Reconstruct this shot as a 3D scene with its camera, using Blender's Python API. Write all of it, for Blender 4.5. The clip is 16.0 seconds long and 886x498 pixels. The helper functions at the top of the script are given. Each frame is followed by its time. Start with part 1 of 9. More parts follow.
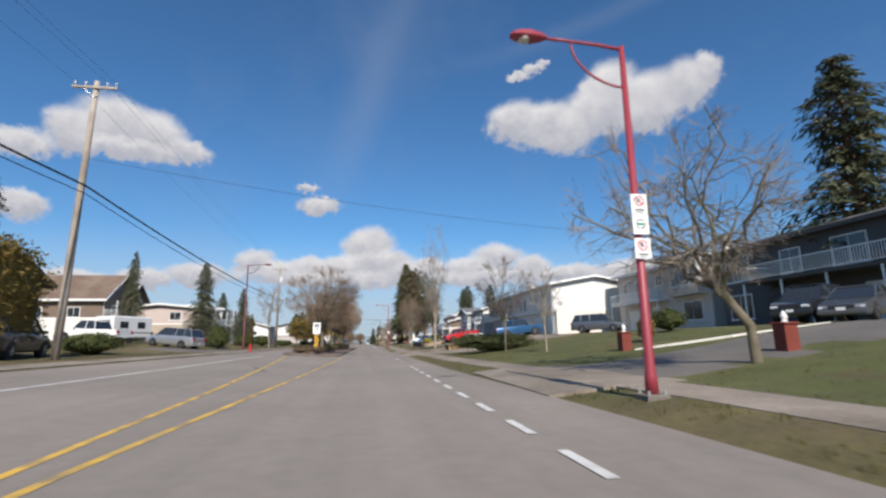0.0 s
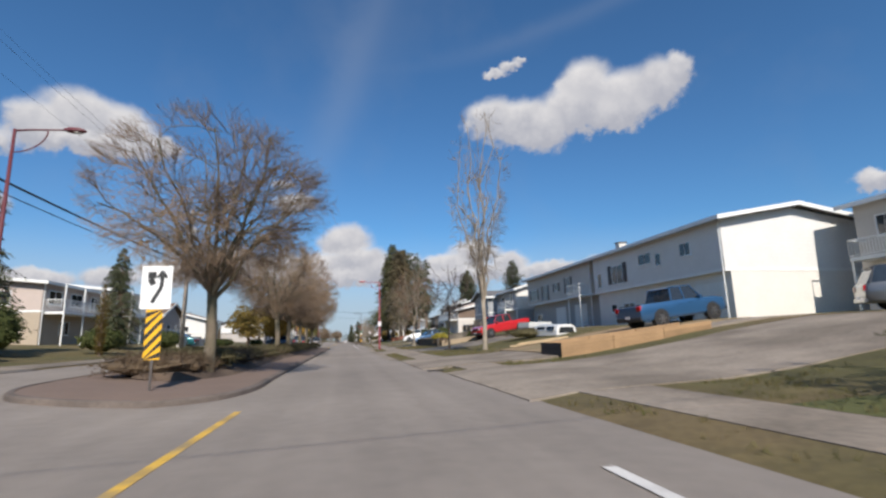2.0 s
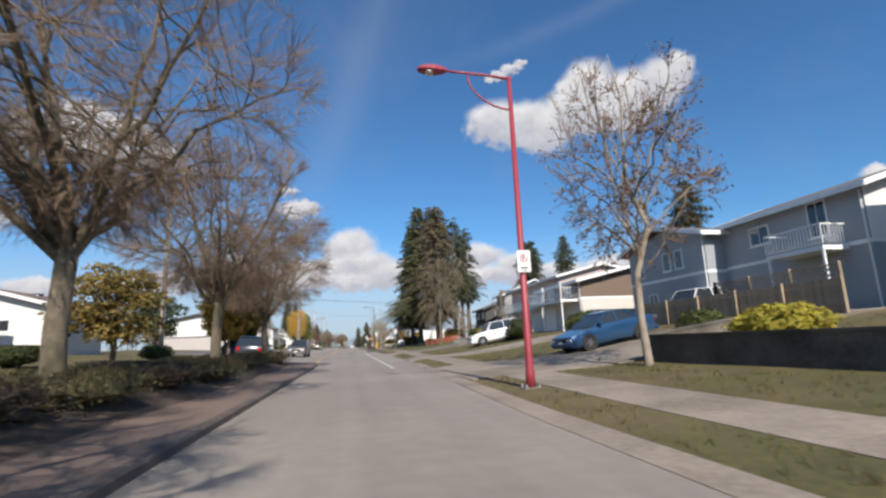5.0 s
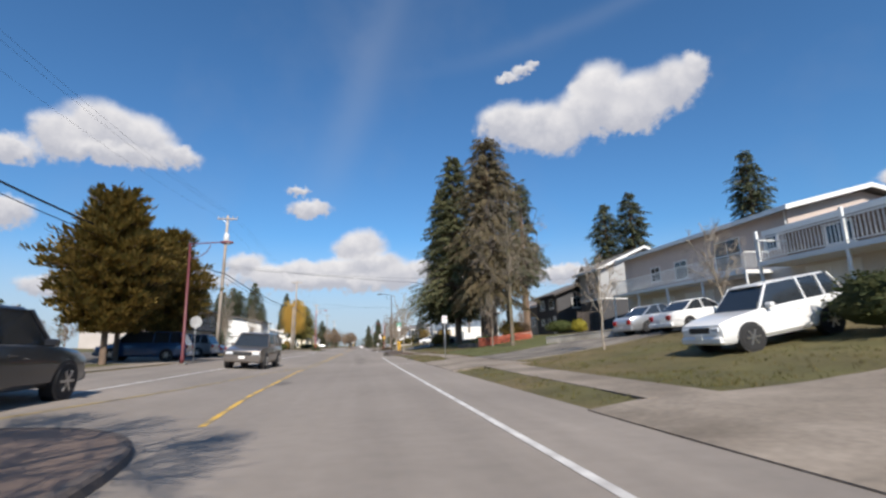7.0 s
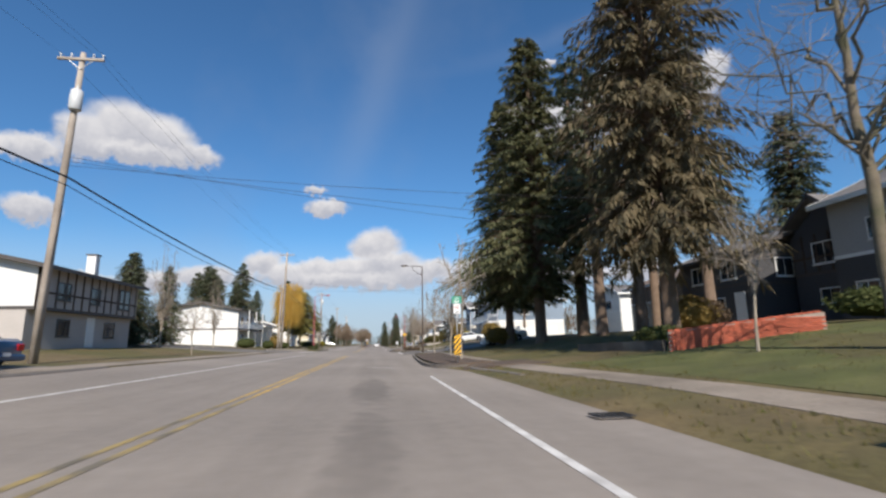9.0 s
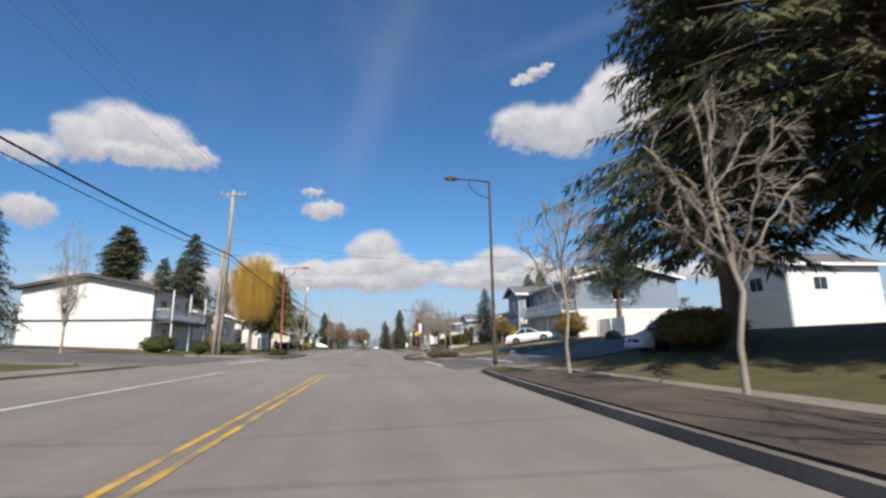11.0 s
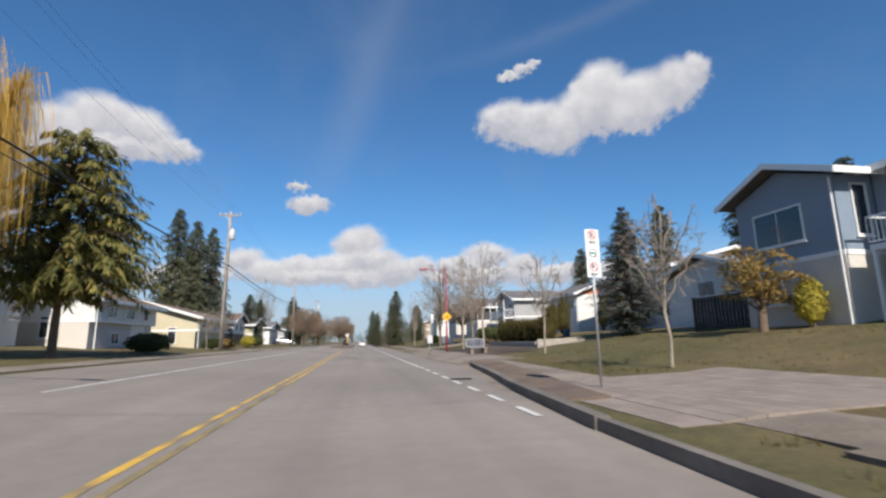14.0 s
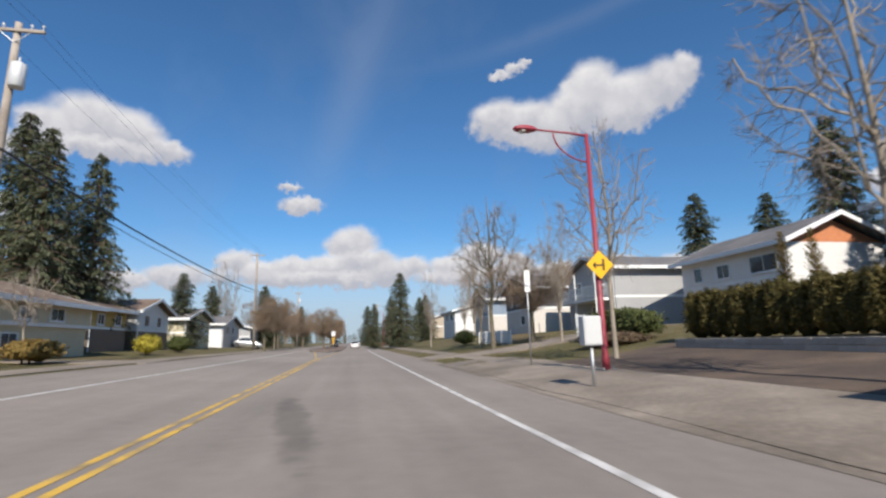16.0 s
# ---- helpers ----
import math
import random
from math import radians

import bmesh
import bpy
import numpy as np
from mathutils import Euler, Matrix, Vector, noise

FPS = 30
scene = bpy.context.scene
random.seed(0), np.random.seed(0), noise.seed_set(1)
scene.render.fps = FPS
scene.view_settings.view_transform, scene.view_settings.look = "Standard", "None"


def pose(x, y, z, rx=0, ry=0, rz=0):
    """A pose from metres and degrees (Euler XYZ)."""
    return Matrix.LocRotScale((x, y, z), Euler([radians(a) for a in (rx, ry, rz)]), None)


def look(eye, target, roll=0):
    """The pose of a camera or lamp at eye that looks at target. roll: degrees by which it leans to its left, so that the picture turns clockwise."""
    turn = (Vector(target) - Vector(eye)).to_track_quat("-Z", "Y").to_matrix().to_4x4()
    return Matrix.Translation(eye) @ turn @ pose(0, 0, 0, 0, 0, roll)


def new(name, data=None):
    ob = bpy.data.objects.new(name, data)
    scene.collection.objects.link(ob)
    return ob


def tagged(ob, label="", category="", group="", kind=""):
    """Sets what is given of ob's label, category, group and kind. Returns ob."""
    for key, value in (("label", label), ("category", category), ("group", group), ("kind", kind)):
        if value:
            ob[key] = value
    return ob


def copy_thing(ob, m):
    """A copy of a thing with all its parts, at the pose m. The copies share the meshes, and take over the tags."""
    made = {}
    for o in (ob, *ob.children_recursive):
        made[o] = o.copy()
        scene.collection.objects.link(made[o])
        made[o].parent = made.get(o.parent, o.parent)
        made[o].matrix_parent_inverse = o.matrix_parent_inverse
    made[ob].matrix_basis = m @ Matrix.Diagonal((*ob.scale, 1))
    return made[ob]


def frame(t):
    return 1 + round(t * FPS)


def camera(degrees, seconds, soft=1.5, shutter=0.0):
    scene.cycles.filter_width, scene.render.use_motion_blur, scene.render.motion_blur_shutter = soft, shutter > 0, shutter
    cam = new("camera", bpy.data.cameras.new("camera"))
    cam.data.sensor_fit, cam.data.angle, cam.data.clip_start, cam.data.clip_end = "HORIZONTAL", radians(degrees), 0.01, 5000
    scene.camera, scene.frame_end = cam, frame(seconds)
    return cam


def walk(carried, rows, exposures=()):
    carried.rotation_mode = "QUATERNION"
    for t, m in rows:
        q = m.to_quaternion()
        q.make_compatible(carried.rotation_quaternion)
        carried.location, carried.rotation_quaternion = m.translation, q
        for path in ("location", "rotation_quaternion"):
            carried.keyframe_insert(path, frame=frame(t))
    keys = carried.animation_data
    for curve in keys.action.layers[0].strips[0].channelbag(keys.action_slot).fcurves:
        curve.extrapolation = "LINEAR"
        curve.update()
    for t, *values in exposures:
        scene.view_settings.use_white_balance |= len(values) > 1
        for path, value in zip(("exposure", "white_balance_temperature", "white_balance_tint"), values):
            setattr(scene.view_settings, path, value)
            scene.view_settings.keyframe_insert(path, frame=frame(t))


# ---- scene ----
# ---- camera and walk ----
cam = camera(84.7, 16.0, soft=2.5, shutter=0.12)
PATH = [
    (0.0, pose(0.612, -0.004, 1.100, 100.79, 0.75, -8.64)),
    (0.5, pose(0.494, 7.622, 1.100, 100.72, 0.77, -9.30)),
    (1.0, pose(0.441, 15.208, 1.100, 100.57, 0.98, -9.87)),
    (1.5, pose(0.408, 22.747, 1.100, 100.38, 1.23, -10.60)),
    (2.0, pose(0.403, 30.230, 1.100, 100.38, 1.49, -11.19)),
    (2.5, pose(0.313, 37.620, 1.100, 100.53, 1.62, -11.38)),
    (3.0, pose(0.199, 44.894, 1.100, 100.55, 1.68, -11.48)),
    (3.5, pose(0.134, 52.061, 1.100, 100.70, 1.68, -11.25)),
    (4.0, pose(0.168, 59.134, 1.100, 100.72, 1.84, -10.80)),
    (4.5, pose(0.213, 66.096, 1.100, 100.63, 1.96, -10.55)),
    (5.0, pose(0.256, 72.987, 1.100, 100.81, 2.35, -10.50)),
    (5.5, pose(0.251, 79.852, 1.100, 100.95, 2.22, -10.24)),
    (6.0, pose(0.256, 86.734, 1.100, 100.95, 2.04, -9.98)),
    (6.5, pose(0.269, 93.633, 1.100, 100.96, 1.85, -9.71)),
    (7.0, pose(0.291, 100.550, 1.100, 100.97, 1.66, -9.44)),
    (7.5, pose(0.322, 107.486, 1.100, 100.93, 1.48, -9.03)),
    (8.0, pose(0.396, 114.432, 1.100, 100.94, 1.49, -8.46)),
    (8.5, pose(0.400, 121.344, 1.100, 100.85, 1.24, -8.00)),
    (9.0, pose(0.366, 128.226, 1.100, 100.91, 1.04, -7.71)),
    (9.5, pose(0.157, 135.101, 1.100, 101.04, 0.79, -7.61)),
    (10.0, pose(-0.057, 142.021, 1.100, 101.12, 0.45, -7.44)),
    (10.5, pose(-0.279, 148.976, 1.100, 101.11, 0.65, -7.64)),
    (11.0, pose(-0.445, 155.919, 1.100, 101.20, 0.85, -8.03)),
    (11.5, pose(-0.555, 162.850, 1.100, 101.28, 1.06, -8.42)),
    (12.0, pose(-0.614, 169.767, 1.100, 101.37, 1.26, -8.81)),
    (12.5, pose(-0.623, 176.672, 1.100, 101.45, 1.45, -9.27)),
    (13.0, pose(-0.614, 183.552, 1.100, 101.63, 1.04, -9.44)),
    (13.5, pose(-0.555, 190.398, 1.100, 101.02, 0.77, -9.62)),
    (14.0, pose(-0.459, 197.213, 1.100, 100.67, 0.90, -9.72)),
    (14.5, pose(-0.348, 204.029, 1.100, 100.77, 0.98, -9.95)),
    (15.0, pose(-0.243, 210.864, 1.100, 100.66, 1.32, -9.97)),
    (15.5, pose(-0.133, 217.636, 1.100, 100.63, 1.46, -10.20)),
    (16.0, pose(-0.020, 224.320, 1.100, 100.63, 1.56, -10.43)),
]
walk(cam, PATH, exposures=((0.0, 0.29), (1.0, 0.27), (2.0, 0.24), (3.0, 0.27), (4.0, 0.35), (5.0, 0.43), (7.5, 0.41), (9.5, 0.34), (12.5, 0.28), (14.0, 0.35), (16.0, 0.35)))

# ---- world: sky with clouds, one sun ----
SUN_AZ, SUN_EL = 178.0, 39.0          # degrees, clockwise from +y; the sun stands behind the camera
world = bpy.data.worlds.new("sky")
scene.world = world
world.use_nodes = True
wn, wl = world.node_tree.nodes, world.node_tree.links
wn.clear()


def wmath(op, a, b=None, c=None):
    n = wn.new("ShaderNodeMath")
    n.operation = op
    for i, v in enumerate((a, b, c)):
        if v is None:
            continue
        if isinstance(v, (int, float)):
            n.inputs[i].default_value = v
        else:
            wl.new(v, n.inputs[i])
    return n.outputs[0]


# cloud puffs: azimuth, elevation, half width, half height in degrees
PUFFS = [
    (18.2, 25.0, 4.0, 2.3), (24.0, 23.5, 3.7, 2.9), (21.6, 24.4, 5.6, 2.6), (29.5, 27.0, 3.6, 3.2), (28.4, 25.0, 5.2, 3.0),
    (33.5, 25.4, 4.4, 3.0), (37.1, 26.0, 3.5, 2.7), (39.5, 27.0, 1.7, 1.9), (32.7, 24.2, 5.0, 2.1),
    (-26.7, 21.4, 4.0, 2.7), (-30.0, 20.0, 3.0, 2.3), (-23.4, 21.0, 3.4, 2.5), (-20.3, 19.9, 2.9, 1.2), (-26.0, 19.2, 7.2, 1.2),
    (-34.0, 18.0, 3.0, 1.3), (-5.9, 15.6, 2.5, 1.0), (-7.4, 17.4, 1.4, 0.6), (18.6, 29.8, 1.5, 0.5), (20.5, 30.4, 1.5, 0.6),
    (21.9, 30.9, 0.9, 0.4), (54.5, 12.9, 1.8, 1.1), (-33.5, 12.6, 2.3, 1.5), (0.1, 11.2, 3.0, 2.2),
]
BANK = [
    (1.4, 9.0, 4.2, 1.9), (-2.5, 8.6, 3.5, 1.6), (-12.6, 8.8, 2.4, 1.5), (-9.9, 7.9, 3.3, 1.5), (-6.3, 8.5, 3.1, 1.4),
    (4.1, 8.0, 3.6, 1.7), (-5.0, 7.3, 11.5, 1.2), (7.1, 8.5, 2.4, 1.4), (15.2, 9.6, 3.2, 1.8), (12.1, 8.4, 3.6, 1.6),
    (19.1, 8.2, 2.9, 1.7), (14.8, 7.3, 9.0, 1.2), (23.9, 7.4, 4.2, 1.2), (-18.3, 7.3, 3.5, 1.2), (-23.0, 6.6, 2.9, 1.1),
    (30.0, 7.4, 3.3, 1.4), (-29.0, 6.2, 3.5, 1.1), (36.5, 7.2, 3.0, 1.2),
]
tc = wn.new("ShaderNodeTexCoord")
sep = wn.new("ShaderNodeSeparateXYZ")
wl.new(tc.outputs["Generated"], sep.inputs[0])
az = wmath("MULTIPLY", wmath("ARCTAN2", sep.outputs[0], sep.outputs[1]), 57.2958)
el = wmath("MULTIPLY", wmath("ARCSINE", sep.outputs[2]), 57.2958)


def wnoise(scale, detail, rough=0.55):
    n = wn.new("ShaderNodeTexNoise")
    n.inputs["Scale"].default_value, n.inputs["Detail"].default_value, n.inputs["Roughness"].default_value = scale, detail, rough
    wl.new(tc.outputs["Generated"], n.inputs["Vector"])
    return n.outputs["Fac"]


n_mid, n_fine, n_big = wnoise(22.0, 6.0), wnoise(70.0, 5.0, 0.6), wnoise(3.0, 5.0)
az_w = wmath("ADD", az, wmath("MULTIPLY", wmath("SUBTRACT", n_mid, 0.5), 3.2))
el_w = wmath("ADD", el, wmath("MULTIPLY", wmath("SUBTRACT", wmath("ADD", n_fine, n_mid), 1.0), 1.7))
field, crest = None, None
for a, e, ra, re_ in PUFFS + BANK:
    ey = wmath("MULTIPLY", wmath("SUBTRACT", el_w, e + 0.4 * re_), 1.0 / re_)
    dx = wmath("MULTIPLY", wmath("SUBTRACT", az_w, a), 1.0 / ra)
    dy = wmath("MULTIPLY", wmath("SUBTRACT", el_w, e), 1.0 / re_)
    v = wmath("SUBTRACT", 1.0, wmath("ADD", wmath("MULTIPLY", dx, dx), wmath("MULTIPLY", dy, dy)))
    field = v if field is None else wmath("SMOOTH_MAX", field, v, 0.35)
    c = wmath("SUBTRACT", 1.0, wmath("ADD", wmath("MULTIPLY", dx, dx), wmath("MULTIPLY", ey, ey)))
    crest = c if crest is None else wmath("SMOOTH_MAX", crest, c, 0.35)
shape = wmath("ADD", field, wmath("MULTIPLY", wmath("SUBTRACT", wmath("ADD", n_mid, n_fine), 1.0), 0.75))
mask = wn.new("ShaderNodeMapRange")
mask.interpolation_type = "SMOOTHSTEP"
mask.inputs["From Min"].default_value, mask.inputs["From Max"].default_value = -0.42, 0.62
wl.new(shape, mask.inputs["Value"])
# thin high haze streaks
streak = wn.new("ShaderNodeMapRange")
streak.inputs["From Min"].default_value, streak.inputs["From Max"].default_value = 0.52, 0.85
streak.inputs["To Max"].default_value = 0.18
wl.new(n_big, streak.inputs["Value"])
sky = wn.new("ShaderNodeTexSky")
sky.sky_type = "NISHITA"
sky.sun_disc = False
sky.sun_elevation, sky.sun_rotation = radians(SUN_EL), radians(SUN_AZ)
sky.air_density, sky.dust_density, sky.ozone_density, sky.altitude = 1.0, 0.6, 2.2, 100
tint = wn.new("ShaderNodeMixRGB")
tint.blend_type = "MULTIPLY"
tint.inputs["Fac"].default_value = 1.0
tint.inputs["Color2"].default_value = (0.54, 0.92, 1.2, 1)
wl.new(sky.outputs[0], tint.inputs["Color1"])
# cloud colour: bright tops, grey-lilac undersides
shade = wn.new("ShaderNodeMapRange")
shade.inputs["From Min"].default_value, shade.inputs["From Max"].default_value = -0.05, 0.95
wl.new(wmath("ADD", wmath("MULTIPLY", n_mid, 0.75), wmath("MULTIPLY", wmath("SUBTRACT", crest, field), 0.85)), shade.inputs["Value"])
ccol = wn.new("ShaderNodeMixRGB")
ccol.inputs["Color1"].default_value = (4.5, 4.6, 5.2, 1)
ccol.inputs["Color2"].default_value = (7.9, 7.7, 7.7, 1)
wl.new(shade.outputs[0], ccol.inputs["Fac"])
mixh = wn.new("ShaderNodeMixRGB")
mixh.inputs["Color2"].default_value = (3.2, 3.5, 4.2, 1)
wl.new(streak.outputs[0], mixh.inputs["Fac"])
wl.new(tint.outputs[0], mixh.inputs["Color1"])


def plume(a0, e0, lean, width, low, high, strength):
    """A long faint veil of ice cloud: azimuth at height e0, lean in degrees per degree, half width, span in height."""
    d = wmath("SUBTRACT", wmath("ADD", az, wmath("MULTIPLY", wmath("SUBTRACT", n_big, 0.5), 9.0)), wmath("ADD", a0, wmath("MULTIPLY", wmath("SUBTRACT", el, e0), lean)))
    q = wmath("POWER", 2.718, wmath("MULTIPLY", wmath("MULTIPLY", d, d), -1.0 / width ** 2))
    m = wmath("MULTIPLY", wmath("SUBTRACT", el, low), wmath("SUBTRACT", high, el))
    m = wmath("MULTIPLY", wmath("MAXIMUM", m, 0.0), 4.0 / (high - low) ** 2)
    return wmath("MULTIPLY", wmath("MULTIPLY", q, m), strength)


veil = wmath("ADD", plume(-0.3, 27.7, 0.46, 3.0, 14.0, 46.0, 0.15), plume(27.0, 34.0, 5.2, 5.0, 30.0, 40.0, 0.09))
mixv = wn.new("ShaderNodeMixRGB")
mixv.inputs["Color2"].default_value = (4.2, 4.6, 5.4, 1)
wl.new(veil, mixv.inputs["Fac"])
wl.new(mixh.outputs[0], mixv.inputs["Color1"])
# pale haze low over the horizon
haze = wn.new("ShaderNodeMapRange")
haze.interpolation_type = "SMOOTHSTEP"
haze.inputs["From Min"].default_value, haze.inputs["From Max"].default_value = 13.0, 2.0
haze.inputs["To Max"].default_value = 0.8
wl.new(el, haze.inputs["Value"])
mixz = wn.new("ShaderNodeMixRGB")
mixz.inputs["Color2"].default_value = (4.6, 5.3, 6.4, 1)
wl.new(haze.outputs[0], mixz.inputs["Fac"])
wl.new(mixv.outputs[0], mixz.inputs["Color1"])
mixc = wn.new("ShaderNodeMixRGB")
wl.new(wmath("POWER", mask.outputs[0], 1.5), mixc.inputs["Fac"])
wl.new(mixz.outputs[0], mixc.inputs["Color1"])
wl.new(ccol.outputs[0], mixc.inputs["Color2"])
bg = wn.new("ShaderNodeBackground")
bg.inputs["Strength"].default_value = 0.085
wl.new(mixc.outputs[0], bg.inputs["Color"])
wout = wn.new("ShaderNodeOutputWorld")
wl.new(bg.outputs[0], wout.inputs[0])

sun = new("sun", bpy.data.lights.new("sun", "SUN"))
sun.data.energy, sun.data.angle, sun.data.color = 4.85, radians(0.55), (1.0, 0.915, 0.815)
_a, _e = radians(SUN_AZ), radians(SUN_EL)
sun.matrix_world = look((0, 0, 60), (-math.sin(_a) * math.cos(_e), -math.cos(_a) * math.cos(_e), 60 - math.sin(_e)))

# ---- materials ----


def mat(name, color, rough=0.7, var=0.15, scale=3.0, bump=0.0, bscale=40.0, metal=0.0, spread=0.0, coat=0.0, spec=0.5, stain=None, tone=None):
    """A surface with colour variation at two scales, fine relief, and a shift from piece to piece."""
    m = bpy.data.materials.new(name)
    m.use_nodes = True
    nt = m.node_tree
    b = nt.nodes["Principled BSDF"]
    co = nt.nodes.new("ShaderNodeTexCoord")
    n1 = nt.nodes.new("ShaderNodeTexNoise")
    n1.inputs["Scale"].default_value, n1.inputs["Detail"].default_value = scale, 6
    n2 = nt.nodes.new("ShaderNodeTexNoise")
    n2.inputs["Scale"].default_value, n2.inputs["Detail"].default_value = scale * 11, 4
    for n in (n1, n2):
        nt.links.new(co.outputs["Object"], n.inputs["Vector"])
    add = nt.nodes.new("ShaderNodeMath")
    nt.links.new(n1.outputs["Fac"], add.inputs[0])
    nt.links.new(n2.outputs["Fac"], add.inputs[1])
    mr = nt.nodes.new("ShaderNodeMapRange")
    mr.inputs["From Min"].default_value, mr.inputs["From Max"].default_value = 0.6, 1.4
    mr.inputs["To Min"].default_value, mr.inputs["To Max"].default_value = 1 - var, 1 + var
    nt.links.new(add.outputs[0], mr.inputs["Value"])
    val = mr.outputs[0]
    if spread:
        oi = nt.nodes.new("ShaderNodeObjectInfo")
        mo = nt.nodes.new("ShaderNodeMapRange")
        mo.inputs["To Min"].default_value, mo.inputs["To Max"].default_value = 1 - spread, 1 + spread
        nt.links.new(oi.outputs["Random"], mo.inputs["Value"])
        mm = nt.nodes.new("ShaderNodeMath")
        mm.operation = "MULTIPLY"
        nt.links.new(val, mm.inputs[0])
        nt.links.new(mo.outputs[0], mm.inputs[1])
        val = mm.outputs[0]
    mul = nt.nodes.new("ShaderNodeVectorMath")
    mul.operation = "SCALE"
    if tone:
        mx = nt.nodes.new("ShaderNodeMixRGB")
        mx.inputs["Color1"].default_value, mx.inputs["Color2"].default_value = (*color, 1), (*tone, 1)
        n3 = nt.nodes.new("ShaderNodeTexNoise")
        n3.inputs["Scale"].default_value, n3.inputs["Detail"].default_value = stain or scale * 0.35, 5
        nt.links.new(co.outputs["Object"], n3.inputs["Vector"])
        cr = nt.nodes.new("ShaderNodeMapRange")
        cr.inputs["From Min"].default_value, cr.inputs["From Max"].default_value = 0.42, 0.64
        nt.links.new(n3.outputs["Fac"], cr.inputs["Value"])
        nt.links.new(cr.outputs[0], mx.inputs["Fac"])
        nt.links.new(mx.outputs[0], mul.inputs[0])
    else:
        mul.inputs[0].default_value = color
    nt.links.new(val, mul.inputs["Scale"])
    nt.links.new(mul.outputs[0], b.inputs["Base Color"])
    b.inputs["Roughness"].default_value, b.inputs["Metallic"].default_value = rough, metal
    b.inputs["Coat Weight"].default_value = coat
    b.inputs["Coat Roughness"].default_value = 0.05
    b.inputs["Specular IOR Level"].default_value = spec
    if bump:
        nb = nt.nodes.new("ShaderNodeTexNoise")
        nb.inputs["Scale"].default_value, nb.inputs["Detail"].default_value = bscale, 4
        nt.links.new(co.outputs["Object"], nb.inputs["Vector"])
        bp = nt.nodes.new("ShaderNodeBump")
        bp.inputs["Strength"].default_value, bp.inputs["Distance"].default_value = bump, 0.02
        nt.links.new(nb.outputs["Fac"], bp.inputs["Height"])
        nt.links.new(bp.outputs[0], b.inputs["Normal"])
    return m


def leafy(name, color, tone, rough=0.75):
    """Foliage: each leaf or needle tuft differs."""
    m = bpy.data.materials.new(name)
    m.use_nodes = True
    nt = m.node_tree
    b = nt.nodes["Principled BSDF"]
    ge = nt.nodes.new("ShaderNodeNewGeometry")
    mx = nt.nodes.new("ShaderNodeMixRGB")
    mx.inputs["Color1"].default_value, mx.inputs["Color2"].default_value = (*color, 1), (*tone, 1)
    nt.links.new(ge.outputs["Random Per Island"], mx.inputs["Fac"])
    nt.links.new(mx.outputs[0], b.inputs["Base Color"])
    b.inputs["Roughness"].default_value = rough
    b.inputs["Specular IOR Level"].default_value = 0.25
    tr = nt.nodes.new("ShaderNodeBsdfTranslucent")
    nt.links.new(mx.outputs[0], tr.inputs["Color"])
    ms = nt.nodes.new("ShaderNodeMixShader")
    ms.inputs["Fac"].default_value = 0.35
    nt.links.new(b.outputs[0], ms.inputs[1])
    nt.links.new(tr.outputs[0], ms.inputs[2])
    nt.links.new(ms.outputs[0], nt.nodes["Material Output"].inputs["Surface"])
    return m


def siding(name, color, pitch=0.2, rough=0.6, vertical=False):
    """Painted lap boards: shadow lines by relief, weathered paint."""
    m = mat(name, color, rough, 0.09, 0.8)
    nt = m.node_tree
    b = nt.nodes["Principled BSDF"]
    co = nt.nodes.new("ShaderNodeTexCoord")
    wv = nt.nodes.new("ShaderNodeTexWave")
    wv.wave_type, wv.bands_direction, wv.wave_profile = "BANDS", "Y" if vertical else "Z", "SAW"
    wv.inputs["Scale"].default_value = 0.314 / pitch
    nt.links.new(co.outputs["Object"], wv.inputs["Vector"])
    bp = nt.nodes.new("ShaderNodeBump")
    bp.inputs["Strength"].default_value, bp.inputs["Distance"].default_value = 0.5, 0.02
    nt.links.new(wv.outputs["Fac"], bp.inputs["Height"])
    nt.links.new(bp.outputs[0], b.inputs["Normal"])
    return m


M_ASPH = mat("asphalt", (0.22, 0.19, 0.164), 0.9, 0.12, 0.35, 0.35, 120, tone=(0.262, 0.226, 0.194), stain=0.12)


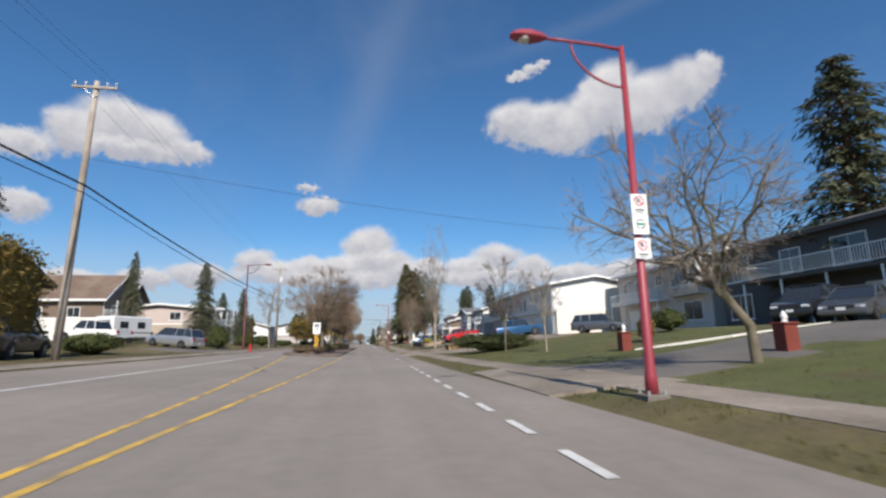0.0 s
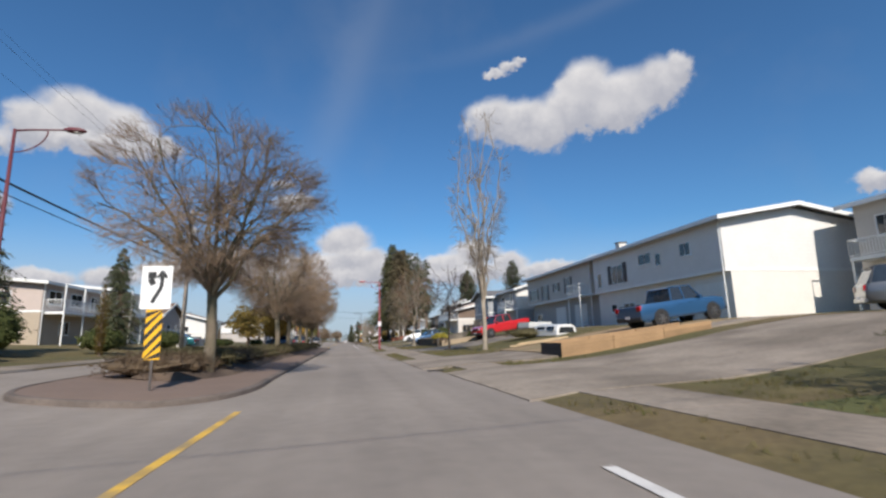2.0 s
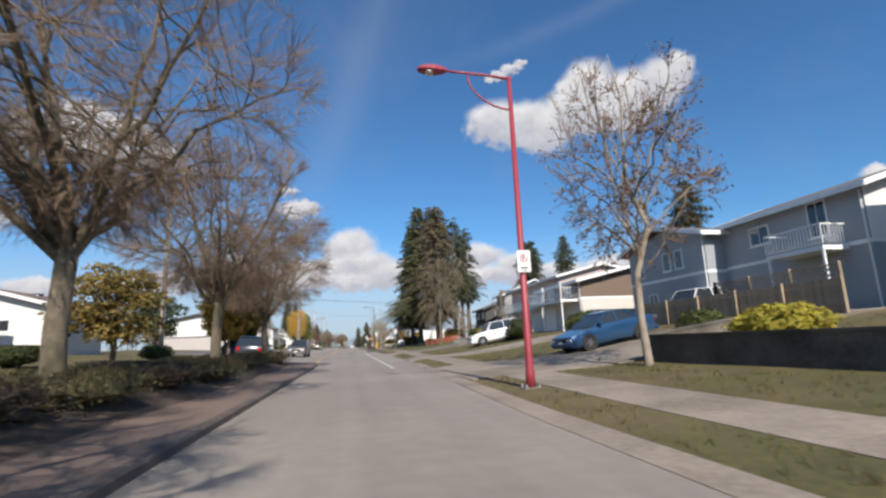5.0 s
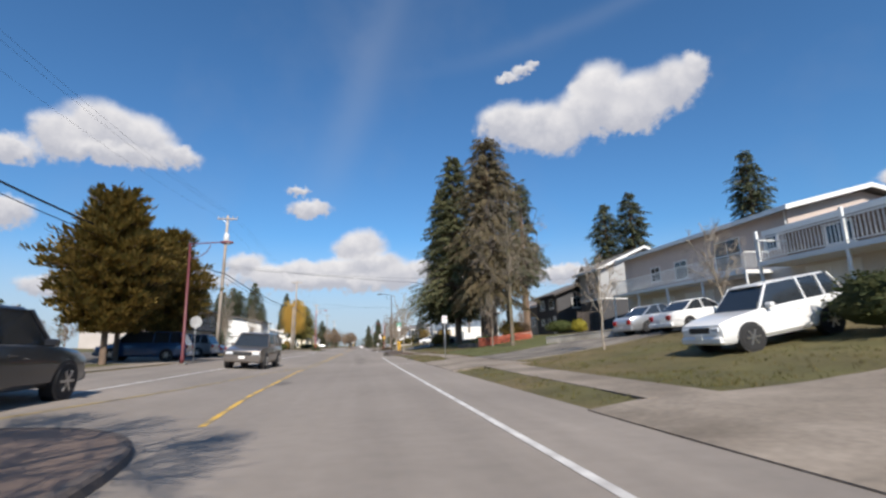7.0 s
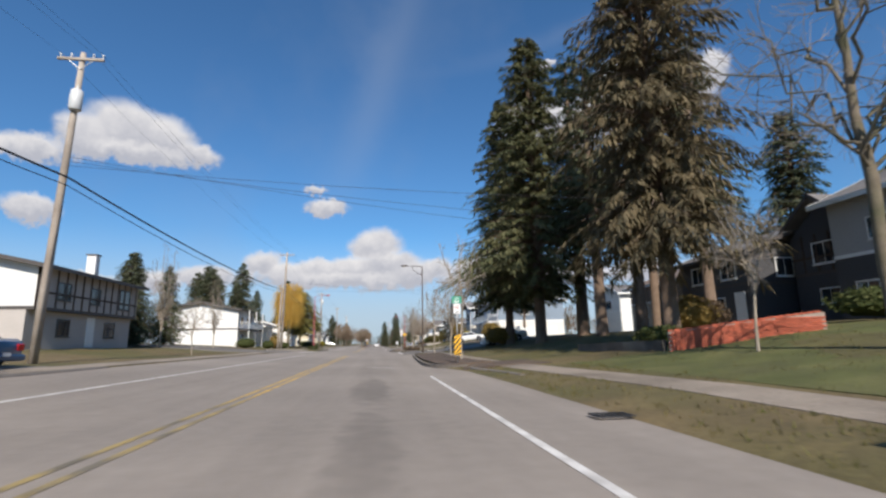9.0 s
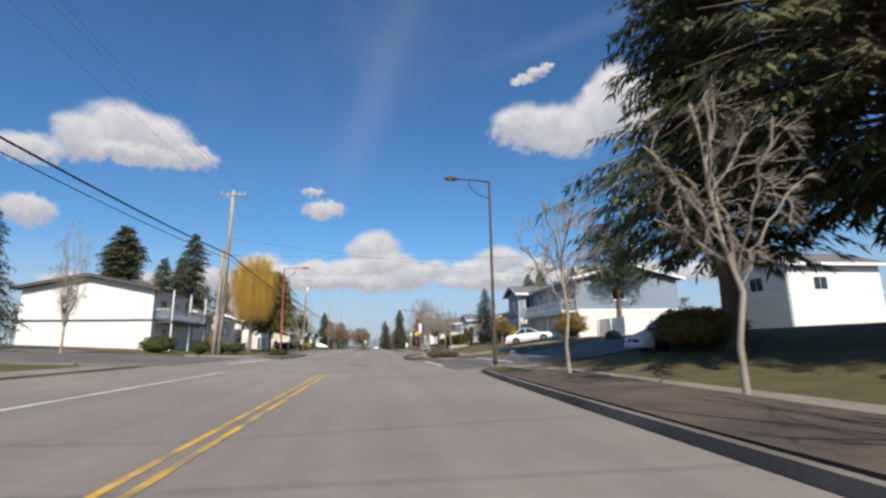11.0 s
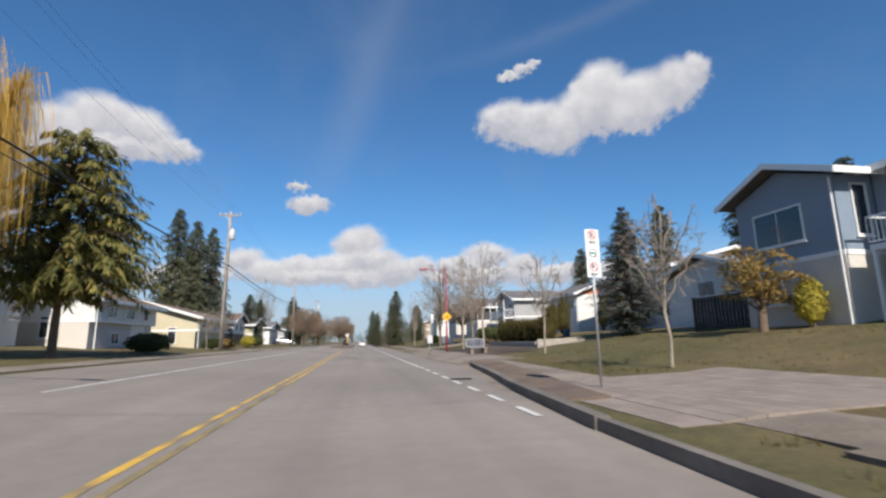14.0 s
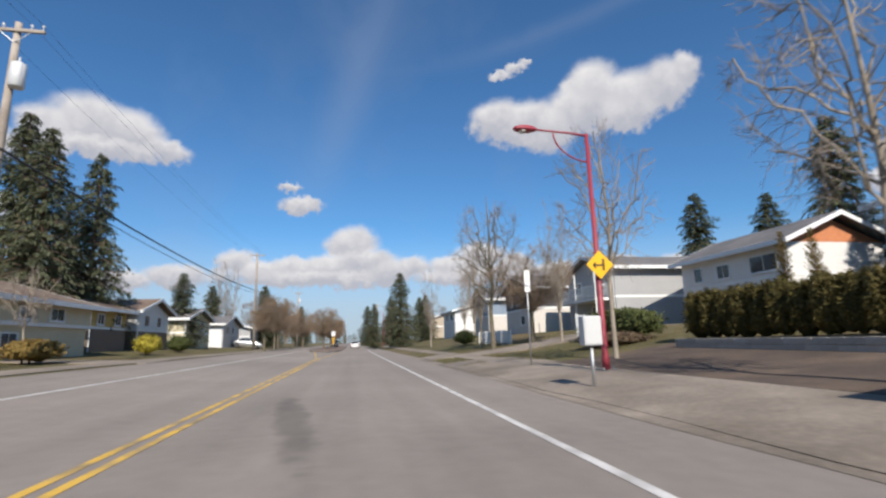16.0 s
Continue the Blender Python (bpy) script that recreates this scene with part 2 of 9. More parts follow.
def road_wear(m, stains):
    """Streaks along the lanes and soft oil and tar stains: x, y, half width, half length, turn, depth."""
    nt = m.node_tree
    b = nt.nodes["Principled BSDF"]
    src = b.inputs["Base Color"].links[0].from_socket

    def mth(op, a, c=0.0):
        n = nt.nodes.new("ShaderNodeMath")
        n.operation = op
        for i, v in enumerate((a, c)):
            if isinstance(v, (int, float)):
                n.inputs[i].default_value = v
            else:
                nt.links.new(v, n.inputs[i])
        return n.outputs[0]

    co = nt.nodes.new("ShaderNodeTexCoord")
    mp = nt.nodes.new("ShaderNodeMapping")
    mp.inputs["Scale"].default_value = (1.6, 0.035, 1.0)
    nt.links.new(co.outputs["Object"], mp.inputs["Vector"])
    ns = nt.nodes.new("ShaderNodeTexNoise")
    ns.inputs["Scale"].default_value, ns.inputs["Detail"].default_value = 1.0, 5
    nt.links.new(mp.outputs[0], ns.inputs["Vector"])
    fac = mth("ADD", mth("MULTIPLY", ns.outputs["Fac"], 0.42), 0.79)
    rough = nt.nodes.new("ShaderNodeTexNoise")
    rough.inputs["Scale"].default_value, rough.inputs["Detail"].default_value = 2.2, 5
    nt.links.new(co.outputs["Object"], rough.inputs["Vector"])
    sp = nt.nodes.new("ShaderNodeSeparateXYZ")
    nt.links.new(co.outputs["Object"], sp.inputs[0])
    for x, y, w, l, turn, depth in stains:
        c_, s_ = math.cos(radians(turn)), math.sin(radians(turn))
        dx, dy = mth("SUBTRACT", sp.outputs[0], x), mth("SUBTRACT", sp.outputs[1], y)
        u = mth("MULTIPLY", mth("ADD", mth("MULTIPLY", dx, c_), mth("MULTIPLY", dy, s_)), 1.0 / w)
        v = mth("MULTIPLY", mth("SUBTRACT", mth("MULTIPLY", dy, c_), mth("MULTIPLY", dx, s_)), 1.0 / l)
        d = mth("ADD", mth("ADD", mth("MULTIPLY", u, u), mth("MULTIPLY", v, v)), mth("MULTIPLY", mth("SUBTRACT", rough.outputs["Fac"], 0.5), 2.2))
        k = nt.nodes.new("ShaderNodeMapRange")
        k.interpolation_type = "SMOOTHSTEP"
        k.inputs["From Min"].default_value, k.inputs["From Max"].default_value = 1.2, 0.1
        k.inputs["To Min"].default_value, k.inputs["To Max"].default_value = 1.0, 1.0 - depth
        nt.links.new(d, k.inputs["Value"])
        fac = mth("MULTIPLY", fac, k.outputs[0])
    sc = nt.nodes.new("ShaderNodeVectorMath")
    sc.operation = "SCALE"
    nt.links.new(src, sc.inputs[0])
    nt.links.new(fac, sc.inputs["Scale"])
    nt.links.new(sc.outputs[0], b.inputs["Base Color"])


road_wear(M_ASPH, [(0.3, 141.0, 0.6, 3.6, 0, 0.32), (0.25, 133.5, 0.4, 4.0, 0, 0.22), (-0.9, 232.3, 0.3, 3.6, 8, 0.35), (-2.1, 117.0, 0.3, 1.0, 0, 0.4), (-3.9, 22.0, 0.2, 2.2, 20, 0.35), (0.3, 150.0, 1.0, 7.0, 0, 0.12), (-1.2, 186.0, 0.5, 2.6, 10, 0.3), (1.0, 60.0, 1.2, 30.0, 0, 0.08)])
M_SIDE = mat("asphalt_dark", (0.125, 0.112, 0.1), 0.9, 0.2, 0.6, 0.35, 110, tone=(0.165, 0.148, 0.13))
M_CONC = mat("concrete", (0.262, 0.218, 0.174), 0.9, 0.32, 0.9, 0.3, 70, tone=(0.165, 0.135, 0.104), stain=0.38)
M_KERB = mat("kerb_concrete", (0.19, 0.165, 0.14), 0.88, 0.2, 1.2, 0.3, 60, tone=(0.12, 0.105, 0.09))
M_BRNKERB = mat("dark_brown_kerb", (0.14, 0.112, 0.095), 0.9, 0.3, 1.2, 0.3, 60, tone=(0.085, 0.07, 0.06))
M_PAVEL = mat("pinkish_pavers", (0.25, 0.205, 0.17), 0.88, 0.14, 1.2, 0.2, 60, spread=0.12)
M_PAVER = mat("pavers", (0.2, 0.142, 0.11), 0.88, 0.12, 1.2, 0.2, 60, spread=0.14)
M_GRASS = mat("lawn", (0.09, 0.08, 0.025), 0.95, 0.42, 0.9, 0.9, 55, tone=(0.138, 0.1, 0.044), stain=0.16)
M_LAWNG = mat("green_lawn", (0.076, 0.084, 0.02), 0.95, 0.42, 0.9, 0.9, 55, tone=(0.098, 0.098, 0.03), stain=0.5)
M_CRACKED = mat("broken_asphalt", (0.2, 0.174, 0.145), 0.95, 0.45, 0.8, 0.8, 45, tone=(0.12, 0.105, 0.088), stain=0.7)
M_VERGE = mat("verge_grass", (0.085, 0.085, 0.028), 0.95, 0.35, 1.4, 0.9, 60, tone=(0.13, 0.10, 0.05), stain=0.4)
M_SOIL = mat("soil", (0.075, 0.053, 0.04), 0.97, 0.35, 1.5, 0.9, 25, tone=(0.12, 0.085, 0.06))
M_DIRT = mat("trodden_dirt", (0.17, 0.122, 0.09), 0.97, 0.35, 1.5, 0.9, 30, tone=(0.12, 0.088, 0.066))
M_YEL = mat("yellow_paint", (0.62, 0.38, 0.06), 0.75, 0.2, 2.0, 0.2, 90, tone=(0.27, 0.205, 0.11), stain=1.5)
M_YELW = mat("worn_yellow_paint", (0.31, 0.23, 0.09), 0.8, 0.25, 2.0, 0.2, 90, tone=(0.15, 0.13, 0.095), stain=1.2)
M_WHITEP = mat("white_road_paint", (0.62, 0.60, 0.57), 0.75, 0.14, 2.5, 0.2, 90, tone=(0.42, 0.40, 0.38), stain=1.8)
M_RED = mat("red_lamp_paint", (0.27, 0.035, 0.05), 0.45, 0.12, 2.0)
# the red lamp paint again, darkened for lamps that stand in shade
M_REDSHADE = mat("shaded_red_lamp_paint", (0.12, 0.028, 0.035), 0.5, 0.15, 2.0)
M_WOODPOLE = mat("weathered_pole_wood", (0.36, 0.31, 0.26), 0.9, 0.22, 1.6, 0.5, 30, tone=(0.22, 0.18, 0.145))
M_BARK = mat("grey_bark", (0.15, 0.122, 0.088), 0.95, 0.35, 3.0, 0.8, 18, tone=(0.095, 0.09, 0.05))
M_TWIG = mat("brown_twigs", (0.21, 0.148, 0.10), 0.95, 0.25, 2.0)
M_TWIGR = mat("grey_twigs", (0.24, 0.20, 0.165), 0.95, 0.25, 2.0)
M_DKBARK = mat("dark_wet_bark", (0.10, 0.075, 0.06), 0.95, 0.3, 3.0, 0.7, 18, tone=(0.06, 0.05, 0.04))
M_DKTWIG = mat("dark_twigs", (0.12, 0.085, 0.07), 0.95, 0.25, 2.0)
M_BIRCH = mat("pale_bark", (0.31, 0.265, 0.21), 0.9, 0.25, 3.0, 0.5, 15, tone=(0.2, 0.165, 0.125))
M_FIRBARK = mat("conifer_bark", (0.15, 0.105, 0.075), 0.95, 0.3, 3.0, 0.9, 14)
M_FIR = leafy("fir_needles", (0.06, 0.08, 0.046), (0.15, 0.155, 0.085))
M_SPRUCE = leafy("blue_spruce_needles", (0.075, 0.10, 0.09), (0.17, 0.195, 0.175))
M_BROWNFIR = leafy("brownish_fir_needles", (0.088, 0.078, 0.044), (0.21, 0.165, 0.096))
M_CEDAR = leafy("cedar_foliage", (0.11, 0.095, 0.025), (0.31, 0.21, 0.06))
M_PINE = leafy("pine_needles", (0.05, 0.07, 0.042), (0.12, 0.14, 0.08))
M_SHRUB = leafy("shrub_leaves", (0.05, 0.07, 0.02), (0.12, 0.13, 0.045))
M_JUNI = leafy("juniper_leaves", (0.04, 0.055, 0.02), (0.095, 0.10, 0.04))
M_YSHRUB = leafy("golden_shrub_leaves", (0.22, 0.20, 0.03), (0.48, 0.40, 0.06))
M_OCHRE = leafy("ochre_shrub_leaves", (0.20, 0.14, 0.04), (0.32, 0.22, 0.07))
M_BEDSH = leafy("bare_bed_shrub", (0.10, 0.068, 0.046), (0.19, 0.14, 0.09))
M_BEDGR = leafy("greenish_bed_shrub", (0.09, 0.082, 0.04), (0.18, 0.155, 0.08))
M_GRNFIR = leafy("olive_fir_needles", (0.07, 0.085, 0.042), (0.19, 0.18, 0.085))
M_HEDGE = leafy("hedge_cedar_foliage", (0.065, 0.062, 0.02), (0.19, 0.15, 0.05))
M_BLUEFIR = leafy("blue_green_fir_needles", (0.055, 0.078, 0.055), (0.115, 0.135, 0.092))
M_BLADEB = leafy("dry_grass_blades", (0.11, 0.10, 0.035), (0.21, 0.165, 0.075))
M_WILLOW = leafy("willow_shoots", (0.55, 0.35, 0.07), (0.80, 0.55, 0.14))
M_BLADE = leafy("grass_blades", (0.095, 0.1, 0.028), (0.17, 0.155, 0.055))
M_GLASS = mat("window_glass", (0.025, 0.03, 0.036), 0.06, 0.2, 0.6, spec=0.8)
M_FRAME = mat("white_frames", (0.74, 0.74, 0.72), 0.5, 0.06, 2.0)
M_DFRAME = mat("dark_frames", (0.05, 0.045, 0.04), 0.5, 0.1, 2.0)
M_CHROME = mat("dull_metal", (0.55, 0.55, 0.56), 0.35, 0.1, 3.0, metal=1.0)
M_STEEL = mat("galvanised_steel", (0.46, 0.47, 0.48), 0.5, 0.12, 4.0, metal=0.8)
M_TYRE = mat("tyre_rubber", (0.02, 0.02, 0.021), 0.85, 0.2, 8.0)
M_BLACKP = mat("black_plastic", (0.02, 0.02, 0.022), 0.6, 0.15, 5.0)
M_WHITESIGN = mat("white_sign_face", (0.78, 0.78, 0.77), 0.5, 0.05, 2.0)
M_BLACKSIGN = mat("black_sign_ink", (0.02, 0.02, 0.02), 0.5, 0.1, 2.0)
M_YELSIGN = mat("yellow_sign_face", (0.80, 0.43, 0.01), 0.5, 0.05, 2.0)
M_GRNSIGN = mat("green_sign_face", (0.01, 0.25, 0.15), 0.5, 0.06, 2.0)
M_REDSIGN = mat("red_sign_ink", (0.45, 0.02, 0.03), 0.5, 0.06, 2.0)
M_WIRE = mat("black_cable", (0.02, 0.02, 0.022), 0.7, 0.1, 1.0)
M_CANGREY = mat("transformer_paint", (0.55, 0.56, 0.56), 0.5, 0.08, 3.0)
M_LAMPGLASS = mat("lamp_lens", (0.55, 0.53, 0.48), 0.25, 0.1, 4.0)
M_ROOFG = mat("grey_roofing", (0.12, 0.115, 0.115), 0.92, 0.2, 1.5, 0.5, 25, tone=(0.17, 0.16, 0.155))
M_ROOFB = mat("brown_roofing", (0.14, 0.095, 0.07), 0.92, 0.2, 1.5, 0.5, 25, tone=(0.19, 0.14, 0.105))
M_FASCIA = mat("white_fascia", (0.76, 0.76, 0.74), 0.55, 0.06, 1.5)
M_DFASCIA = mat("dark_fascia", (0.07, 0.06, 0.055), 0.6, 0.12, 1.5)
M_BRICK = mat("red_brick", (0.40, 0.10, 0.055), 0.9, 0.2, 3.0, 0.4, 40, spread=0.2)
M_TIMBER = mat("dark_timber", (0.06, 0.04, 0.03), 0.8, 0.25, 2.0, 0.3, 25)
M_FENCE = mat("fence_boards", (0.32, 0.25, 0.17), 0.9, 0.2, 2.0, 0.3, 30, spread=0.2)
M_DFENCE = mat("dark_fence_and_shade_boards", (0.055, 0.045, 0.04), 0.9, 0.25, 2.0, 0.3, 30, spread=0.25)
M_BEDWOOD = mat("warm_bed_boards", (0.30, 0.19, 0.10), 0.9, 0.25, 1.5, 0.3, 30, spread=0.18)
M_STRAW = mat("dry_ground", (0.30, 0.21, 0.12), 0.97, 0.25, 1.2, 0.8, 40, tone=(0.22, 0.17, 0.09))
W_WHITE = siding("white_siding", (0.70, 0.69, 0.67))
W_STUCCO = mat("white_stucco", (0.70, 0.67, 0.62), 0.9, 0.07, 1.0, 0.35, 90)
W_GREY = siding("grey_siding", (0.36, 0.36, 0.36))
W_PALEG = siding("pale_grey_siding", (0.46, 0.435, 0.40))
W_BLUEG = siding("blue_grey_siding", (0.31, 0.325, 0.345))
W_BLUE = siding("slate_blue_siding", (0.21, 0.265, 0.335))
W_DARK = siding("charcoal_siding", (0.055, 0.055, 0.06), vertical=True)
W_BROWN = siding("brown_siding", (0.17, 0.12, 0.09))
W_BEIGE = siding("beige_siding", (0.55, 0.49, 0.34))
W_TAN = siding("tan_siding", (0.42, 0.35, 0.27))
W_PINK = mat("pinkish_stucco", (0.50, 0.42, 0.38), 0.9, 0.08, 1.0, 0.35, 90)
W_GREYST = mat("grey_stucco", (0.6, 0.56, 0.51), 0.9, 0.08, 1.0, 0.35, 90)
W_ROSE = mat("pale_rose_stucco", (0.56, 0.50, 0.47), 0.9, 0.08, 1.0, 0.35, 90)
M_GOLDFIR = leafy("gold_tipped_cedar_sprays", (0.075, 0.095, 0.03), (0.30, 0.25, 0.075))
# white stucco darkened to grey-beige, for a street front lying in shade
W_HALF = mat("shaded_white_stucco", (0.44, 0.40, 0.37), 0.9, 0.1, 1.0, 0.35, 90)
W_OCHRE = mat("ochre_stucco", (0.50, 0.34, 0.11), 0.9, 0.08, 1.0, 0.35, 90)


def paint(name, color, metal=0.3):
    return mat(name, color, 0.28, 0.04, 1.5, coat=0.8, metal=metal)


P_WHITE, P_SILVER, P_RED = paint("white_car_paint", (0.74, 0.74, 0.73), 0.0), paint("silver_car_paint", (0.50, 0.51, 0.52), 0.7), paint("red_car_paint", (0.50, 0.02, 0.025), 0.1)
P_BLUE, P_NAVY, P_BLACK = paint("blue_car_paint", (0.03, 0.10, 0.22), 0.3), paint("deep_blue_car_paint", (0.02, 0.07, 0.16), 0.3), paint("black_car_paint", (0.02, 0.022, 0.028), 0.2)
P_GREY, P_TEAL, P_BRONZE = paint("grey_car_paint", (0.13, 0.135, 0.145), 0.5), paint("teal_car_paint", (0.01, 0.10, 0.12), 0.3), paint("bronze_grey_car_paint", (0.19, 0.165, 0.145), 0.5)
P_DSILV = paint("dark_silver_car_paint", (0.25, 0.25, 0.27), 0.6)
M_HEADL = mat("headlight_lens", (0.62, 0.64, 0.66), 0.12, 0.1, 5.0)
M_TAILL = mat("taillight_lens", (0.35, 0.01, 0.012), 0.2, 0.1, 5.0)

# ---- mesh building ----


class Geo:
    """Vertices and faces, gathered and then made into one mesh."""

    def __init__(self):
        self.v, self.f = [], []

    def quad(self, *pts):
        n = len(self.v)
        self.v.extend(pts)
        self.f.append(tuple(range(n, n + len(pts))))

    def hexa(self, p):
        """Eight corners: bottom ring of four, then top ring of four."""
        n = len(self.v)
        self.v.extend(p)
        self.f += [(n + 3, n + 2, n + 1, n), (n + 4, n + 5, n + 6, n + 7)]
        self.f += [(n + i, n + (i + 1) % 4, n + 4 + (i + 1) % 4, n + 4 + i) for i in range(4)]

    def box(self, x0, x1, y0, y1, z0, z1, bev=0.0):
        x0, x1, y0, y1, z0, z1 = min(x0, x1), max(x0, x1), min(y0, y1), max(y0, y1), min(z0, z1), max(z0, z1)
        if bev <= 0:
            self.hexa([(x0, y0, z0), (x1, y0, z0), (x1, y1, z0), (x0, y1, z0), (x0, y0, z1), (x1, y0, z1), (x1, y1, z1), (x0, y1, z1)])
            return
        b = min(bev, (x1 - x0) / 3, (y1 - y0) / 3, (z1 - z0) / 3)
        n = len(self.v)
        for z, i in ((z0, b), (z0 + b, 0), (z1 - b, 0), (z1, b)):
            self.v += [(x0 + i, y0 + i, z), (x1 - i, y0 + i, z), (x1 - i, y1 - i, z), (x0 + i, y1 - i, z)]
        self.f.append((n + 3, n + 2, n + 1, n))
        self.f.append((n + 12, n + 13, n + 14, n + 15))
        for k in range(3):
            a = n + 4 * k
            self.f += [(a + i, a + (i + 1) % 4, a + 4 + (i + 1) % 4, a + 4 + i) for i in range(4)]

    def tube(self, pts, radii, seg=8, cap=True):
        """A tapered tube along points."""
        n0 = len(self.v)
        up = None
        for k, p in enumerate(pts):
            p = Vector(p)
            d = (Vector(pts[min(k + 1, len(pts) - 1)]) - Vector(pts[max(k - 1, 0)])).normalized()
            if up is None:
                up = d.orthogonal().normalized()
            up = (up - d * up.dot(d))
            up = up.normalized() if up.length > 1e-6 else d.orthogonal().normalized()
            side = d.cross(up)
            r = radii[k] if not isinstance(radii, (int, float)) else radii
            for s in range(seg):
                a = 2 * math.pi * s / seg
                q = p + (up * math.cos(a) + side * math.sin(a)) * r
                self.v.append((q.x, q.y, q.z))
        for k in range(len(pts) - 1):
            for s in range(seg):
                a, b = n0 + k * seg + s, n0 + k * seg + (s + 1) % seg
                self.f.append((a, b, b + seg, a + seg))
        if cap:
            self.f.append(tuple(n0 + s for s in reversed(range(seg))))
            self.f.append(tuple(n0 + (len(pts) - 1) * seg + s for s in range(seg)))

    def loft(self, rings, close_ends=True):
        n0, m = len(self.v), len(rings[0])
        for r in rings:
            self.v.extend(r)
        for k in range(len(rings) - 1):
            for s in range(m):
                a, b = n0 + k * m + s, n0 + k * m + (s + 1) % m
                self.f.append((a, b, b + m, a + m))
        if close_ends:
            self.f.append(tuple(n0 + s for s in reversed(range(m))))
            self.f.append(tuple(n0 + (len(rings) - 1) * m + s for s in range(m)))

    def sphere(self, c, r, seg=10, rings=6, sz=1.0):
        n0 = len(self.v)
        for i in range(rings + 1):
            t = math.pi * i / rings
            for s in range(seg):
                a = 2 * math.pi * s / seg
                self.v.append((c[0] + r * math.sin(t) * math.cos(a), c[1] + r * math.sin(t) * math.sin(a), c[2] + r * sz * math.cos(t)))
        for i in range(rings):
            for s in range(seg):
                a, b = n0 + i * seg + s, n0 + i * seg + (s + 1) % seg
                self.f.append((a, a + seg, b + seg, b))

    def mesh(self, name, material, smooth=False):
        me = bpy.data.meshes.new(name)
        me.from_pydata(self.v, [], self.f)
        me.materials.append(material)
        if smooth:
            me.polygons.foreach_set("use_smooth", [True] * len(me.polygons))
        me.update()
        return me


def part(name, geo, material, parent=None, label="", smooth=False):
    ob = new(name, geo if isinstance(geo, bpy.types.Mesh) else geo.mesh(name, material, smooth))
    if parent is not None:
        ob.parent = parent
    if label:
        ob["label"] = label
    return ob


def thing(name, at, label, category, group="", kind="", turn=0.0):
    ob = new(name)
    ob.empty_display_size = 0.3
    ob.matrix_basis = pose(*at, 0, 0, turn)
    return tagged(ob, label, category, group, kind)


def structure(name, geo, material, label, category, smooth=False):
    return tagged(part(name, geo, material, None, "", smooth), label, category, "", "structure")


# ---- lie of the land: one profile across the street ----
XS = [-1600, -60, -30, -20, -14, -9.2, -3, 2.2, 3.7, 4.5, 7.5, 9.5, 12.5, 14, 18, 30, 60, 1600]
ZS = [3.0, 2.2, 1.7, 1.2, .63, .45, 0, 0, 0.03, .12, .22, .42, .85, 1.12, 1.62, 2.05, 2.8, 4.0]


def gz(x):
    return float(np.interp(x, XS, ZS))


# the road's right edge along its length, and the near edge of the footway
EDGE_Y = [-80, 5, 20, 45, 56, 80, 100, 125, 142, 147.5, 149.5, 153, 160, 172, 178, 190, 191.5, 194, 198, 203, 208.5, 211, 215, 218, 230, 262, 600]
EDGE_X = [4.4, 4.4, 3.9, 3.6, 3.1, 3.2, 3.9, 3.9, 4.0, 3.9, 3.4, 2.7, 3.0, 3.6, 4.2, 4.4, 3.2, 2.5, 2.3, 2.5, 3.1, 3.5, 4.0, 4.4, 4.1, 4.3, 4.3]
WALK_Y = [-80, 8, 25, 58, 80, 116, 137, 150, 175, 192, 205, 215, 235, 600]
WALK_X = [5.7, 5.7, 4.7, 4.0, 4.25, 5.0, 5.9, 5.0, 5.4, 4.2, 4.0, 4.6, 5.6, 6.0]


def edge(y):
    return float(np.interp(y, EDGE_Y, EDGE_X))


def walk_x(y):
    return float(np.interp(y, WALK_Y, WALK_X))

# ---- ground, road, footways ----
rows_y = [-1600, -400, -120, -80] + [-60 + 2 * i for i in range(60)] + [60 + 2 * i for i in range(43)] + [146 + i for i in range(76)] + [222 + 2 * i for i in range(50)] + [330, 360, 400, 500, 700, 1000, 1700]
rows_y = sorted(set(rows_y))
LEFT_COLS = [-1600, -300, -120, -60, -45, -30, -25, -20, -17, -14, -12, -10.6, -9.3]


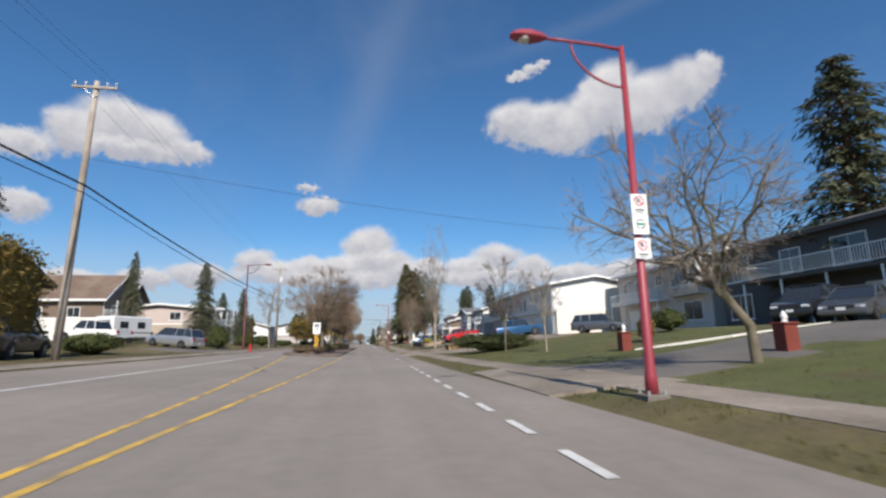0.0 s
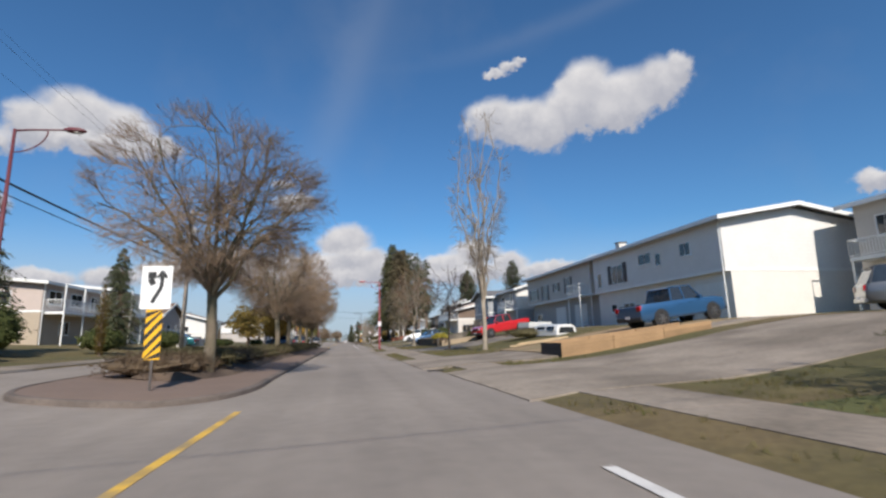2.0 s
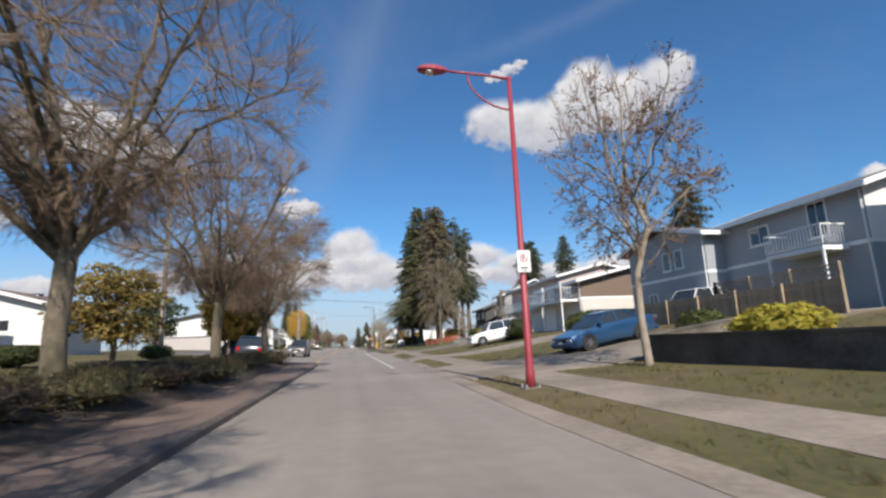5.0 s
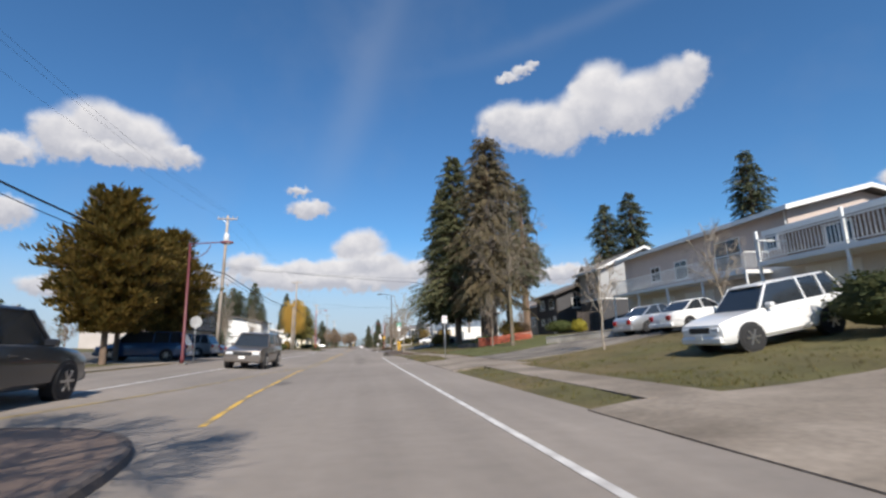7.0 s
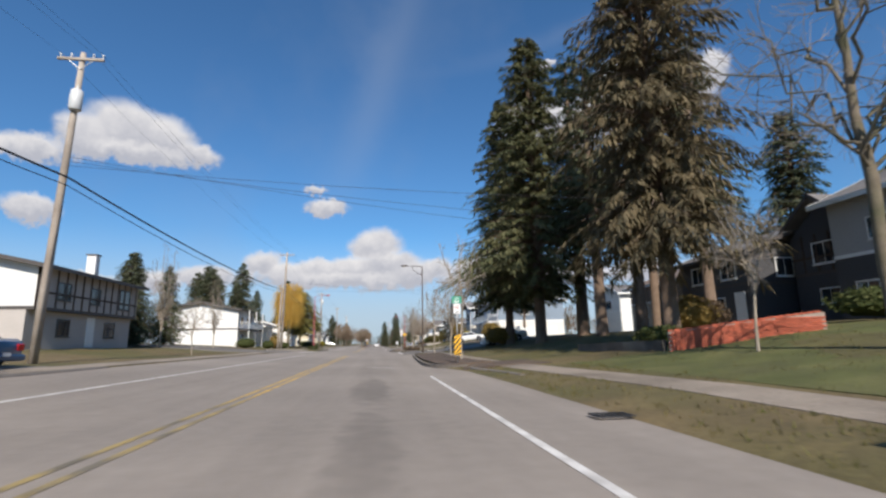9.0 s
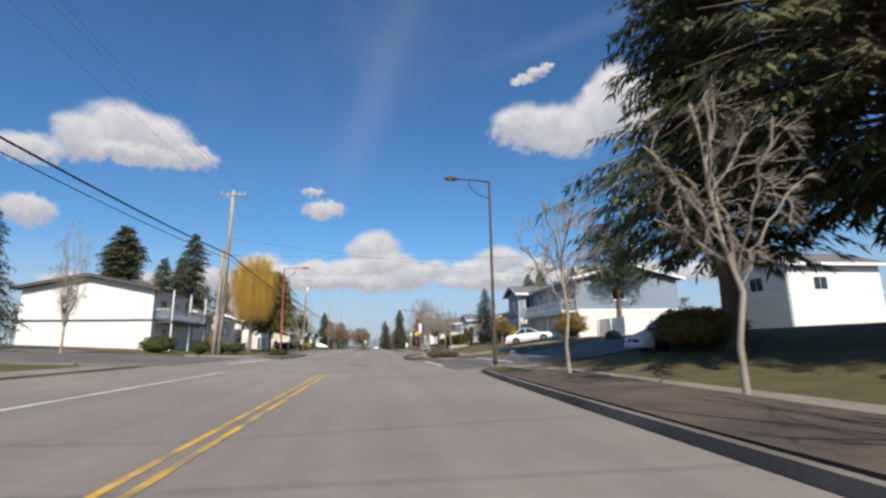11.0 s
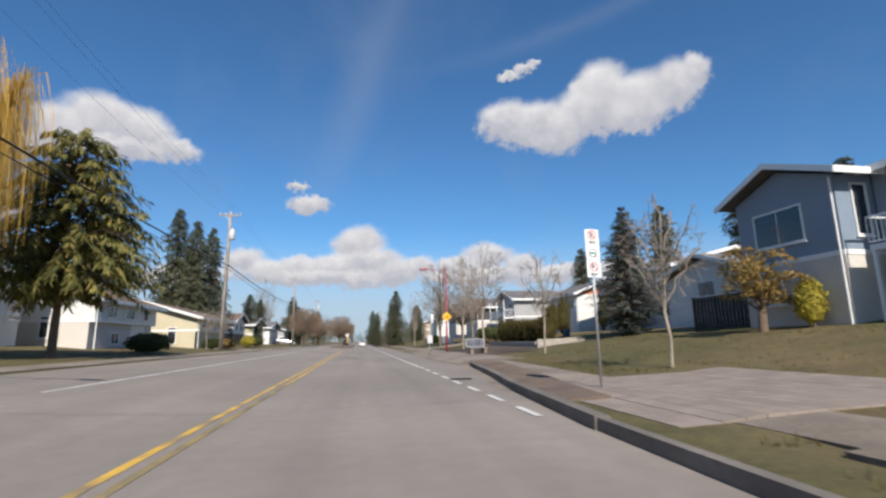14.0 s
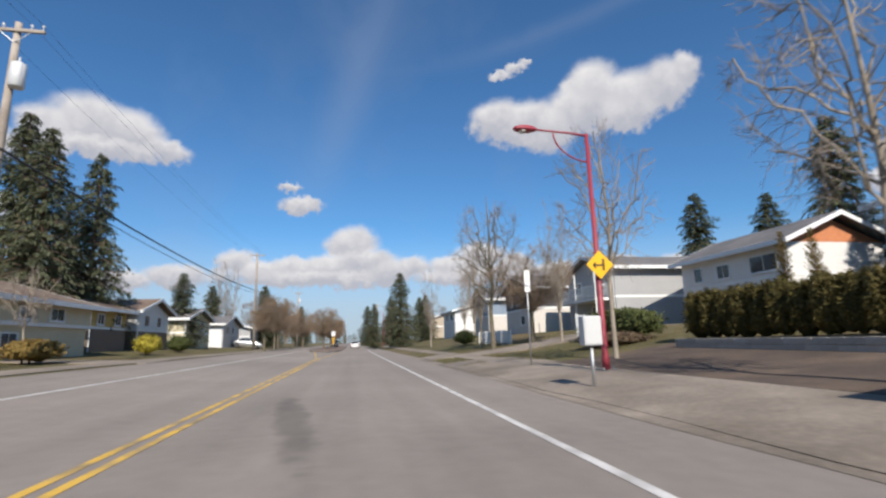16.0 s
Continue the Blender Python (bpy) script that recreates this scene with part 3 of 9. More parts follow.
DRIVES = [
    ("driveway_apron", 4.2, 7.3, 10.6, 15.8, M_CONC, "stained concrete apron of a driveway"),
    ("driveway_dark_asphalt", 7.2, 25.5, 10.6, 15.8, M_SIDE, "dark asphalt driveway with low white edging"),
    ("driveway_wide_concrete", 3.5, 17.5, 38.8, 45.5, M_CONC, "wide worn concrete driveway apron"),
    ("driveway_asphalt", 3.1, 20.0, 48.6, 56.0, M_CONC, "grey worn driveway running up to the houses"),
    ("driveway_apron", 3.0, 5.8, 66.4, 73.2, M_CONC, "worn concrete apron of a driveway"),
    ("driveway_cracked_asphalt", 5.7, 20.5, 66.0, 73.6, M_CRACKED, "cracked asphalt driveway below a red pickup"),
    ("driveway_concrete_slab", 3.5, 18.5, 87.2, 93.0, M_CONC, "pale concrete driveway under a blue car"),
    ("driveway_long_concrete", 3.8, 22.0, 104.0, 108.5, M_CONC, "pale concrete driveway"),
    ("driveway_sloping_asphalt", 7.2, 26.0, 122.5, 130.5, M_CRACKED, "sloping dark asphalt driveway with a pale kerb"),
    ("driveway_apron", 3.9, 7.1, 121.5, 130.0, M_CONC, "worn concrete apron of a driveway"),
    ("driveway_narrow_concrete", 3.8, 19.5, 197.6, 201.6, M_CONC, "narrow concrete driveway leading to a garage"),
    ("driveway_left_gravel", -16.5, -9.0, 40.5, 48.0, M_SIDE, "asphalt driveway under a silver minivan"),
    ("driveway_left_asphalt", -20.0, -9.0, 128.0, 147.5, M_SIDE, "shaded asphalt parking pad"),
    ("driveway_far_right", 4.3, 20.0, 252.0, 257.0, M_CONC, "pale concrete driveway"),
    ("driveway_left_beige", -15.0, -9.0, 248.4, 251.5, M_CONC, "pale concrete driveway"),
]

FOOT = [(-60, 178.0), (191.5, 330)]


def whole_slabs(d):
    """Widen a driveway that crosses the footway to whole footway slabs."""
    n, x0, x1, y0, y1, m, lb = d
    if not 0 < x0 < walk_x(y0) + .6:
        return d
    o = -60 if y0 < 178 else 191.5
    return n, x0, x1, o + 2.4 * math.floor((y0 - o + .8) / 2.4) - .01, o + 2.4 * math.ceil((y1 - o - .8) / 2.4) + .01, m, lb


DRIVES = [whole_slabs(d) for d in DRIVES]


def gs(x, y):
    """Ground height beside the road: the verge runs straight from the road's edge up to the footway."""
    e, w = edge(y), walk_x(y)
    if 2.0 < x <= e:
        return 0.0
    return 0.012 + (gz(w) - 0.012) * (x - e) / (w - e) if e < x < w else gz(x)


def driven(x, y, m=0.0):
    return any(x0 - m < x < x1 + m and y0 - m < y < y1 + m for _n, x0, x1, y0, y1, _m, _l in DRIVES)


def ground_row(y):
    e, w = edge(y), walk_x(y)
    row = [(x, gz(x)) for x in LEFT_COLS]
    row += [(-8.9, gz(-8.9) - 0.16), (-3.0, -0.16), (e - 0.45, -0.16), (e + 0.02, 0.012)]
    sunk = 0.06 if any(a <= y <= b for a, b in FOOT) else 0.0
    row += [(w + 0.03, gz(w + 0.03)), (w + 0.1, gz(w + 0.1) - sunk), (w + 1.25, gz(w + 1.25) - sunk), (w + 1.32, gz(w + 1.32))]
    row += [(x, gz(x)) for x in (7.5, 8.5, 9.5, 11, 12.5, 14, 16, 18, 22, 30, 45, 60, 120, 300, 1600)]
    dip = 0.07 if 177.6 < y < 190.4 else 0.0
    return [(x, y, z - (dip if x > e or x < -9 else 0) - (0.05 if driven(x, y) else 0) + (0.05 * noise.noise((x * 0.35, y * 0.35, 0)) if (x > 8 or x < -11) and abs(x) < 100 and not driven(x, y, 1.5) else 0)) for x, z in row]


g = Geo()
grid = [ground_row(y) for y in rows_y]
nc = len(grid[0])
for r in grid:
    g.v.extend(r)
for i in range(len(grid) - 1):
    for j in range(nc - 1):
        a = i * nc + j
        g.f.append((a, a + 1, a + 1 + nc, a + nc))
ground = structure("ground", g, M_GRASS, "worn spring lawn and verge along a suburban street", "ground", True)

g = Geo()
ry = [y for y in rows_y if -120 <= y <= 1000]
for y in ry:
    e = edge(y)
    for x in (-9.05, -7, -5, -3, -1, 1, 2.0, e):
        g.v.append((x, y, gz(x) if x < 2.1 else 0.0))
for i in range(len(ry) - 1):
    for j in range(7):
        a = i * 8 + j
        g.f.append((a, a + 1, a + 9, a + 8))
structure("road", g, M_ASPH, "sun-bleached grey asphalt two-lane street", "road", True)


def lay(name, x0, x1, y0, y1, material, label, category, lift=0.03, ny=1, follow=None, wobble=0.0):
    """A slab laid on the ground, thin sides going down."""
    gg = Geo()
    nx = max(2, int((x1 - x0) / (0.3 if x1 - x0 < 5 else 0.8)) + 1)
    nyy = max(ny, int((y1 - y0) / 2.0), 1)
    top = []
    for j in range(nyy + 1):
        y = y0 + (y1 - y0) * j / nyy
        off = follow(y) if follow else 0.0
        r = []
        for i in range(nx + 1):
            x = x0 + (x1 - x0) * i / nx + off
            w = wobble * noise.noise((x * 0.9, y * 0.9, 3.0)) if (i in (0, nx) or j in (0, nyy)) else 0.0
            r.append((x + w, y + w, (gs(x, y) if 2 < x < 9 else gz(x)) + lift))
        top.append(r)
    for r in top:
        gg.v.extend(r)
    m = nx + 1
    for j in range(nyy):
        for i in range(nx):
            a = j * m + i
            gg.f.append((a, a + 1, a + 1 + m, a + m))
    ring = [(j, 0) for j in range(nyy, 0, -1)] + [(0, i) for i in range(0, nx)] + [(j, nx) for j in range(0, nyy)] + [(nyy, i) for i in range(nx, 0, -1)]
    n0 = len(gg.v)
    for j, i in ring:
        x, y, z = top[j][i]
        gg.v.append((x, y, z - 0.12))
    L = len(ring)
    for k in range(L):
        a, b = ring[k], ring[(k + 1) % L]
        gg.f.append((a[0] * m + a[1], n0 + k, n0 + (k + 1) % L, b[0] * m + b[1]))
    return structure(name, gg, material, label, category)


# side street through the crossing
lay("side_street_east", 3.2, 62, 178.2, 189.8, M_SIDE, "dark asphalt side street meeting the main road", "road", 0.02)
lay("side_street_west", -60, -8.9, 178.2, 190.5, M_SIDE, "dark asphalt side street meeting the main road", "road", 0.02)
# concrete driveways
for n, x0, x1, y0, y1, m_, lb in DRIVES:
    lay(n, x0, x1, y0, y1, m_, lb, "driveway", 0.02, wobble=0.12 if m_ is M_CONC else 0.25)
lay("green_lawn", 1.36, 21.4, -60, 35.6, M_LAWNG, "green spring lawn sloping up to the houses", "lawn", 0.012, follow=walk_x)
lay("green_lawn", 7.6, 17.5, 130.9, 146.5, M_LAWNG, "bright green lawn above a red brick wall", "lawn", 0.012, wobble=.4)
lay("corner_bed", 3.4, 6.6, 193.6, 198.0, M_SOIL, "dry brown bed on a kerbed corner", "planting bed", 0.025, wobble=0.3)
lay("bare_dirt_patch", 8.8, 19.0, 49.9, 56.2, M_STRAW, "dry straw-coloured bare yard ground", "yard ground", 0.05, wobble=0.5)
lay("bare_earth", 7.0, 12.6, 225.5, 241.0, M_SOIL, "bare brown earth behind a bus stop", "bare ground", 0.03, wobble=0.5)
lay("bus_stop_pad", 4.0, 7.4, 219.6, 247.0, M_CONC, "worn dirty concrete pad by a bus bench", "pavement", 0.024, wobble=0.2)

# footways: slabs between expansion joints
slab_i = 0
footway = structure("footway", Geo(), M_CONC, "concrete footway of long slabs with grassy joints", "pavement")


def slab_mesh(x0, x1, y0, y1, sx, lift):
    gg = Geo()
    for y in (y0, y1):
        o = walk_x(y) if sx > 0 else 0.0
        for x in (x0 + o, x1 + o):
            gg.v += [(x, y, gz(x) + lift), (x, y, gz(x) - 0.1)]
    gg.f = [(0, 2, 6, 4), (0, 1, 3, 2), (4, 6, 7, 5), (0, 4, 5, 1), (2, 3, 7, 6)]
    return gg


for a, b in FOOT:
    y = a
    while y < b - 0.5:
        if not any(0 < x0 < walk_x(y) + .6 and y0 < y + 1.2 < y1 for _n, x0, x1, y0, y1, _m, _l in DRIVES):
            part("slab", slab_mesh(0, 1.35, y + 0.006, min(y + 2.4, b) - 0.006, 1, 0.01), M_CONC, footway)
        y += 2.4
footway_west = structure("footway_west", Geo(), M_CONC, "concrete footway along the far side of the street", "pavement")
for a, b in ((-60, 177.0), (192.5, 330)):
    y = a
    while y < b - 0.5:
        part("slab", slab_mesh(-10.75, -9.35, y + 0.012, min(y + 3.2, b) - 0.012, -1, 0.03), M_CONC, footway_west)
        y += 3.2

# gutter pan of pale concrete along the right edge
g = Geo()
for a, b in ((56, 100), (208, 262)):
    ys = [a + 1.0 * i for i in range(int(b - a) + 1)]
    for y0, y1 in zip(ys[:-1], ys[1:]):
        e0, e1 = edge(y0), edge(y1)
        n = len(g.v)
        g.v += [(e0 - 0.42, y0, 0.006), (e0 + 0.05, y0, 0.02), (e1 + 0.05, y1, 0.02), (e1 - 0.42, y1, 0.006)]
        g.f.append((n, n + 1, n + 2, n + 3))
structure("gutter", g, M_CONC, "pale concrete gutter pan at the road edge", "gutter")


def kerb_run(name, pts, label, w=0.16, h=0.15, material=None):
    """A kerb along a line, with a rounded top edge."""
    gg = Geo()
    n = len(pts)
    for i, (x, y) in enumerate(pts):
        a, b = Vector(pts[max(i - 1, 0)]), Vector(pts[min(i + 1, n - 1)])
        d = (b - a).normalized()
        s = Vector((-d.y, d.x))
        z = gz(x) if x < 2 else 0.0
        for o, zz in ((-w / 2 - 0.02, -0.05), (-w / 2, h - 0.03), (-w / 2 + 0.03, h), (w / 2, h), (w / 2, -0.05)):
            gg.v.append((x + s.x * o, y + s.y * o, z + zz))
    for i in range(n - 1):
        for k in range(4):
            a = i * 5 + k
            gg.f.append((a, a + 1, a + 6, a + 5))
    gg.f += [(0, 1, 2, 3, 4), tuple(reversed(range((n - 1) * 5, n * 5)))]
    return structure(name, gg, material or M_KERB, label, "kerb")


def arc_pts(pts, k=4):
    """Chaikin smoothing of a polyline."""
    for _ in range(k):
        q = [pts[0]]
        for a, b in zip(pts[:-1], pts[1:]):
            q += [(a[0] * .75 + b[0] * .25, a[1] * .75 + b[1] * .25), (a[0] * .25 + b[0] * .75, a[1] * .25 + b[1] * .75)]
        pts = q + [pts[-1]]
    return pts


kerb_run("kerb_bulb", arc_pts([(4.3, 149.6), (3.5, 149.5), (2.9, 150.6), (2.7, 153), (3.0, 160), (3.6, 172), (4.2, 177.5), (6.5, 178.3)], 3), "stained concrete kerb round a planted corner")
kerb_run("kerb_corner", arc_pts([(8.5, 190.2), (4.8, 190.2), (3.0, 192.0), (2.3, 195.5), (2.3, 199), (2.5, 203)], 3), "stained concrete kerb round a corner")
kerb_run("kerb_bay", arc_pts([(2.5, 203), (3.05, 208.4), (3.5, 211), (4.0, 215), (4.4, 218.2)], 2), "dark stained kerb beside a parking bay", 0.22, 0.17)
kerb_run("kerb_corner_west", arc_pts([(-13, 191.6), (-8.8, 191.8), (-7.3, 193.2), (-6.8, 196.0), (-6.7, 200), (-7.4, 205.5), (-9.0, 208.5)], 3), "pale concrete kerb bulging round a corner")
lay("corner_verge_west", -9.1, -6.9, 192.4, 206.2, M_VERGE, "rough grass on a kerbed corner", "verge", 0.13)
kerb_run("kerb_verge_end", arc_pts([(5.6, 149.2), (4.2, 148.7), (4.15, 147.6), (4.5, 146), (4.7, 144.4), (4.8, 143.0)], 2), "worn kerb end beside a dirt gap", 0.18, 0.12)
lay("dirt_gap", 3.7, 7.4, 147.6, 151.4, M_SOIL, "trodden brown dirt between two kerbs", "bare ground", 0.035, wobble=0.4)
lay("dirt_strip", 0.22, 1.15, 205.4, 219.2, M_DIRT, "trodden brown dirt and leaf litter behind a kerb", "bare ground", 0.05, follow=lambda y: edge(y), wobble=.12)
lay("bulb_bed", 3.25, 5.3, 150.2, 172.0, M_SOIL, "bare brown planting bed behind a kerb", "planting bed", 0.1, follow=lambda y: max(0.0, edge(y) - 3.0))
bay = structure("bay_paving", Geo(), M_PAVEL, "pinkish pavers laid in straight rows", "pavement")
for i in range(17):
    for j in range(17):
        x, y = 3.3 + i * .305, 202.7 + j * .335
        if x < edge(y) + .2:
            continue
        gg = Geo()
        z = gz(x + .15) + .03
        tx = gz(x + .3) - gz(x)
        gg.v = [(x, y, z - .1), (x + .292, y, z - .1), (x + .292, y + .322, z - .1), (x, y + .322, z - .1), (x, y, z - tx / 2), (x + .292, y, z + tx / 2), (x + .292, y + .322, z + tx / 2), (x, y + .322, z - tx / 2)]
        gg.f = [(4, 5, 6, 7), (0, 1, 5, 4), (1, 2, 6, 5), (2, 3, 7, 6), (3, 0, 4, 7)]
        part("paver", gg, M_PAVEL, bay)

# ---- median island ----
isl_r = [(-1.75, y) for y in range(46, 104, 3)]
nose = arc_pts([(-1.75, 46), (-1.65, 42.2), (-2.3, 40.3), (-4.4, 40.0), (-6.1, 41.0), (-6.5, 46)], 3)
tail = arc_pts([(-1.75, 103), (-2.0, 106.5), (-3.2, 108.2), (-5.0, 107.6), (-6.2, 105), (-6.5, 100)], 3)
outline = list(reversed(nose)) + isl_r + tail + [(-6.5, y) for y in range(97, 46, -3)]
kerb_run("median_kerb", outline + [outline[0]], "dark brown kerb round a tree-lined median", 0.14, 0.115, M_BRNKERB)
g = Geo()
g.v = [(x, y, gz(x) + 0.11) for x, y in outline]
g.v += [(x, y, gz(x) - 0.1) for x, y in outline]
n = len(outline)
g.f = [tuple(range(n))] + [(i, n + i, n + (i + 1) % n, (i + 1) % n) for i in range(n)]
structure("median_paving", g, M_PAVER, "brownish paved median strip", "pavement")
g = Geo()
bed = arc_pts([(-2.9, 50), (-2.8, 45.6), (-4.0, 43.6), (-5.6, 45.0), (-6.1, 50)], 2) + [(-6.15, y) for y in range(53, 100, 4)] + arc_pts([(-6.1, 100), (-5.8, 104), (-4.4, 105), (-3.2, 103.5), (-3.0, 99)], 2) + [(-2.95 + 0.12 * math.sin(y), y) for y in range(96, 50, -3)]
n = len(bed)
cx = (-5.0, 75.0)
for x, y in bed:
    g.v.append((x, y, gz(x) + 0.15))
for x, y in bed:
    g.v.append((-4.5 + (x + 4.5) * 0.6, y, gz(-4.5) + 0.30))
g.f = [(i, (i + 1) % n, n + (i + 1) % n, n + i) for i in range(n)] + [tuple(range(n, 2 * n))]
structure("median_bed", g, M_SOIL, "dark mulched planting bed on the median", "planting bed")

# ---- road paint ----


def stripe(pts, w, material, name, label, cat="road marking"):
    gg = Geo()
    n = len(pts)
    for i, (x, y) in enumerate(pts):
        a, b = Vector(pts[max(i - 1, 0)]), Vector(pts[min(i + 1, n - 1)])
        d = (b - a).normalized()
        s = Vector((-d.y, d.x)) * w / 2
        for q in (s, -s):
            xx, yy = x + q.x, y + q.y
            gg.v.append((xx, yy, (gz(xx) if xx < 3 else gz(xx) + (0.02 if xx > 3.2 else 0)) + 0.005))
    for i in range(n - 1):
        a = 2 * i
        gg.f.append((a, a + 1, a + 3, a + 2))
    return structure(name, gg, material, label, cat)


def dense(pts, step=2.0):
    out = [pts[0]]
    for a, b in zip(pts[:-1], pts[1:]):
        k = max(1, int(math.dist(a, b) / step))
        out += [(a[0] + (b[0] - a[0]) * i / k, a[1] + (b[1] - a[1]) * i / k) for i in range(1, k + 1)]
    return out


YL = "worn yellow centre line"
stripe(dense([(-2.15, -40), (-2.0, 5), (-1.65, 17), (-1.35, 32), (-1.3, 39)]), 0.12, M_YEL, "yellow_line", YL)
stripe(dense([(-2.35, -40), (-2.5, 5), (-3.15, 14), (-3.9, 23), (-4.75, 32), (-5.5, 39.5)]), 0.12, M_YEL, "yellow_line", YL)
stripe(dense([(-2.0, 108.5), (-2.3, 113), (-2.55, 124), (-2.5, 126)]), 0.11, M_YEL, "yellow_line", YL)
stripe(dense([(-2.5, 126), (-2.3, 131), (-2.3, 139)], 1.0), 0.11, M_YELW, "yellow_line", "nearly worn off yellow centre line")
stripe(dense([(-2.3, 139), (-2.3, 177)]), 0.1, M_YEL, "yellow_line", YL)
stripe(dense([(-5.3, 108.5), (-4.35, 115), (-3.7, 122), (-3.1, 127), (-2.62, 131), (-2.56, 139)], 1.0), 0.11, M_YELW, "yellow_line", "nearly worn off yellow centre line")
stripe(dense([(-2.56, 139), (-2.56, 177)]), 0.1, M_YEL, "yellow_line", YL)
stripe(dense([(-2.32, 193), (-2.32, 211)], 1.0), 0.1, M_YELW, "yellow_line", "nearly worn off yellow centre line")
stripe(dense([(-2.32, 211), (-2.32, 262), (-1.5, 288)]), 0.11, M_YEL, "yellow_line", YL)
stripe(dense([(-2.56, 193), (-2.56, 262), (-4.6, 288)]), 0.11, M_YEL, "yellow_line", YL)
WL = "worn white lane line"
stripe(dense([(2.15, 96), (2.12, 128), (2.2, 145)]), 0.11, M_WHITEP, "white_line", WL)
stripe([(2.3, 129.0), (3.6, 128.8)], 0.1, M_WHITEP, "stall_line", "thin white parking stall line")
stripe(dense([(2.12, 218.5), (2.1, 262), (2.2, 300)]), 0.11, M_WHITEP, "white_line", WL)
stripe(dense([(-6.7, -30), (-6.5, 20), (-6.8, 37)]), 0.11, M_WHITEP, "white_line", WL)
stripe(dense([(-6.1, 112), (-6.05, 176)]), 0.11, M_WHITEP, "white_line", WL)
stripe(dense([(-6.4, 208), (-6.2, 300)]), 0.11, M_WHITEP, "white_line", WL)
dash = stripe([(2.57, 0.0), (2.57, 1.05)], 0.12, M_WHITEP, "lane_dash", "short white dash of a broken lane line")
tagged(dash, group="broken white lane line")
for k in range(-4, 18):
    if k not in (0, 12, 13, 15):
        copy_thing(dash, pose(0.0, 1.95 * k, 0))
for k in range(0, 8):
    copy_thing(dash, pose(-0.43, 204.2 + 1.85 * k, 0))
for xx, y0, y1, w in ((3.15, 181.5, 190.8, 0.16), (6.65, 180.5, 189.6, 0.28), (9.0, 182.0, 189.6, 0.28)):
    stripe(dense([(xx, y0), (xx, y1)], 1.0), w, M_WHITEP, "crossing_line", "white painted crossing line", "road marking")
stripe(dense([(-7.6, 182), (-7.4, 191.5)], 1.0), 0.25, M_WHITEP, "crossing_line", "white painted crossing line", "road marking")


def bike_mark(x, y, s=1.0):
    gg = Geo()

    def ring(cx, cy, r, wd, seg=20):
        n0 = len(gg.v)
        for i in range(seg):
            a = 2 * math.pi * i / seg
            for rr in (r, r - wd):
                gg.v.append((cx + rr * math.cos(a), cy + rr * math.sin(a), 0.006))
        for i in range(seg):
            a, b = n0 + 2 * i, n0 + 2 * ((i + 1) % seg)
            gg.f.append((a, a + 1, b + 1, b))

    def bar(x0, y0, x1, y1, wd=0.035):
        d = Vector((x1 - x0, y1 - y0)).normalized()
        q = Vector((-d.y, d.x)) * wd / 2
        n0 = len(gg.v)
        gg.v += [(x0 + q.x, y0 + q.y, 0.007), (x1 + q.x, y1 + q.y, 0.007), (x1 - q.x, y1 - q.y, 0.007), (x0 - q.x, y0 - q.y, 0.007)]
        gg.f.append((n0, n0 + 1, n0 + 2, n0 + 3))

    ring(x - 0.38, y, 0.21, 0.05)
    ring(x + 0.38, y, 0.21, 0.05)
    for a in (((-0.38, 0), (-0.1, 0.02)), ((-0.1, 0.02), (-0.2, 0.5)), ((-0.1, 0.02), (0.2, 0.42)), ((-0.18, 0.4), (0.2, 0.42)), ((0.38, 0), (0.17, 0.6)), ((0.17, 0.6), (0.32, 0.66)), ((-0.38, 0), (-0.18, 0.4)), ((-0.3, 0.52), (-0.1, 0.5))):
        bar(x + a[0][0], y + a[0][1], x + a[1][0], y + a[1][1])
    return structure("bicycle_marking", gg, M_WHITEP, "white painted bicycle symbol on the asphalt", "road marking")


bike_mark(0.55, 151.6)
bike_mark(0.3, 195.4)

def grate(x, y, a=0.55, b=0.4):
    t = thing("storm_grate", (x, y, (gz(x) if x > 2.2 else 0) + 0.01), "dark cast-iron storm drain grate in the gutter", "drain")
    gg = Geo()
    gg.box(-a / 2, a / 2, -b / 2, -b / 2 + 0.05, 0, 0.015)
    gg.box(-a / 2, a / 2, b / 2 - 0.05, b / 2, 0, 0.015)
    gg.box(-a / 2, -a / 2 + 0.05, -b / 2 + 0.05, b / 2 - 0.05, 0, 0.015)
    gg.box(a / 2 - 0.05, a / 2, -b / 2 + 0.05, b / 2 - 0.05, 0, 0.015)
    part("frame", gg, M_BLACKP, t)
    for k in range(6):
        bb = Geo()
        xx = -a / 2 + 0.08 + k * (a - 0.16) / 5
        bb.box(xx - 0.016, xx + 0.016, -b / 2 + 0.05, b / 2 - 0.05, 0, 0.012)
        part("bar", bb, M_BLACKP, t)


grate(2.45, 211.2)
grate(2.75, 72.4)
grate(3.7, 135.1)
grate(3.4, 46.8)

# ---- street furniture ----


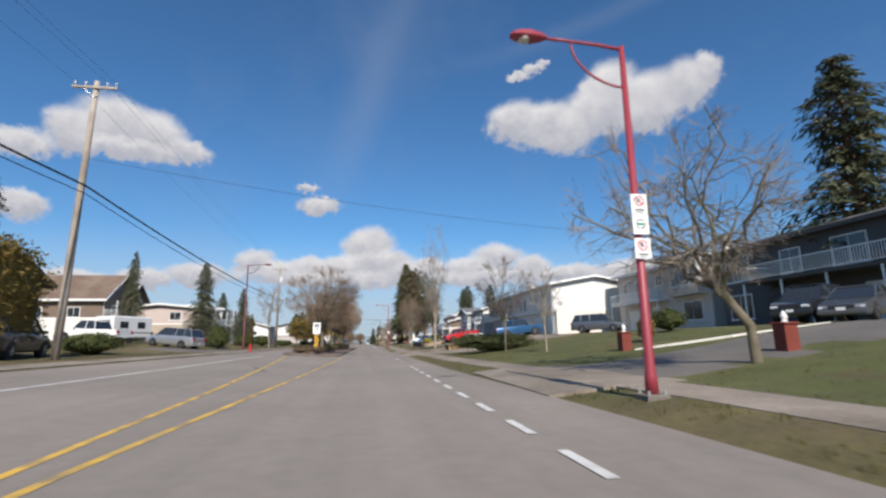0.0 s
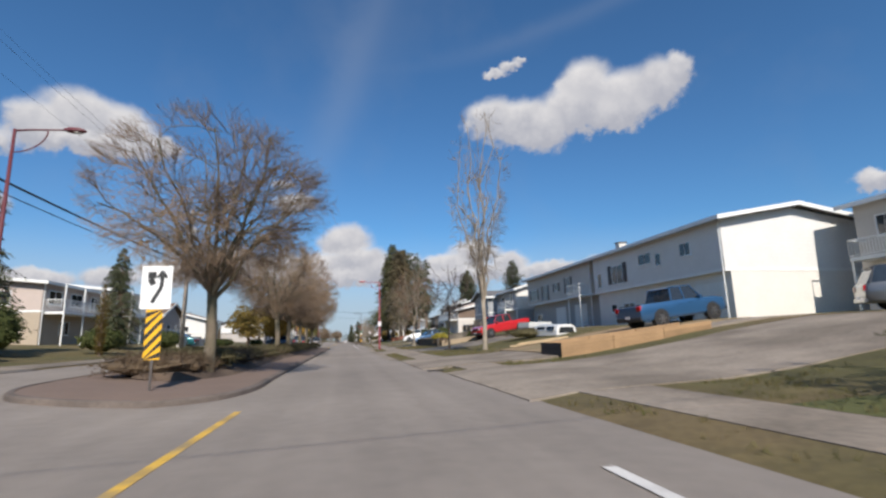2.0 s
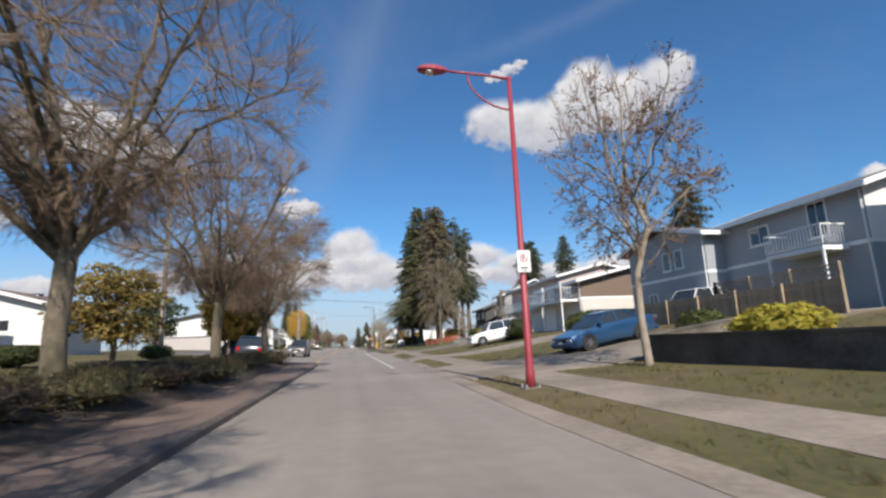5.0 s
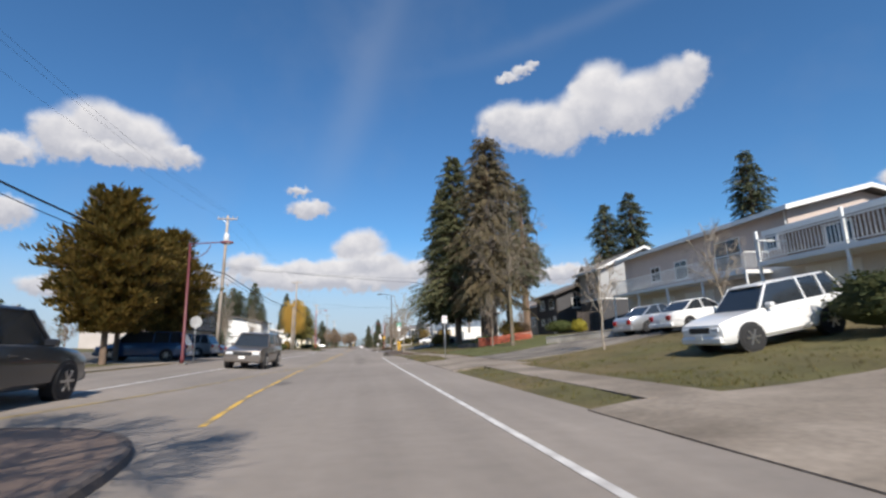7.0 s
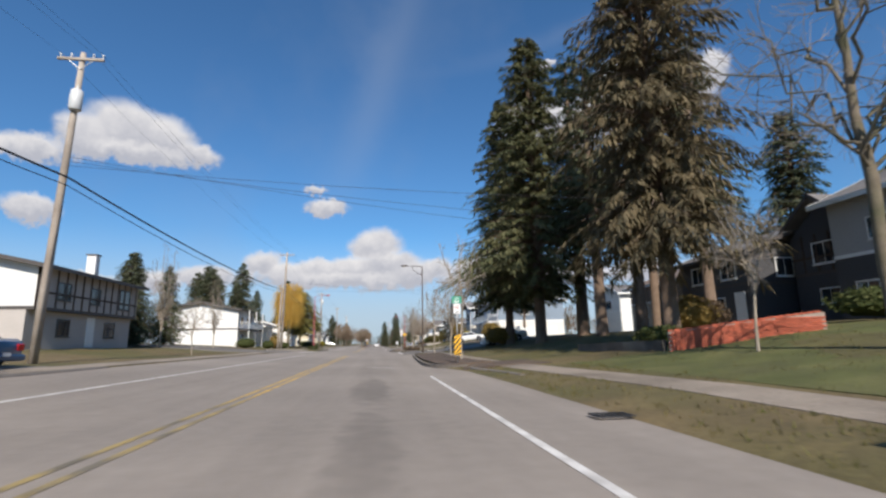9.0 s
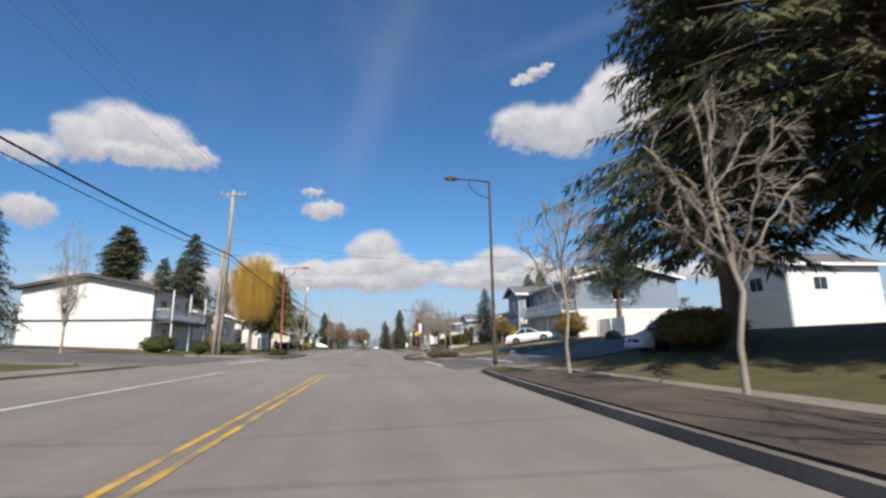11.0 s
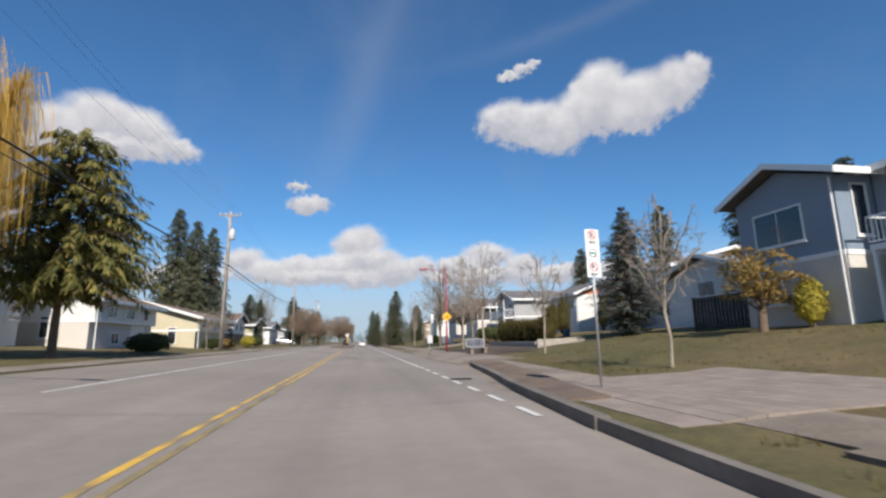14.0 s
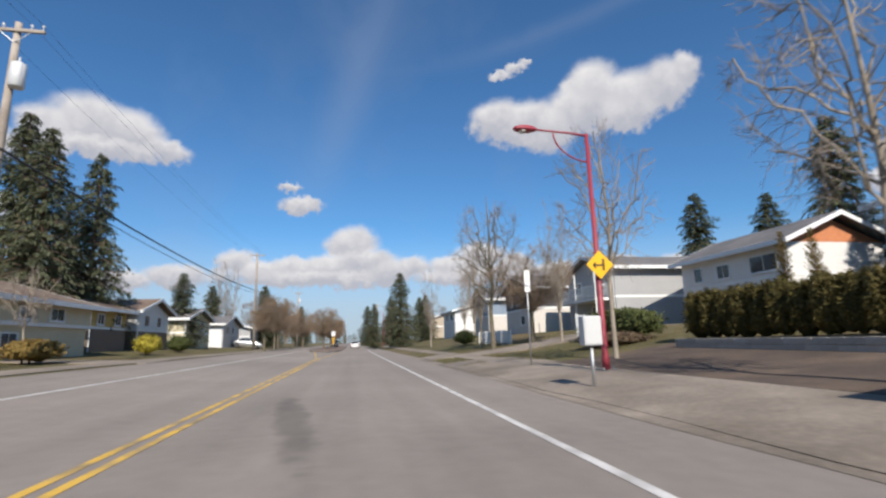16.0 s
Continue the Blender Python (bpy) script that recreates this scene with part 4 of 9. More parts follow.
def lamp(x, y, z, h, side, label, plates=0, material=None):
    """Davit street lamp: side -1 reaches towards -x."""
    mt = material or M_RED
    t = thing("street_lamp", (x, y, z), label, "street lamp", "street lamps")
    g = Geo()
    g.box(-0.2, 0.2, -0.2, 0.2, -0.12, 0.05, 0.02)
    part("base_plate", g, M_KERB, t)
    for dx in (-0.14, 0.14):
        for dy in (-0.14, 0.14):
            g = Geo()
            g.tube([(dx, dy, 0.04), (dx, dy, 0.11)], 0.025, 6)
            part("bolt", g, M_STEEL, t)
    g = Geo()
    g.tube([(0, 0, 0.04), (0, 0, 0.35), (0, 0, 0.42), (0, 0, h)], [0.11, 0.1, 0.085, 0.05], 14)
    part("pole", g, mt, t, smooth=True)
    L = 1.55
    g = Geo()
    g.tube([(0, 0, h - 0.06), (side * 0.5, 0, h + 0.0), (side * 1.1, 0, h + 0.03), (side * L, 0, h + 0.05)], [0.035, 0.033, 0.03, 0.03], 10)
    part("arm", g, mt, t, smooth=True)
    g = Geo()
    pts = [(side * (0.02 + 1.0 * math.sin(a)), 0, h - 0.85 + 0.82 * (1 - math.cos(a)) ** 0.9) for a in [i * math.pi / 2 / 8 for i in range(9)]]
    g.tube(pts, 0.024, 8)
    part("brace", g, mt, t, smooth=True)
    g = Geo()
    rings = []
    for k, (u, w, zt, zb) in enumerate([(0, .05, .04, -.02), (.12, .1, .07, -.06), (.3, .15, .09, -.09), (.5, .15, .08, -.08), (.64, .11, .05, -.05), (.7, .04, .02, -.02)]):
        c = side * (L - 0.05 + u)
        rings.append([(c, -w, h + .05 + zb * .4), (c, -w * .6, h + .05 + zb), (c, w * .6, h + .05 + zb), (c, w, h + .05 + zb * .4), (c, w * .7, h + .05 + zt), (c, -w * .7, h + .05 + zt)])
    g.loft(rings)
    head = part("lamp_head", g, mt, t)
    g = Geo()
    g.sphere((side * (L + 0.38), 0, h - 0.02), 0.12, 10, 6, 0.45)
    part("lens", g, M_LAMPGLASS, head, smooth=True)
    return t


def plate_sign(parent, z, w, h, face, y=-0.12, kind="np", x=0.0):
    """A flat sign plate that faces -y, with its ink proud of it."""
    g = Geo()
    g.box(x - w / 2, x + w / 2, y - 0.004, y, z - h / 2, z + h / 2)
    p = part("sign_plate", g, face, parent)
    yy = y - 0.007

    def bar(x0, z0, x1, z1, wd, m=M_BLACKSIGN):
        gg = Geo()
        d = Vector((x1 - x0, z1 - z0)).normalized()
        q = Vector((-d.y, d.x)) * wd / 2
        gg.quad((x + x0 + q.x, yy, z + z0 + q.y), (x + x1 + q.x, yy, z + z1 + q.y), (x + x1 - q.x, yy, z + z1 - q.y), (x + x0 - q.x, yy, z + z0 - q.y))
        gg.f = [tuple(reversed(f)) for f in gg.f]
        part("ink", gg, m, p)

    def ring(r, wd, cx, cz, m):
        gg = Geo()
        for i in range(20):
            a = 2 * math.pi * i / 20
            for rr in (r, r - wd):
                gg.v.append((x + cx + rr * math.cos(a), yy, z + cz + rr * math.sin(a)))
        gg.f = [(2 * i, 2 * ((i + 1) % 20), 2 * ((i + 1) % 20) + 1, 2 * i + 1) for i in range(20)]
        part("ink_ring", gg, m, p)

    if kind == "np":
        r = w * 0.33
        ring(r, r * 0.22, 0, h * 0.14, M_REDSIGN)
        bar(-r * 0.62, h * 0.14 + r * 0.62, r * 0.62, h * 0.14 - r * 0.62, r * 0.2, M_REDSIGN)
        bar(-r * 0.3, h * 0.14 - r * 0.55, -r * 0.3, h * 0.14 + r * 0.55, r * 0.22)
        bar(-r * 0.3, h * 0.14 + r * 0.4, r * 0.3, h * 0.14 + r * 0.4, r * 0.2)
        bar(-r * 0.3, h * 0.14, r * 0.3, h * 0.14, r * 0.2)
        bar(-w * 0.32, -h * 0.3, w * 0.32, -h * 0.3, h * 0.07)
        bar(-w * 0.25, -h * 0.41, w * 0.25, -h * 0.41, h * 0.04)
    elif kind == "info":
        ring(w * 0.3, w * 0.06, 0, 0, M_BLACKSIGN)
        bar(-w * 0.2, 0, w * 0.2, 0, h * 0.12, M_GRNSIGN)
    elif kind == "keep":
        bar(-w * 0.3, h * 0.28, w * -0.02, h * 0.28, h * 0.16)
        bar(-w * 0.22, h * 0.2, -w * 0.1, h * 0.06, h * 0.13)
        for a, b in (((-.12, -.36), (.0, -.2)), ((.0, -.2), (.16, 0.0)), ((.16, 0.0), (.17, .3))):
            bar(w * a[0], h * a[1], w * b[0], h * b[1], w * 0.13)
        bar(w * 0.02, h * 0.22, w * 0.17, h * 0.38, w * 0.1)
        bar(w * 0.32, h * 0.22, w * 0.17, h * 0.38, w * 0.1)
    elif kind == "hazard":
        s = w * 0.36
        k = -h / 2 - w
        while k < h / 2 + w:
            pts = []
            for (xx, zz) in ((-w / 2, k), (w / 2, k + w * 1.15), (w / 2, k + w * 1.15 + s), (-w / 2, k + s)):
                pts.append((xx, max(-h / 2, min(h / 2, zz))))
            if abs(pts[0][1] - pts[3][1]) + abs(pts[1][1] - pts[2][1]) > 0.01:
                gg = Geo()
                gg.quad(*[(x + a, yy, z + b) for a, b in pts])
                part("stripe", gg, M_BLACKSIGN, p)
            k += s * 2.05
    elif kind == "bike":
        ring(w * 0.13, w * 0.035, -w * 0.16, h * 0.12, M_WHITESIGN)
        ring(w * 0.13, w * 0.035, w * 0.16, h * 0.12, M_WHITESIGN)
        bar(-w * 0.16, h * 0.12, w * 0.04, h * 0.3, w * 0.03, M_WHITESIGN)
        bar(w * 0.16, h * 0.12, w * 0.02, h * 0.3, w * 0.03, M_WHITESIGN)
        bar(-w * 0.3, -h * 0.3, w * 0.3, -h * 0.3, h * 0.13, M_WHITESIGN)
    return p


def post(parent, h, r=0.03, material=None, square=False):
    g = Geo()
    if square:
        g.box(-r, r, -r, r, -0.15, h, 0.005)
    else:
        g.tube([(0, 0, -0.15), (0, 0, h)], r, 10)
    return part("post", g, material or M_STEEL, parent, smooth=not square)


def sign_post(name, x, y, z, h, label, category="sign", turn=0.0):
    t = thing(name, (x, y, z), label, category, "", "", turn)
    post(t, h, 0.024)
    return t


lampA = lamp(5.32, 7.8, 0.15, 6.45, -1, "red painted street lamp with parking plates on its pole")
for zz, kd in ((3.3, "np"), (2.93, "info"), (2.5, "np")):
    plate_sign(lampA, zz, 0.3, 0.36, M_WHITESIGN, -0.12, kd)
lampC = lamp(3.98, 83.1, 0.04, 7.2, -1, "red painted street lamp with one parking plate")
plate_sign(lampC, 2.72, 0.3, 0.48, M_WHITESIGN, -0.12, "np")
lampG = lamp(6.58, 236.5, 0.18, 6.65, -1, "red painted street lamp carrying a yellow warning diamond")
lamp(-10.9, 48.6, gz(-10.9), 8.1, 1, "red street lamp darkened for shade beside the far footway", material=M_REDSHADE)
lamp(-8.75, 128.0, 0.42, 6.35, 1, "red street lamp darkened for shade before a row of cedars", material=M_REDSHADE)
lamp(-8.5, 201.1, 0.4, 7.75, 1, "red painted street lamp on a kerbed corner")
lamp(5.05, 178.0, 0.13, 8.8, -1, "dark brown street lamp at a side street", material=M_TIMBER)
lamp(6.3, 325.0, 0.18, 7.0, -1, "red painted street lamp far along the street")


def diamond(parent, z, s, y=-0.14):
    g = Geo()
    r = s / 2 * 1.414
    g.v = [(0, y, z - r), (r, y, z), (0, y, z + r), (-r, y, z), (0, y + .004, z - r), (r, y + .004, z), (0, y + .004, z + r), (-r, y + .004, z)]
    g.f = [(0, 1, 2, 3), (7, 6, 5, 4)] + [(i, i + 4, (i + 1) % 4 + 4, (i + 1) % 4) for i in range(4)]
    p = part("warning_diamond", g, M_YELSIGN, parent, "yellow warning diamond with a black arrow")
    for x0, z0, x1, z1, w in ((-.2, -.02, .1, -.02, .05), (.1, -.16, .1, .16, .07), (-.2, -.02, -.12, .06, .04), (-.2, -.02, -.12, -.1, .04)):
        gg = Geo()
        d = Vector((x1 - x0, z1 - z0)).normalized()
        q = Vector((-d.y, d.x)) * w / 2
        gg.quad((x0 - q.x, y - .004, z + z0 - q.y), (x1 - q.x, y - .004, z + z1 - q.y), (x1 + q.x, y - .004, z + z1 + q.y), (x0 + q.x, y - .004, z + z0 + q.y))
        part("ink", gg, M_BLACKSIGN, p)


diamond(lampG, 2.82, 0.56)

s = sign_post("median_arrow_sign", -3.55, 41.6, 0.2, 2.55, "white arrow plate above a striped yellow hazard board on a median")
plate_sign(s, 2.12, 0.6, 0.92, M_WHITESIGN, -0.05, "keep")
plate_sign(s, 1.13, 0.32, 1.04, M_YELSIGN, -0.05, "hazard")
s = sign_post("hazard_sign", 4.17, 151.25, 0.1, 3.15, "green route plate, parking plate and striped hazard board on one post")
plate_sign(s, 3.0, 0.46, 0.33, M_GRNSIGN, -0.05, "bike")
plate_sign(s, 2.58, 0.31, 0.46, M_WHITESIGN, -0.05, "np")
plate_sign(s, 0.9, 0.32, 0.98, M_YELSIGN, -0.05, "hazard")
s = sign_post("no_parking_sign", 5.19, 129.3, 0.14, 2.55, "white parking plate on a thin steel post in the verge")
plate_sign(s, 2.33, 0.31, 0.44, M_WHITESIGN, -0.05, "np")
s = sign_post("parking_sign", 4.35, 206.6, 0.09, 3.3, "three stacked parking plates on a steel post")
for zz, kd in ((3.1, "np"), (2.76, "info"), (2.42, "np")):
    plate_sign(s, zz, 0.3, 0.33, M_WHITESIGN, -0.05, kd)
s = sign_post("bus_stop_sign", 6.0, 240.5, 0.16, 3.2, "narrow bus stop plate on a steel post", "sign")
plate_sign(s, 2.9, 0.2, 0.75, M_WHITESIGN, -0.05, "blank")
s = sign_post("median_sign", -2.55, 294.5, 0.1, 2.6, "white plate above a striped hazard board on a far median")
plate_sign(s, 2.3, 0.5, 0.6, M_WHITESIGN, -0.05, "keep")
plate_sign(s, 1.4, 0.32, 1.0, M_YELSIGN, -0.05, "hazard")
s = sign_post("stop_sign_back", -9.3, 131.5, 0.45, 2.5, "bare metal back of a stop sign on a post")
g = Geo()
g.tube([(0, 0.04, 2.3), (0, 0.045, 2.3)], 0.36, 8)
part("sign_back", g, M_STEEL, s)
s = sign_post("corner_post", -8.0, 202.0, 0.4, 2.4, "short grey signal post on a kerbed corner")

t = thing("utility_box", (4.8, 233.75, 0.13), "white metal cabinet mounted on a thin post", "utility box")
post(t, 0.85, 0.035)
g = Geo()
g.box(-0.19, 0.19, -0.12, 0.12, 0.78, 1.38, 0.02)
part("cabinet", g, M_CANGREY, t)
g = Geo()
g.box(-0.16, 0.16, -0.13, -0.121, 0.82, 1.34)
part("door", g, M_CANGREY, t)
t = thing("fire_hydrant", (-8.95, 42.8, 0.44), "small red fire hydrant at the footway edge", "hydrant")
g = Geo()
g.tube([(0, 0, -.05), (0, 0, .05), (0, 0, .06), (0, 0, .5), (0, 0, .52), (0, 0, .62), (0, 0, .68)], [.14, .14, .09, .09, .12, .08, .03], 12)
part("body", g, M_REDSIGN, t, smooth=True)
for sx in (-1, 1):
    g = Geo()
    g.tube([(sx * .08, 0, .4), (sx * .16, 0, .4)], .05, 8)
    part("outlet", g, M_REDSIGN, t)

t = thing("bus_bench", (7.15, 228.6, 0.19), "grey concrete bus bench with a worn poster backrest", "bench", turn=12)
t.scale = (.78, 1, 1)
for sx in (-0.62, 0.62):
    g = Geo()
    g.hexa([(sx - .12, -.32, -.05), (sx + .12, -.32, -.05), (sx + .12, .3, -.05), (sx - .12, .3, -.05), (sx - .1, -.28, .4), (sx + .1, -.28, .4), (sx + .1, .25, .4), (sx - .1, .25, .4)])
    part("leg", g, M_CONC, t)
for k in range(4):
    g = Geo()
    g.box(-.85, .85, -.34 + k * .14, -.22 + k * .14, .4, .45, .01)
    part("seat_slat", g, M_STEEL, t)
g = Geo()
g.hexa([(-.85, .2, .5), (.85, .2, .5), (.85, .25, .5), (-.85, .25, .5), (-.85, .33, 1.0), (.85, .33, 1.0), (.85, .38, 1.0), (-.85, .38, 1.0)])
back = part("backrest", g, M_STEEL, t)
g = Geo()
g.quad((-.8, .203, .53), (.8, .203, .53), (.8, .32, .97), (-.8, .32, .97))
part("poster", g, mat("faded_poster", (0.045, 0.05, 0.07), 0.5, 0.4, 3.0, tone=(0.14, 0.14, 0.16), stain=4.0), back)


def utility_pole(x, y, z, h, label, can=False, lean=0.0, arm=True, can_z=0.83):
    t = thing("utility_pole", (x, y, z), label, "utility pole", "utility poles")
    g = Geo()
    g.tube([(0, 0, -0.3), (lean * 0.3, 0, h * 0.3), (lean * 0.65, 0, h * 0.65), (lean, 0, h)], [0.17, 0.16, 0.14, 0.11], 12)
    part("pole", g, M_WOODPOLE, t, smooth=True)
    if arm:
        g = Geo()
        g.box(lean - 0.95, lean + 0.95, -0.17, -0.06, h - 0.42, h - 0.3, 0.01)
        a = part("crossarm", g, M_WOODPOLE, t)
        for dx in (-0.85, -0.4, 0.5, 0.88):
            g = Geo()
            g.tube([(lean + dx, -0.11, h - 0.3), (lean + dx, -0.11, h - 0.2), (lean + dx, -0.11, h - 0.18), (lean + dx, -0.11, h - 0.1)], [0.02, 0.02, 0.05, 0.035], 8)
            part("insulator", g, M_CANGREY, a)
        for dx in (-0.5, 0.5):
            g = Geo()
            g.tube([(lean + dx, -0.12, h - 0.42), (lean, -0.12, h - 0.85)], 0.018, 5)
            part("brace", g, M_STEEL, a)
    if can:
        zc = h * can_z
        g = Geo()
        g.tube([(0.36, -0.1, zc - 0.5), (0.36, -0.1, zc - 0.46), (0.36, -0.1, zc + 0.4), (0.36, -0.1, zc + 0.46)], [0.2, 0.24, 0.24, 0.17], 14)
        c = part("transformer", g, M_CANGREY, t, "pale grey transformer can", smooth=True)
        g = Geo()
        g.tube([(0.36, -0.1, zc + 0.46), (0.36, -0.1, zc + 0.68)], [0.05, 0.03], 8)
        part("bushing", g, M_CANGREY, c)
        g = Geo()
        g.box(0.1, 0.2, -0.16, -0.04, zc - 0.3, zc + 0.25)
        part("bracket", g, M_STEEL, t)
    return t


POLES = [(-12.2, 22.8, 0.54, 12.6, False, 0.25), (-12.2, 72.3, 0.56, 11.4, True, 0.15), (-12.6, 110.0, 0.56, 11.5, False, 0.0), (-13.0, 149.8, 0.56, 13.5, True, 0.35), (-11.9, 195.0, 0.53, 12.9, False, 0.3), (-12.2, 242.8, 0.54, 12.4, True, 0.1), (-12.2, 290.0, 0.54, 12.4, False, 0.0), (-12.2, 340.0, 0.54, 12.4, True, 0.0)]
for x, y, z, h, c, ln in POLES:
    utility_pole(x, y, z, h, "weathered wooden utility pole" + (" with a transformer can" if c else " with a crossarm"), c, ln)
utility_pole(-12.35, 195.3, 0.53, 8.2, "short wooden stub pole lashed beside a utility pole", False, 0.2, False)
utility_pole(6.0, 345.0, 0.2, 10.0, "distant wooden utility pole", False, 0.0)


def wire(name, a, b, sag, r, label, n=14):
    pts = []
    for i in range(n + 1):
        t = i / n
        p = Vector(a).lerp(Vector(b), t)
        p.z -= sag * 4 * t * (1 - t)
        pts.append(tuple(p))
    g = Geo()
    g.tube(pts, r, 5, False)
    return tagged(part(name, g, M_WIRE), label, "cable", "overhead cables")


ext = [(-12.2, -28, 0.54, 12.5, False, 0)] + POLES
for p, q in zip(ext[:-1], ext[1:]):
    za, zb = p[2] + min(7.7, p[3] * 0.6), q[2] + min(7.7, q[3] * 0.6)
    wire("thick_cable", (p[0] + .18 + p[5] * .6, p[1], za), (q[0] + .18 + q[5] * .6, q[1], zb), 0.55, 0.045, "thick black communication cable between poles")
    wire("cable", (p[0] + .18 + p[5] * .6, p[1], za - 0.35), (q[0] + .18 + q[5] * .6, q[1], zb - 0.35), 0.65, 0.02, "thin black cable between poles")
    for dx in (-.85, .5, .88):
        wire("power_line", (p[0] + dx + p[5], p[1] - .11, p[2] + p[3] - .1), (q[0] + dx + q[5], q[1] - .11, q[2] + q[3] - .1), 0.7, 0.005, "thin overhead power line")
for a, b, sg in (((-12.8, 149.8, 9.2), (22.0, 158.0, 7.6), 0.5), ((-12.8, 149.8, 9.0), (22.0, 152.0, 7.0), 0.5), ((-12.8, 149.8, 8.8), (24, 147.0, 7.2), 0.5), ((-11.8, 195, 9.6), (24.0, 205.0, 8.0), 0.5), ((-11.8, 195, 8.2), (30.0, 198.0, 9.6), 0.4), ((-12, 22.8, 9.4), (20, 30, 8), 0.5)):
    wire("service_wire", a, b, sg, 0.009, "thin service wire crossing the street")

# ---- vegetation ----


def crown_grow(seed, fork, cz, rx, rz, r0, limbs=10, subs=8, ters=6, twigs=7, rise=0.5, wander=0.12, twig_r=0.006, reach=0.55, lead=False, shift=(0, 0), low=1.45):
    """A bare tree that fills a rounded crown: limbs bow from the fork out to its shell, and finer wood fills it up.
    cz, rx, rz: the crown's middle height and half sizes. lead: the trunk runs on to the top, with limbs all along it."""
    rnd = random.Random(seed)
    trunk, wood, fine = Geo(), Geo(), Geo()
    C = Vector((shift[0], shift[1], cz))

    def shell(d, k=1.0):
        return C + Vector((d.x * rx, d.y * rx, d.z * rz)) * k

    def unit(p):
        q = p - C
        return Vector((q.x / rx, q.y / rx, q.z / rz))

    def jit(k):
        return Vector((rnd.gauss(0, k), rnd.gauss(0, k), rnd.gauss(0, k)))

    def bow(a, c, b, n, k):
        out = [a]
        for i in range(1, n + 1):
            t = i / n
            out.append(a * (1 - t) ** 2 + c * 2 * t * (1 - t) + b * t * t + jit(k * (b - a).length / n))
        return out

    def taper(ra, rb, n):
        return [ra + (rb - ra) * (i / n) ** 0.8 for i in range(n + 1)]

    top = Vector((rnd.uniform(-.1, .1) + shift[0] * .45, rnd.uniform(-.1, .1) + shift[1] * .45, fork))
    spine = [Vector((0, 0, -.15)), Vector((0, 0, .1)), Vector((rnd.uniform(-.05, .05), rnd.uniform(-.05, .05), fork * .5)), top]
    rad = [r0 * 1.5, r0 * 1.12, r0 * .95, r0 * .9]
    if lead:
        for i in range(1, 6):
            spine.append(Vector((rnd.gauss(0, .1), rnd.gauss(0, .1), fork + (cz + rz * .92 - fork) * i / 5)))
            rad.append(r0 * .9 * (1 - i / 5.6))
    trunk.tube([tuple(p) for p in spine], rad, 10)
    for k in range(limbs):
        u = (k + .5) / limbs
        h = 1 - low * u
        a = k * 2.39996 + rnd.uniform(-.25, .25)
        w = math.sqrt(max(0.0, 1 - h * h))
        d = Vector((w * math.cos(a), w * math.sin(a), h))
        end = shell(d, rnd.uniform(.74, .92))
        if lead:
            z = fork * .85 + (end.z - fork) * (.2 + .5 * rnd.random())
            i = min(len(spine) - 2, max(2, 3 + int((z - fork) / max(.1, (cz + rz * .92 - fork) / 5))))
            base = spine[i].lerp(spine[i + 1], rnd.random() * .8)
            base.z = min(base.z, max(fork * .8, end.z - .3))
            rs = r0 * .36
        else:
            base = top - Vector((0, 0, rnd.uniform(0, fork * .12)))
            rs = r0 * rnd.uniform(.42, .58)
        ctl = base.lerp(end, .5) + Vector((-d.x, -d.y, 0)) * rx * .12 * rise + Vector((0, 0, -rise * .35 * (end - base).length * (.4 if h > .3 else -.25)))
        n = 7
        pts = bow(base, ctl, end, n, wander)
        rr_ = taper(rs, .02, n)
        wood.tube([tuple(p) for p in pts], rr_, 6, False)
        for j in range(subs):
            t = .28 + .72 * (j + rnd.random()) / subs
            i = min(n - 1, int(t * n))
            p = pts[i].lerp(pts[i + 1], t * n - i)
            dd = (unit(p) + jit(.42)).normalized()
            q = p.lerp(shell(dd, .96), rnd.uniform(reach * .75, reach * 1.35))
            m = bow(p, p.lerp(q, .5) + (pts[min(i + 1, n)] - pts[i]) * .5, q, 4, wander)
            r1 = min(rr_[i] * .6, .026)
            wood.tube([tuple(v) for v in m], taper(r1, .009, 4), 4, False)
            for t3 in range(ters):
                e = .2 + .8 * (t3 + rnd.random()) / ters
                i3 = min(3, int(e * 4))
                p3 = m[i3].lerp(m[i3 + 1], e * 4 - i3)
                along = (m[i3 + 1] - m[i3]).normalized()
                dr = (along * .7 + unit(p3) * .55 + Vector((0, 0, .35 * rise)) + jit(.5)).normalized()
                L = rnd.uniform(.5, 1.0) * min(1.4, rx * .34)
                q3 = p3 + dr * L
                over_ = unit(q3).length
                if over_ > 1.02:
                    q3 = p3.lerp(q3, .45)
                mid = p3.lerp(q3, .5) + jit(.05)
                fine.tube([tuple(p3), tuple(mid), tuple(q3)], [twig_r * 1.5, twig_r * 1.2, twig_r * .8], 3, False)
                for t4 in range(twigs):
                    e4 = rnd.random()
                    p4 = p3.lerp(mid, e4 * 2) if e4 < .5 else mid.lerp(q3, e4 * 2 - 1)
                    d4 = (dr * .8 + unit(p4) * .5 + Vector((0, 0, .3 * rise)) + jit(.5)).normalized()
                    q4 = p4 + d4 * rnd.uniform(.25, .75) * min(1.0, rx * .26)
                    if unit(q4).length > 1.06:
                        q4 = p4.lerp(q4, .4)
                    fine.tube([tuple(p4), tuple(q4)], [twig_r, twig_r * .55], 3, False)
    return trunk, wood, fine


def crown_meshes(seed, bark, twigm, **kw):
    a, b, c = crown_grow(seed, **kw)
    return a.mesh("trunk", bark, True), b.mesh("crown", bark, True), c.mesh("twig_mass", twigm)


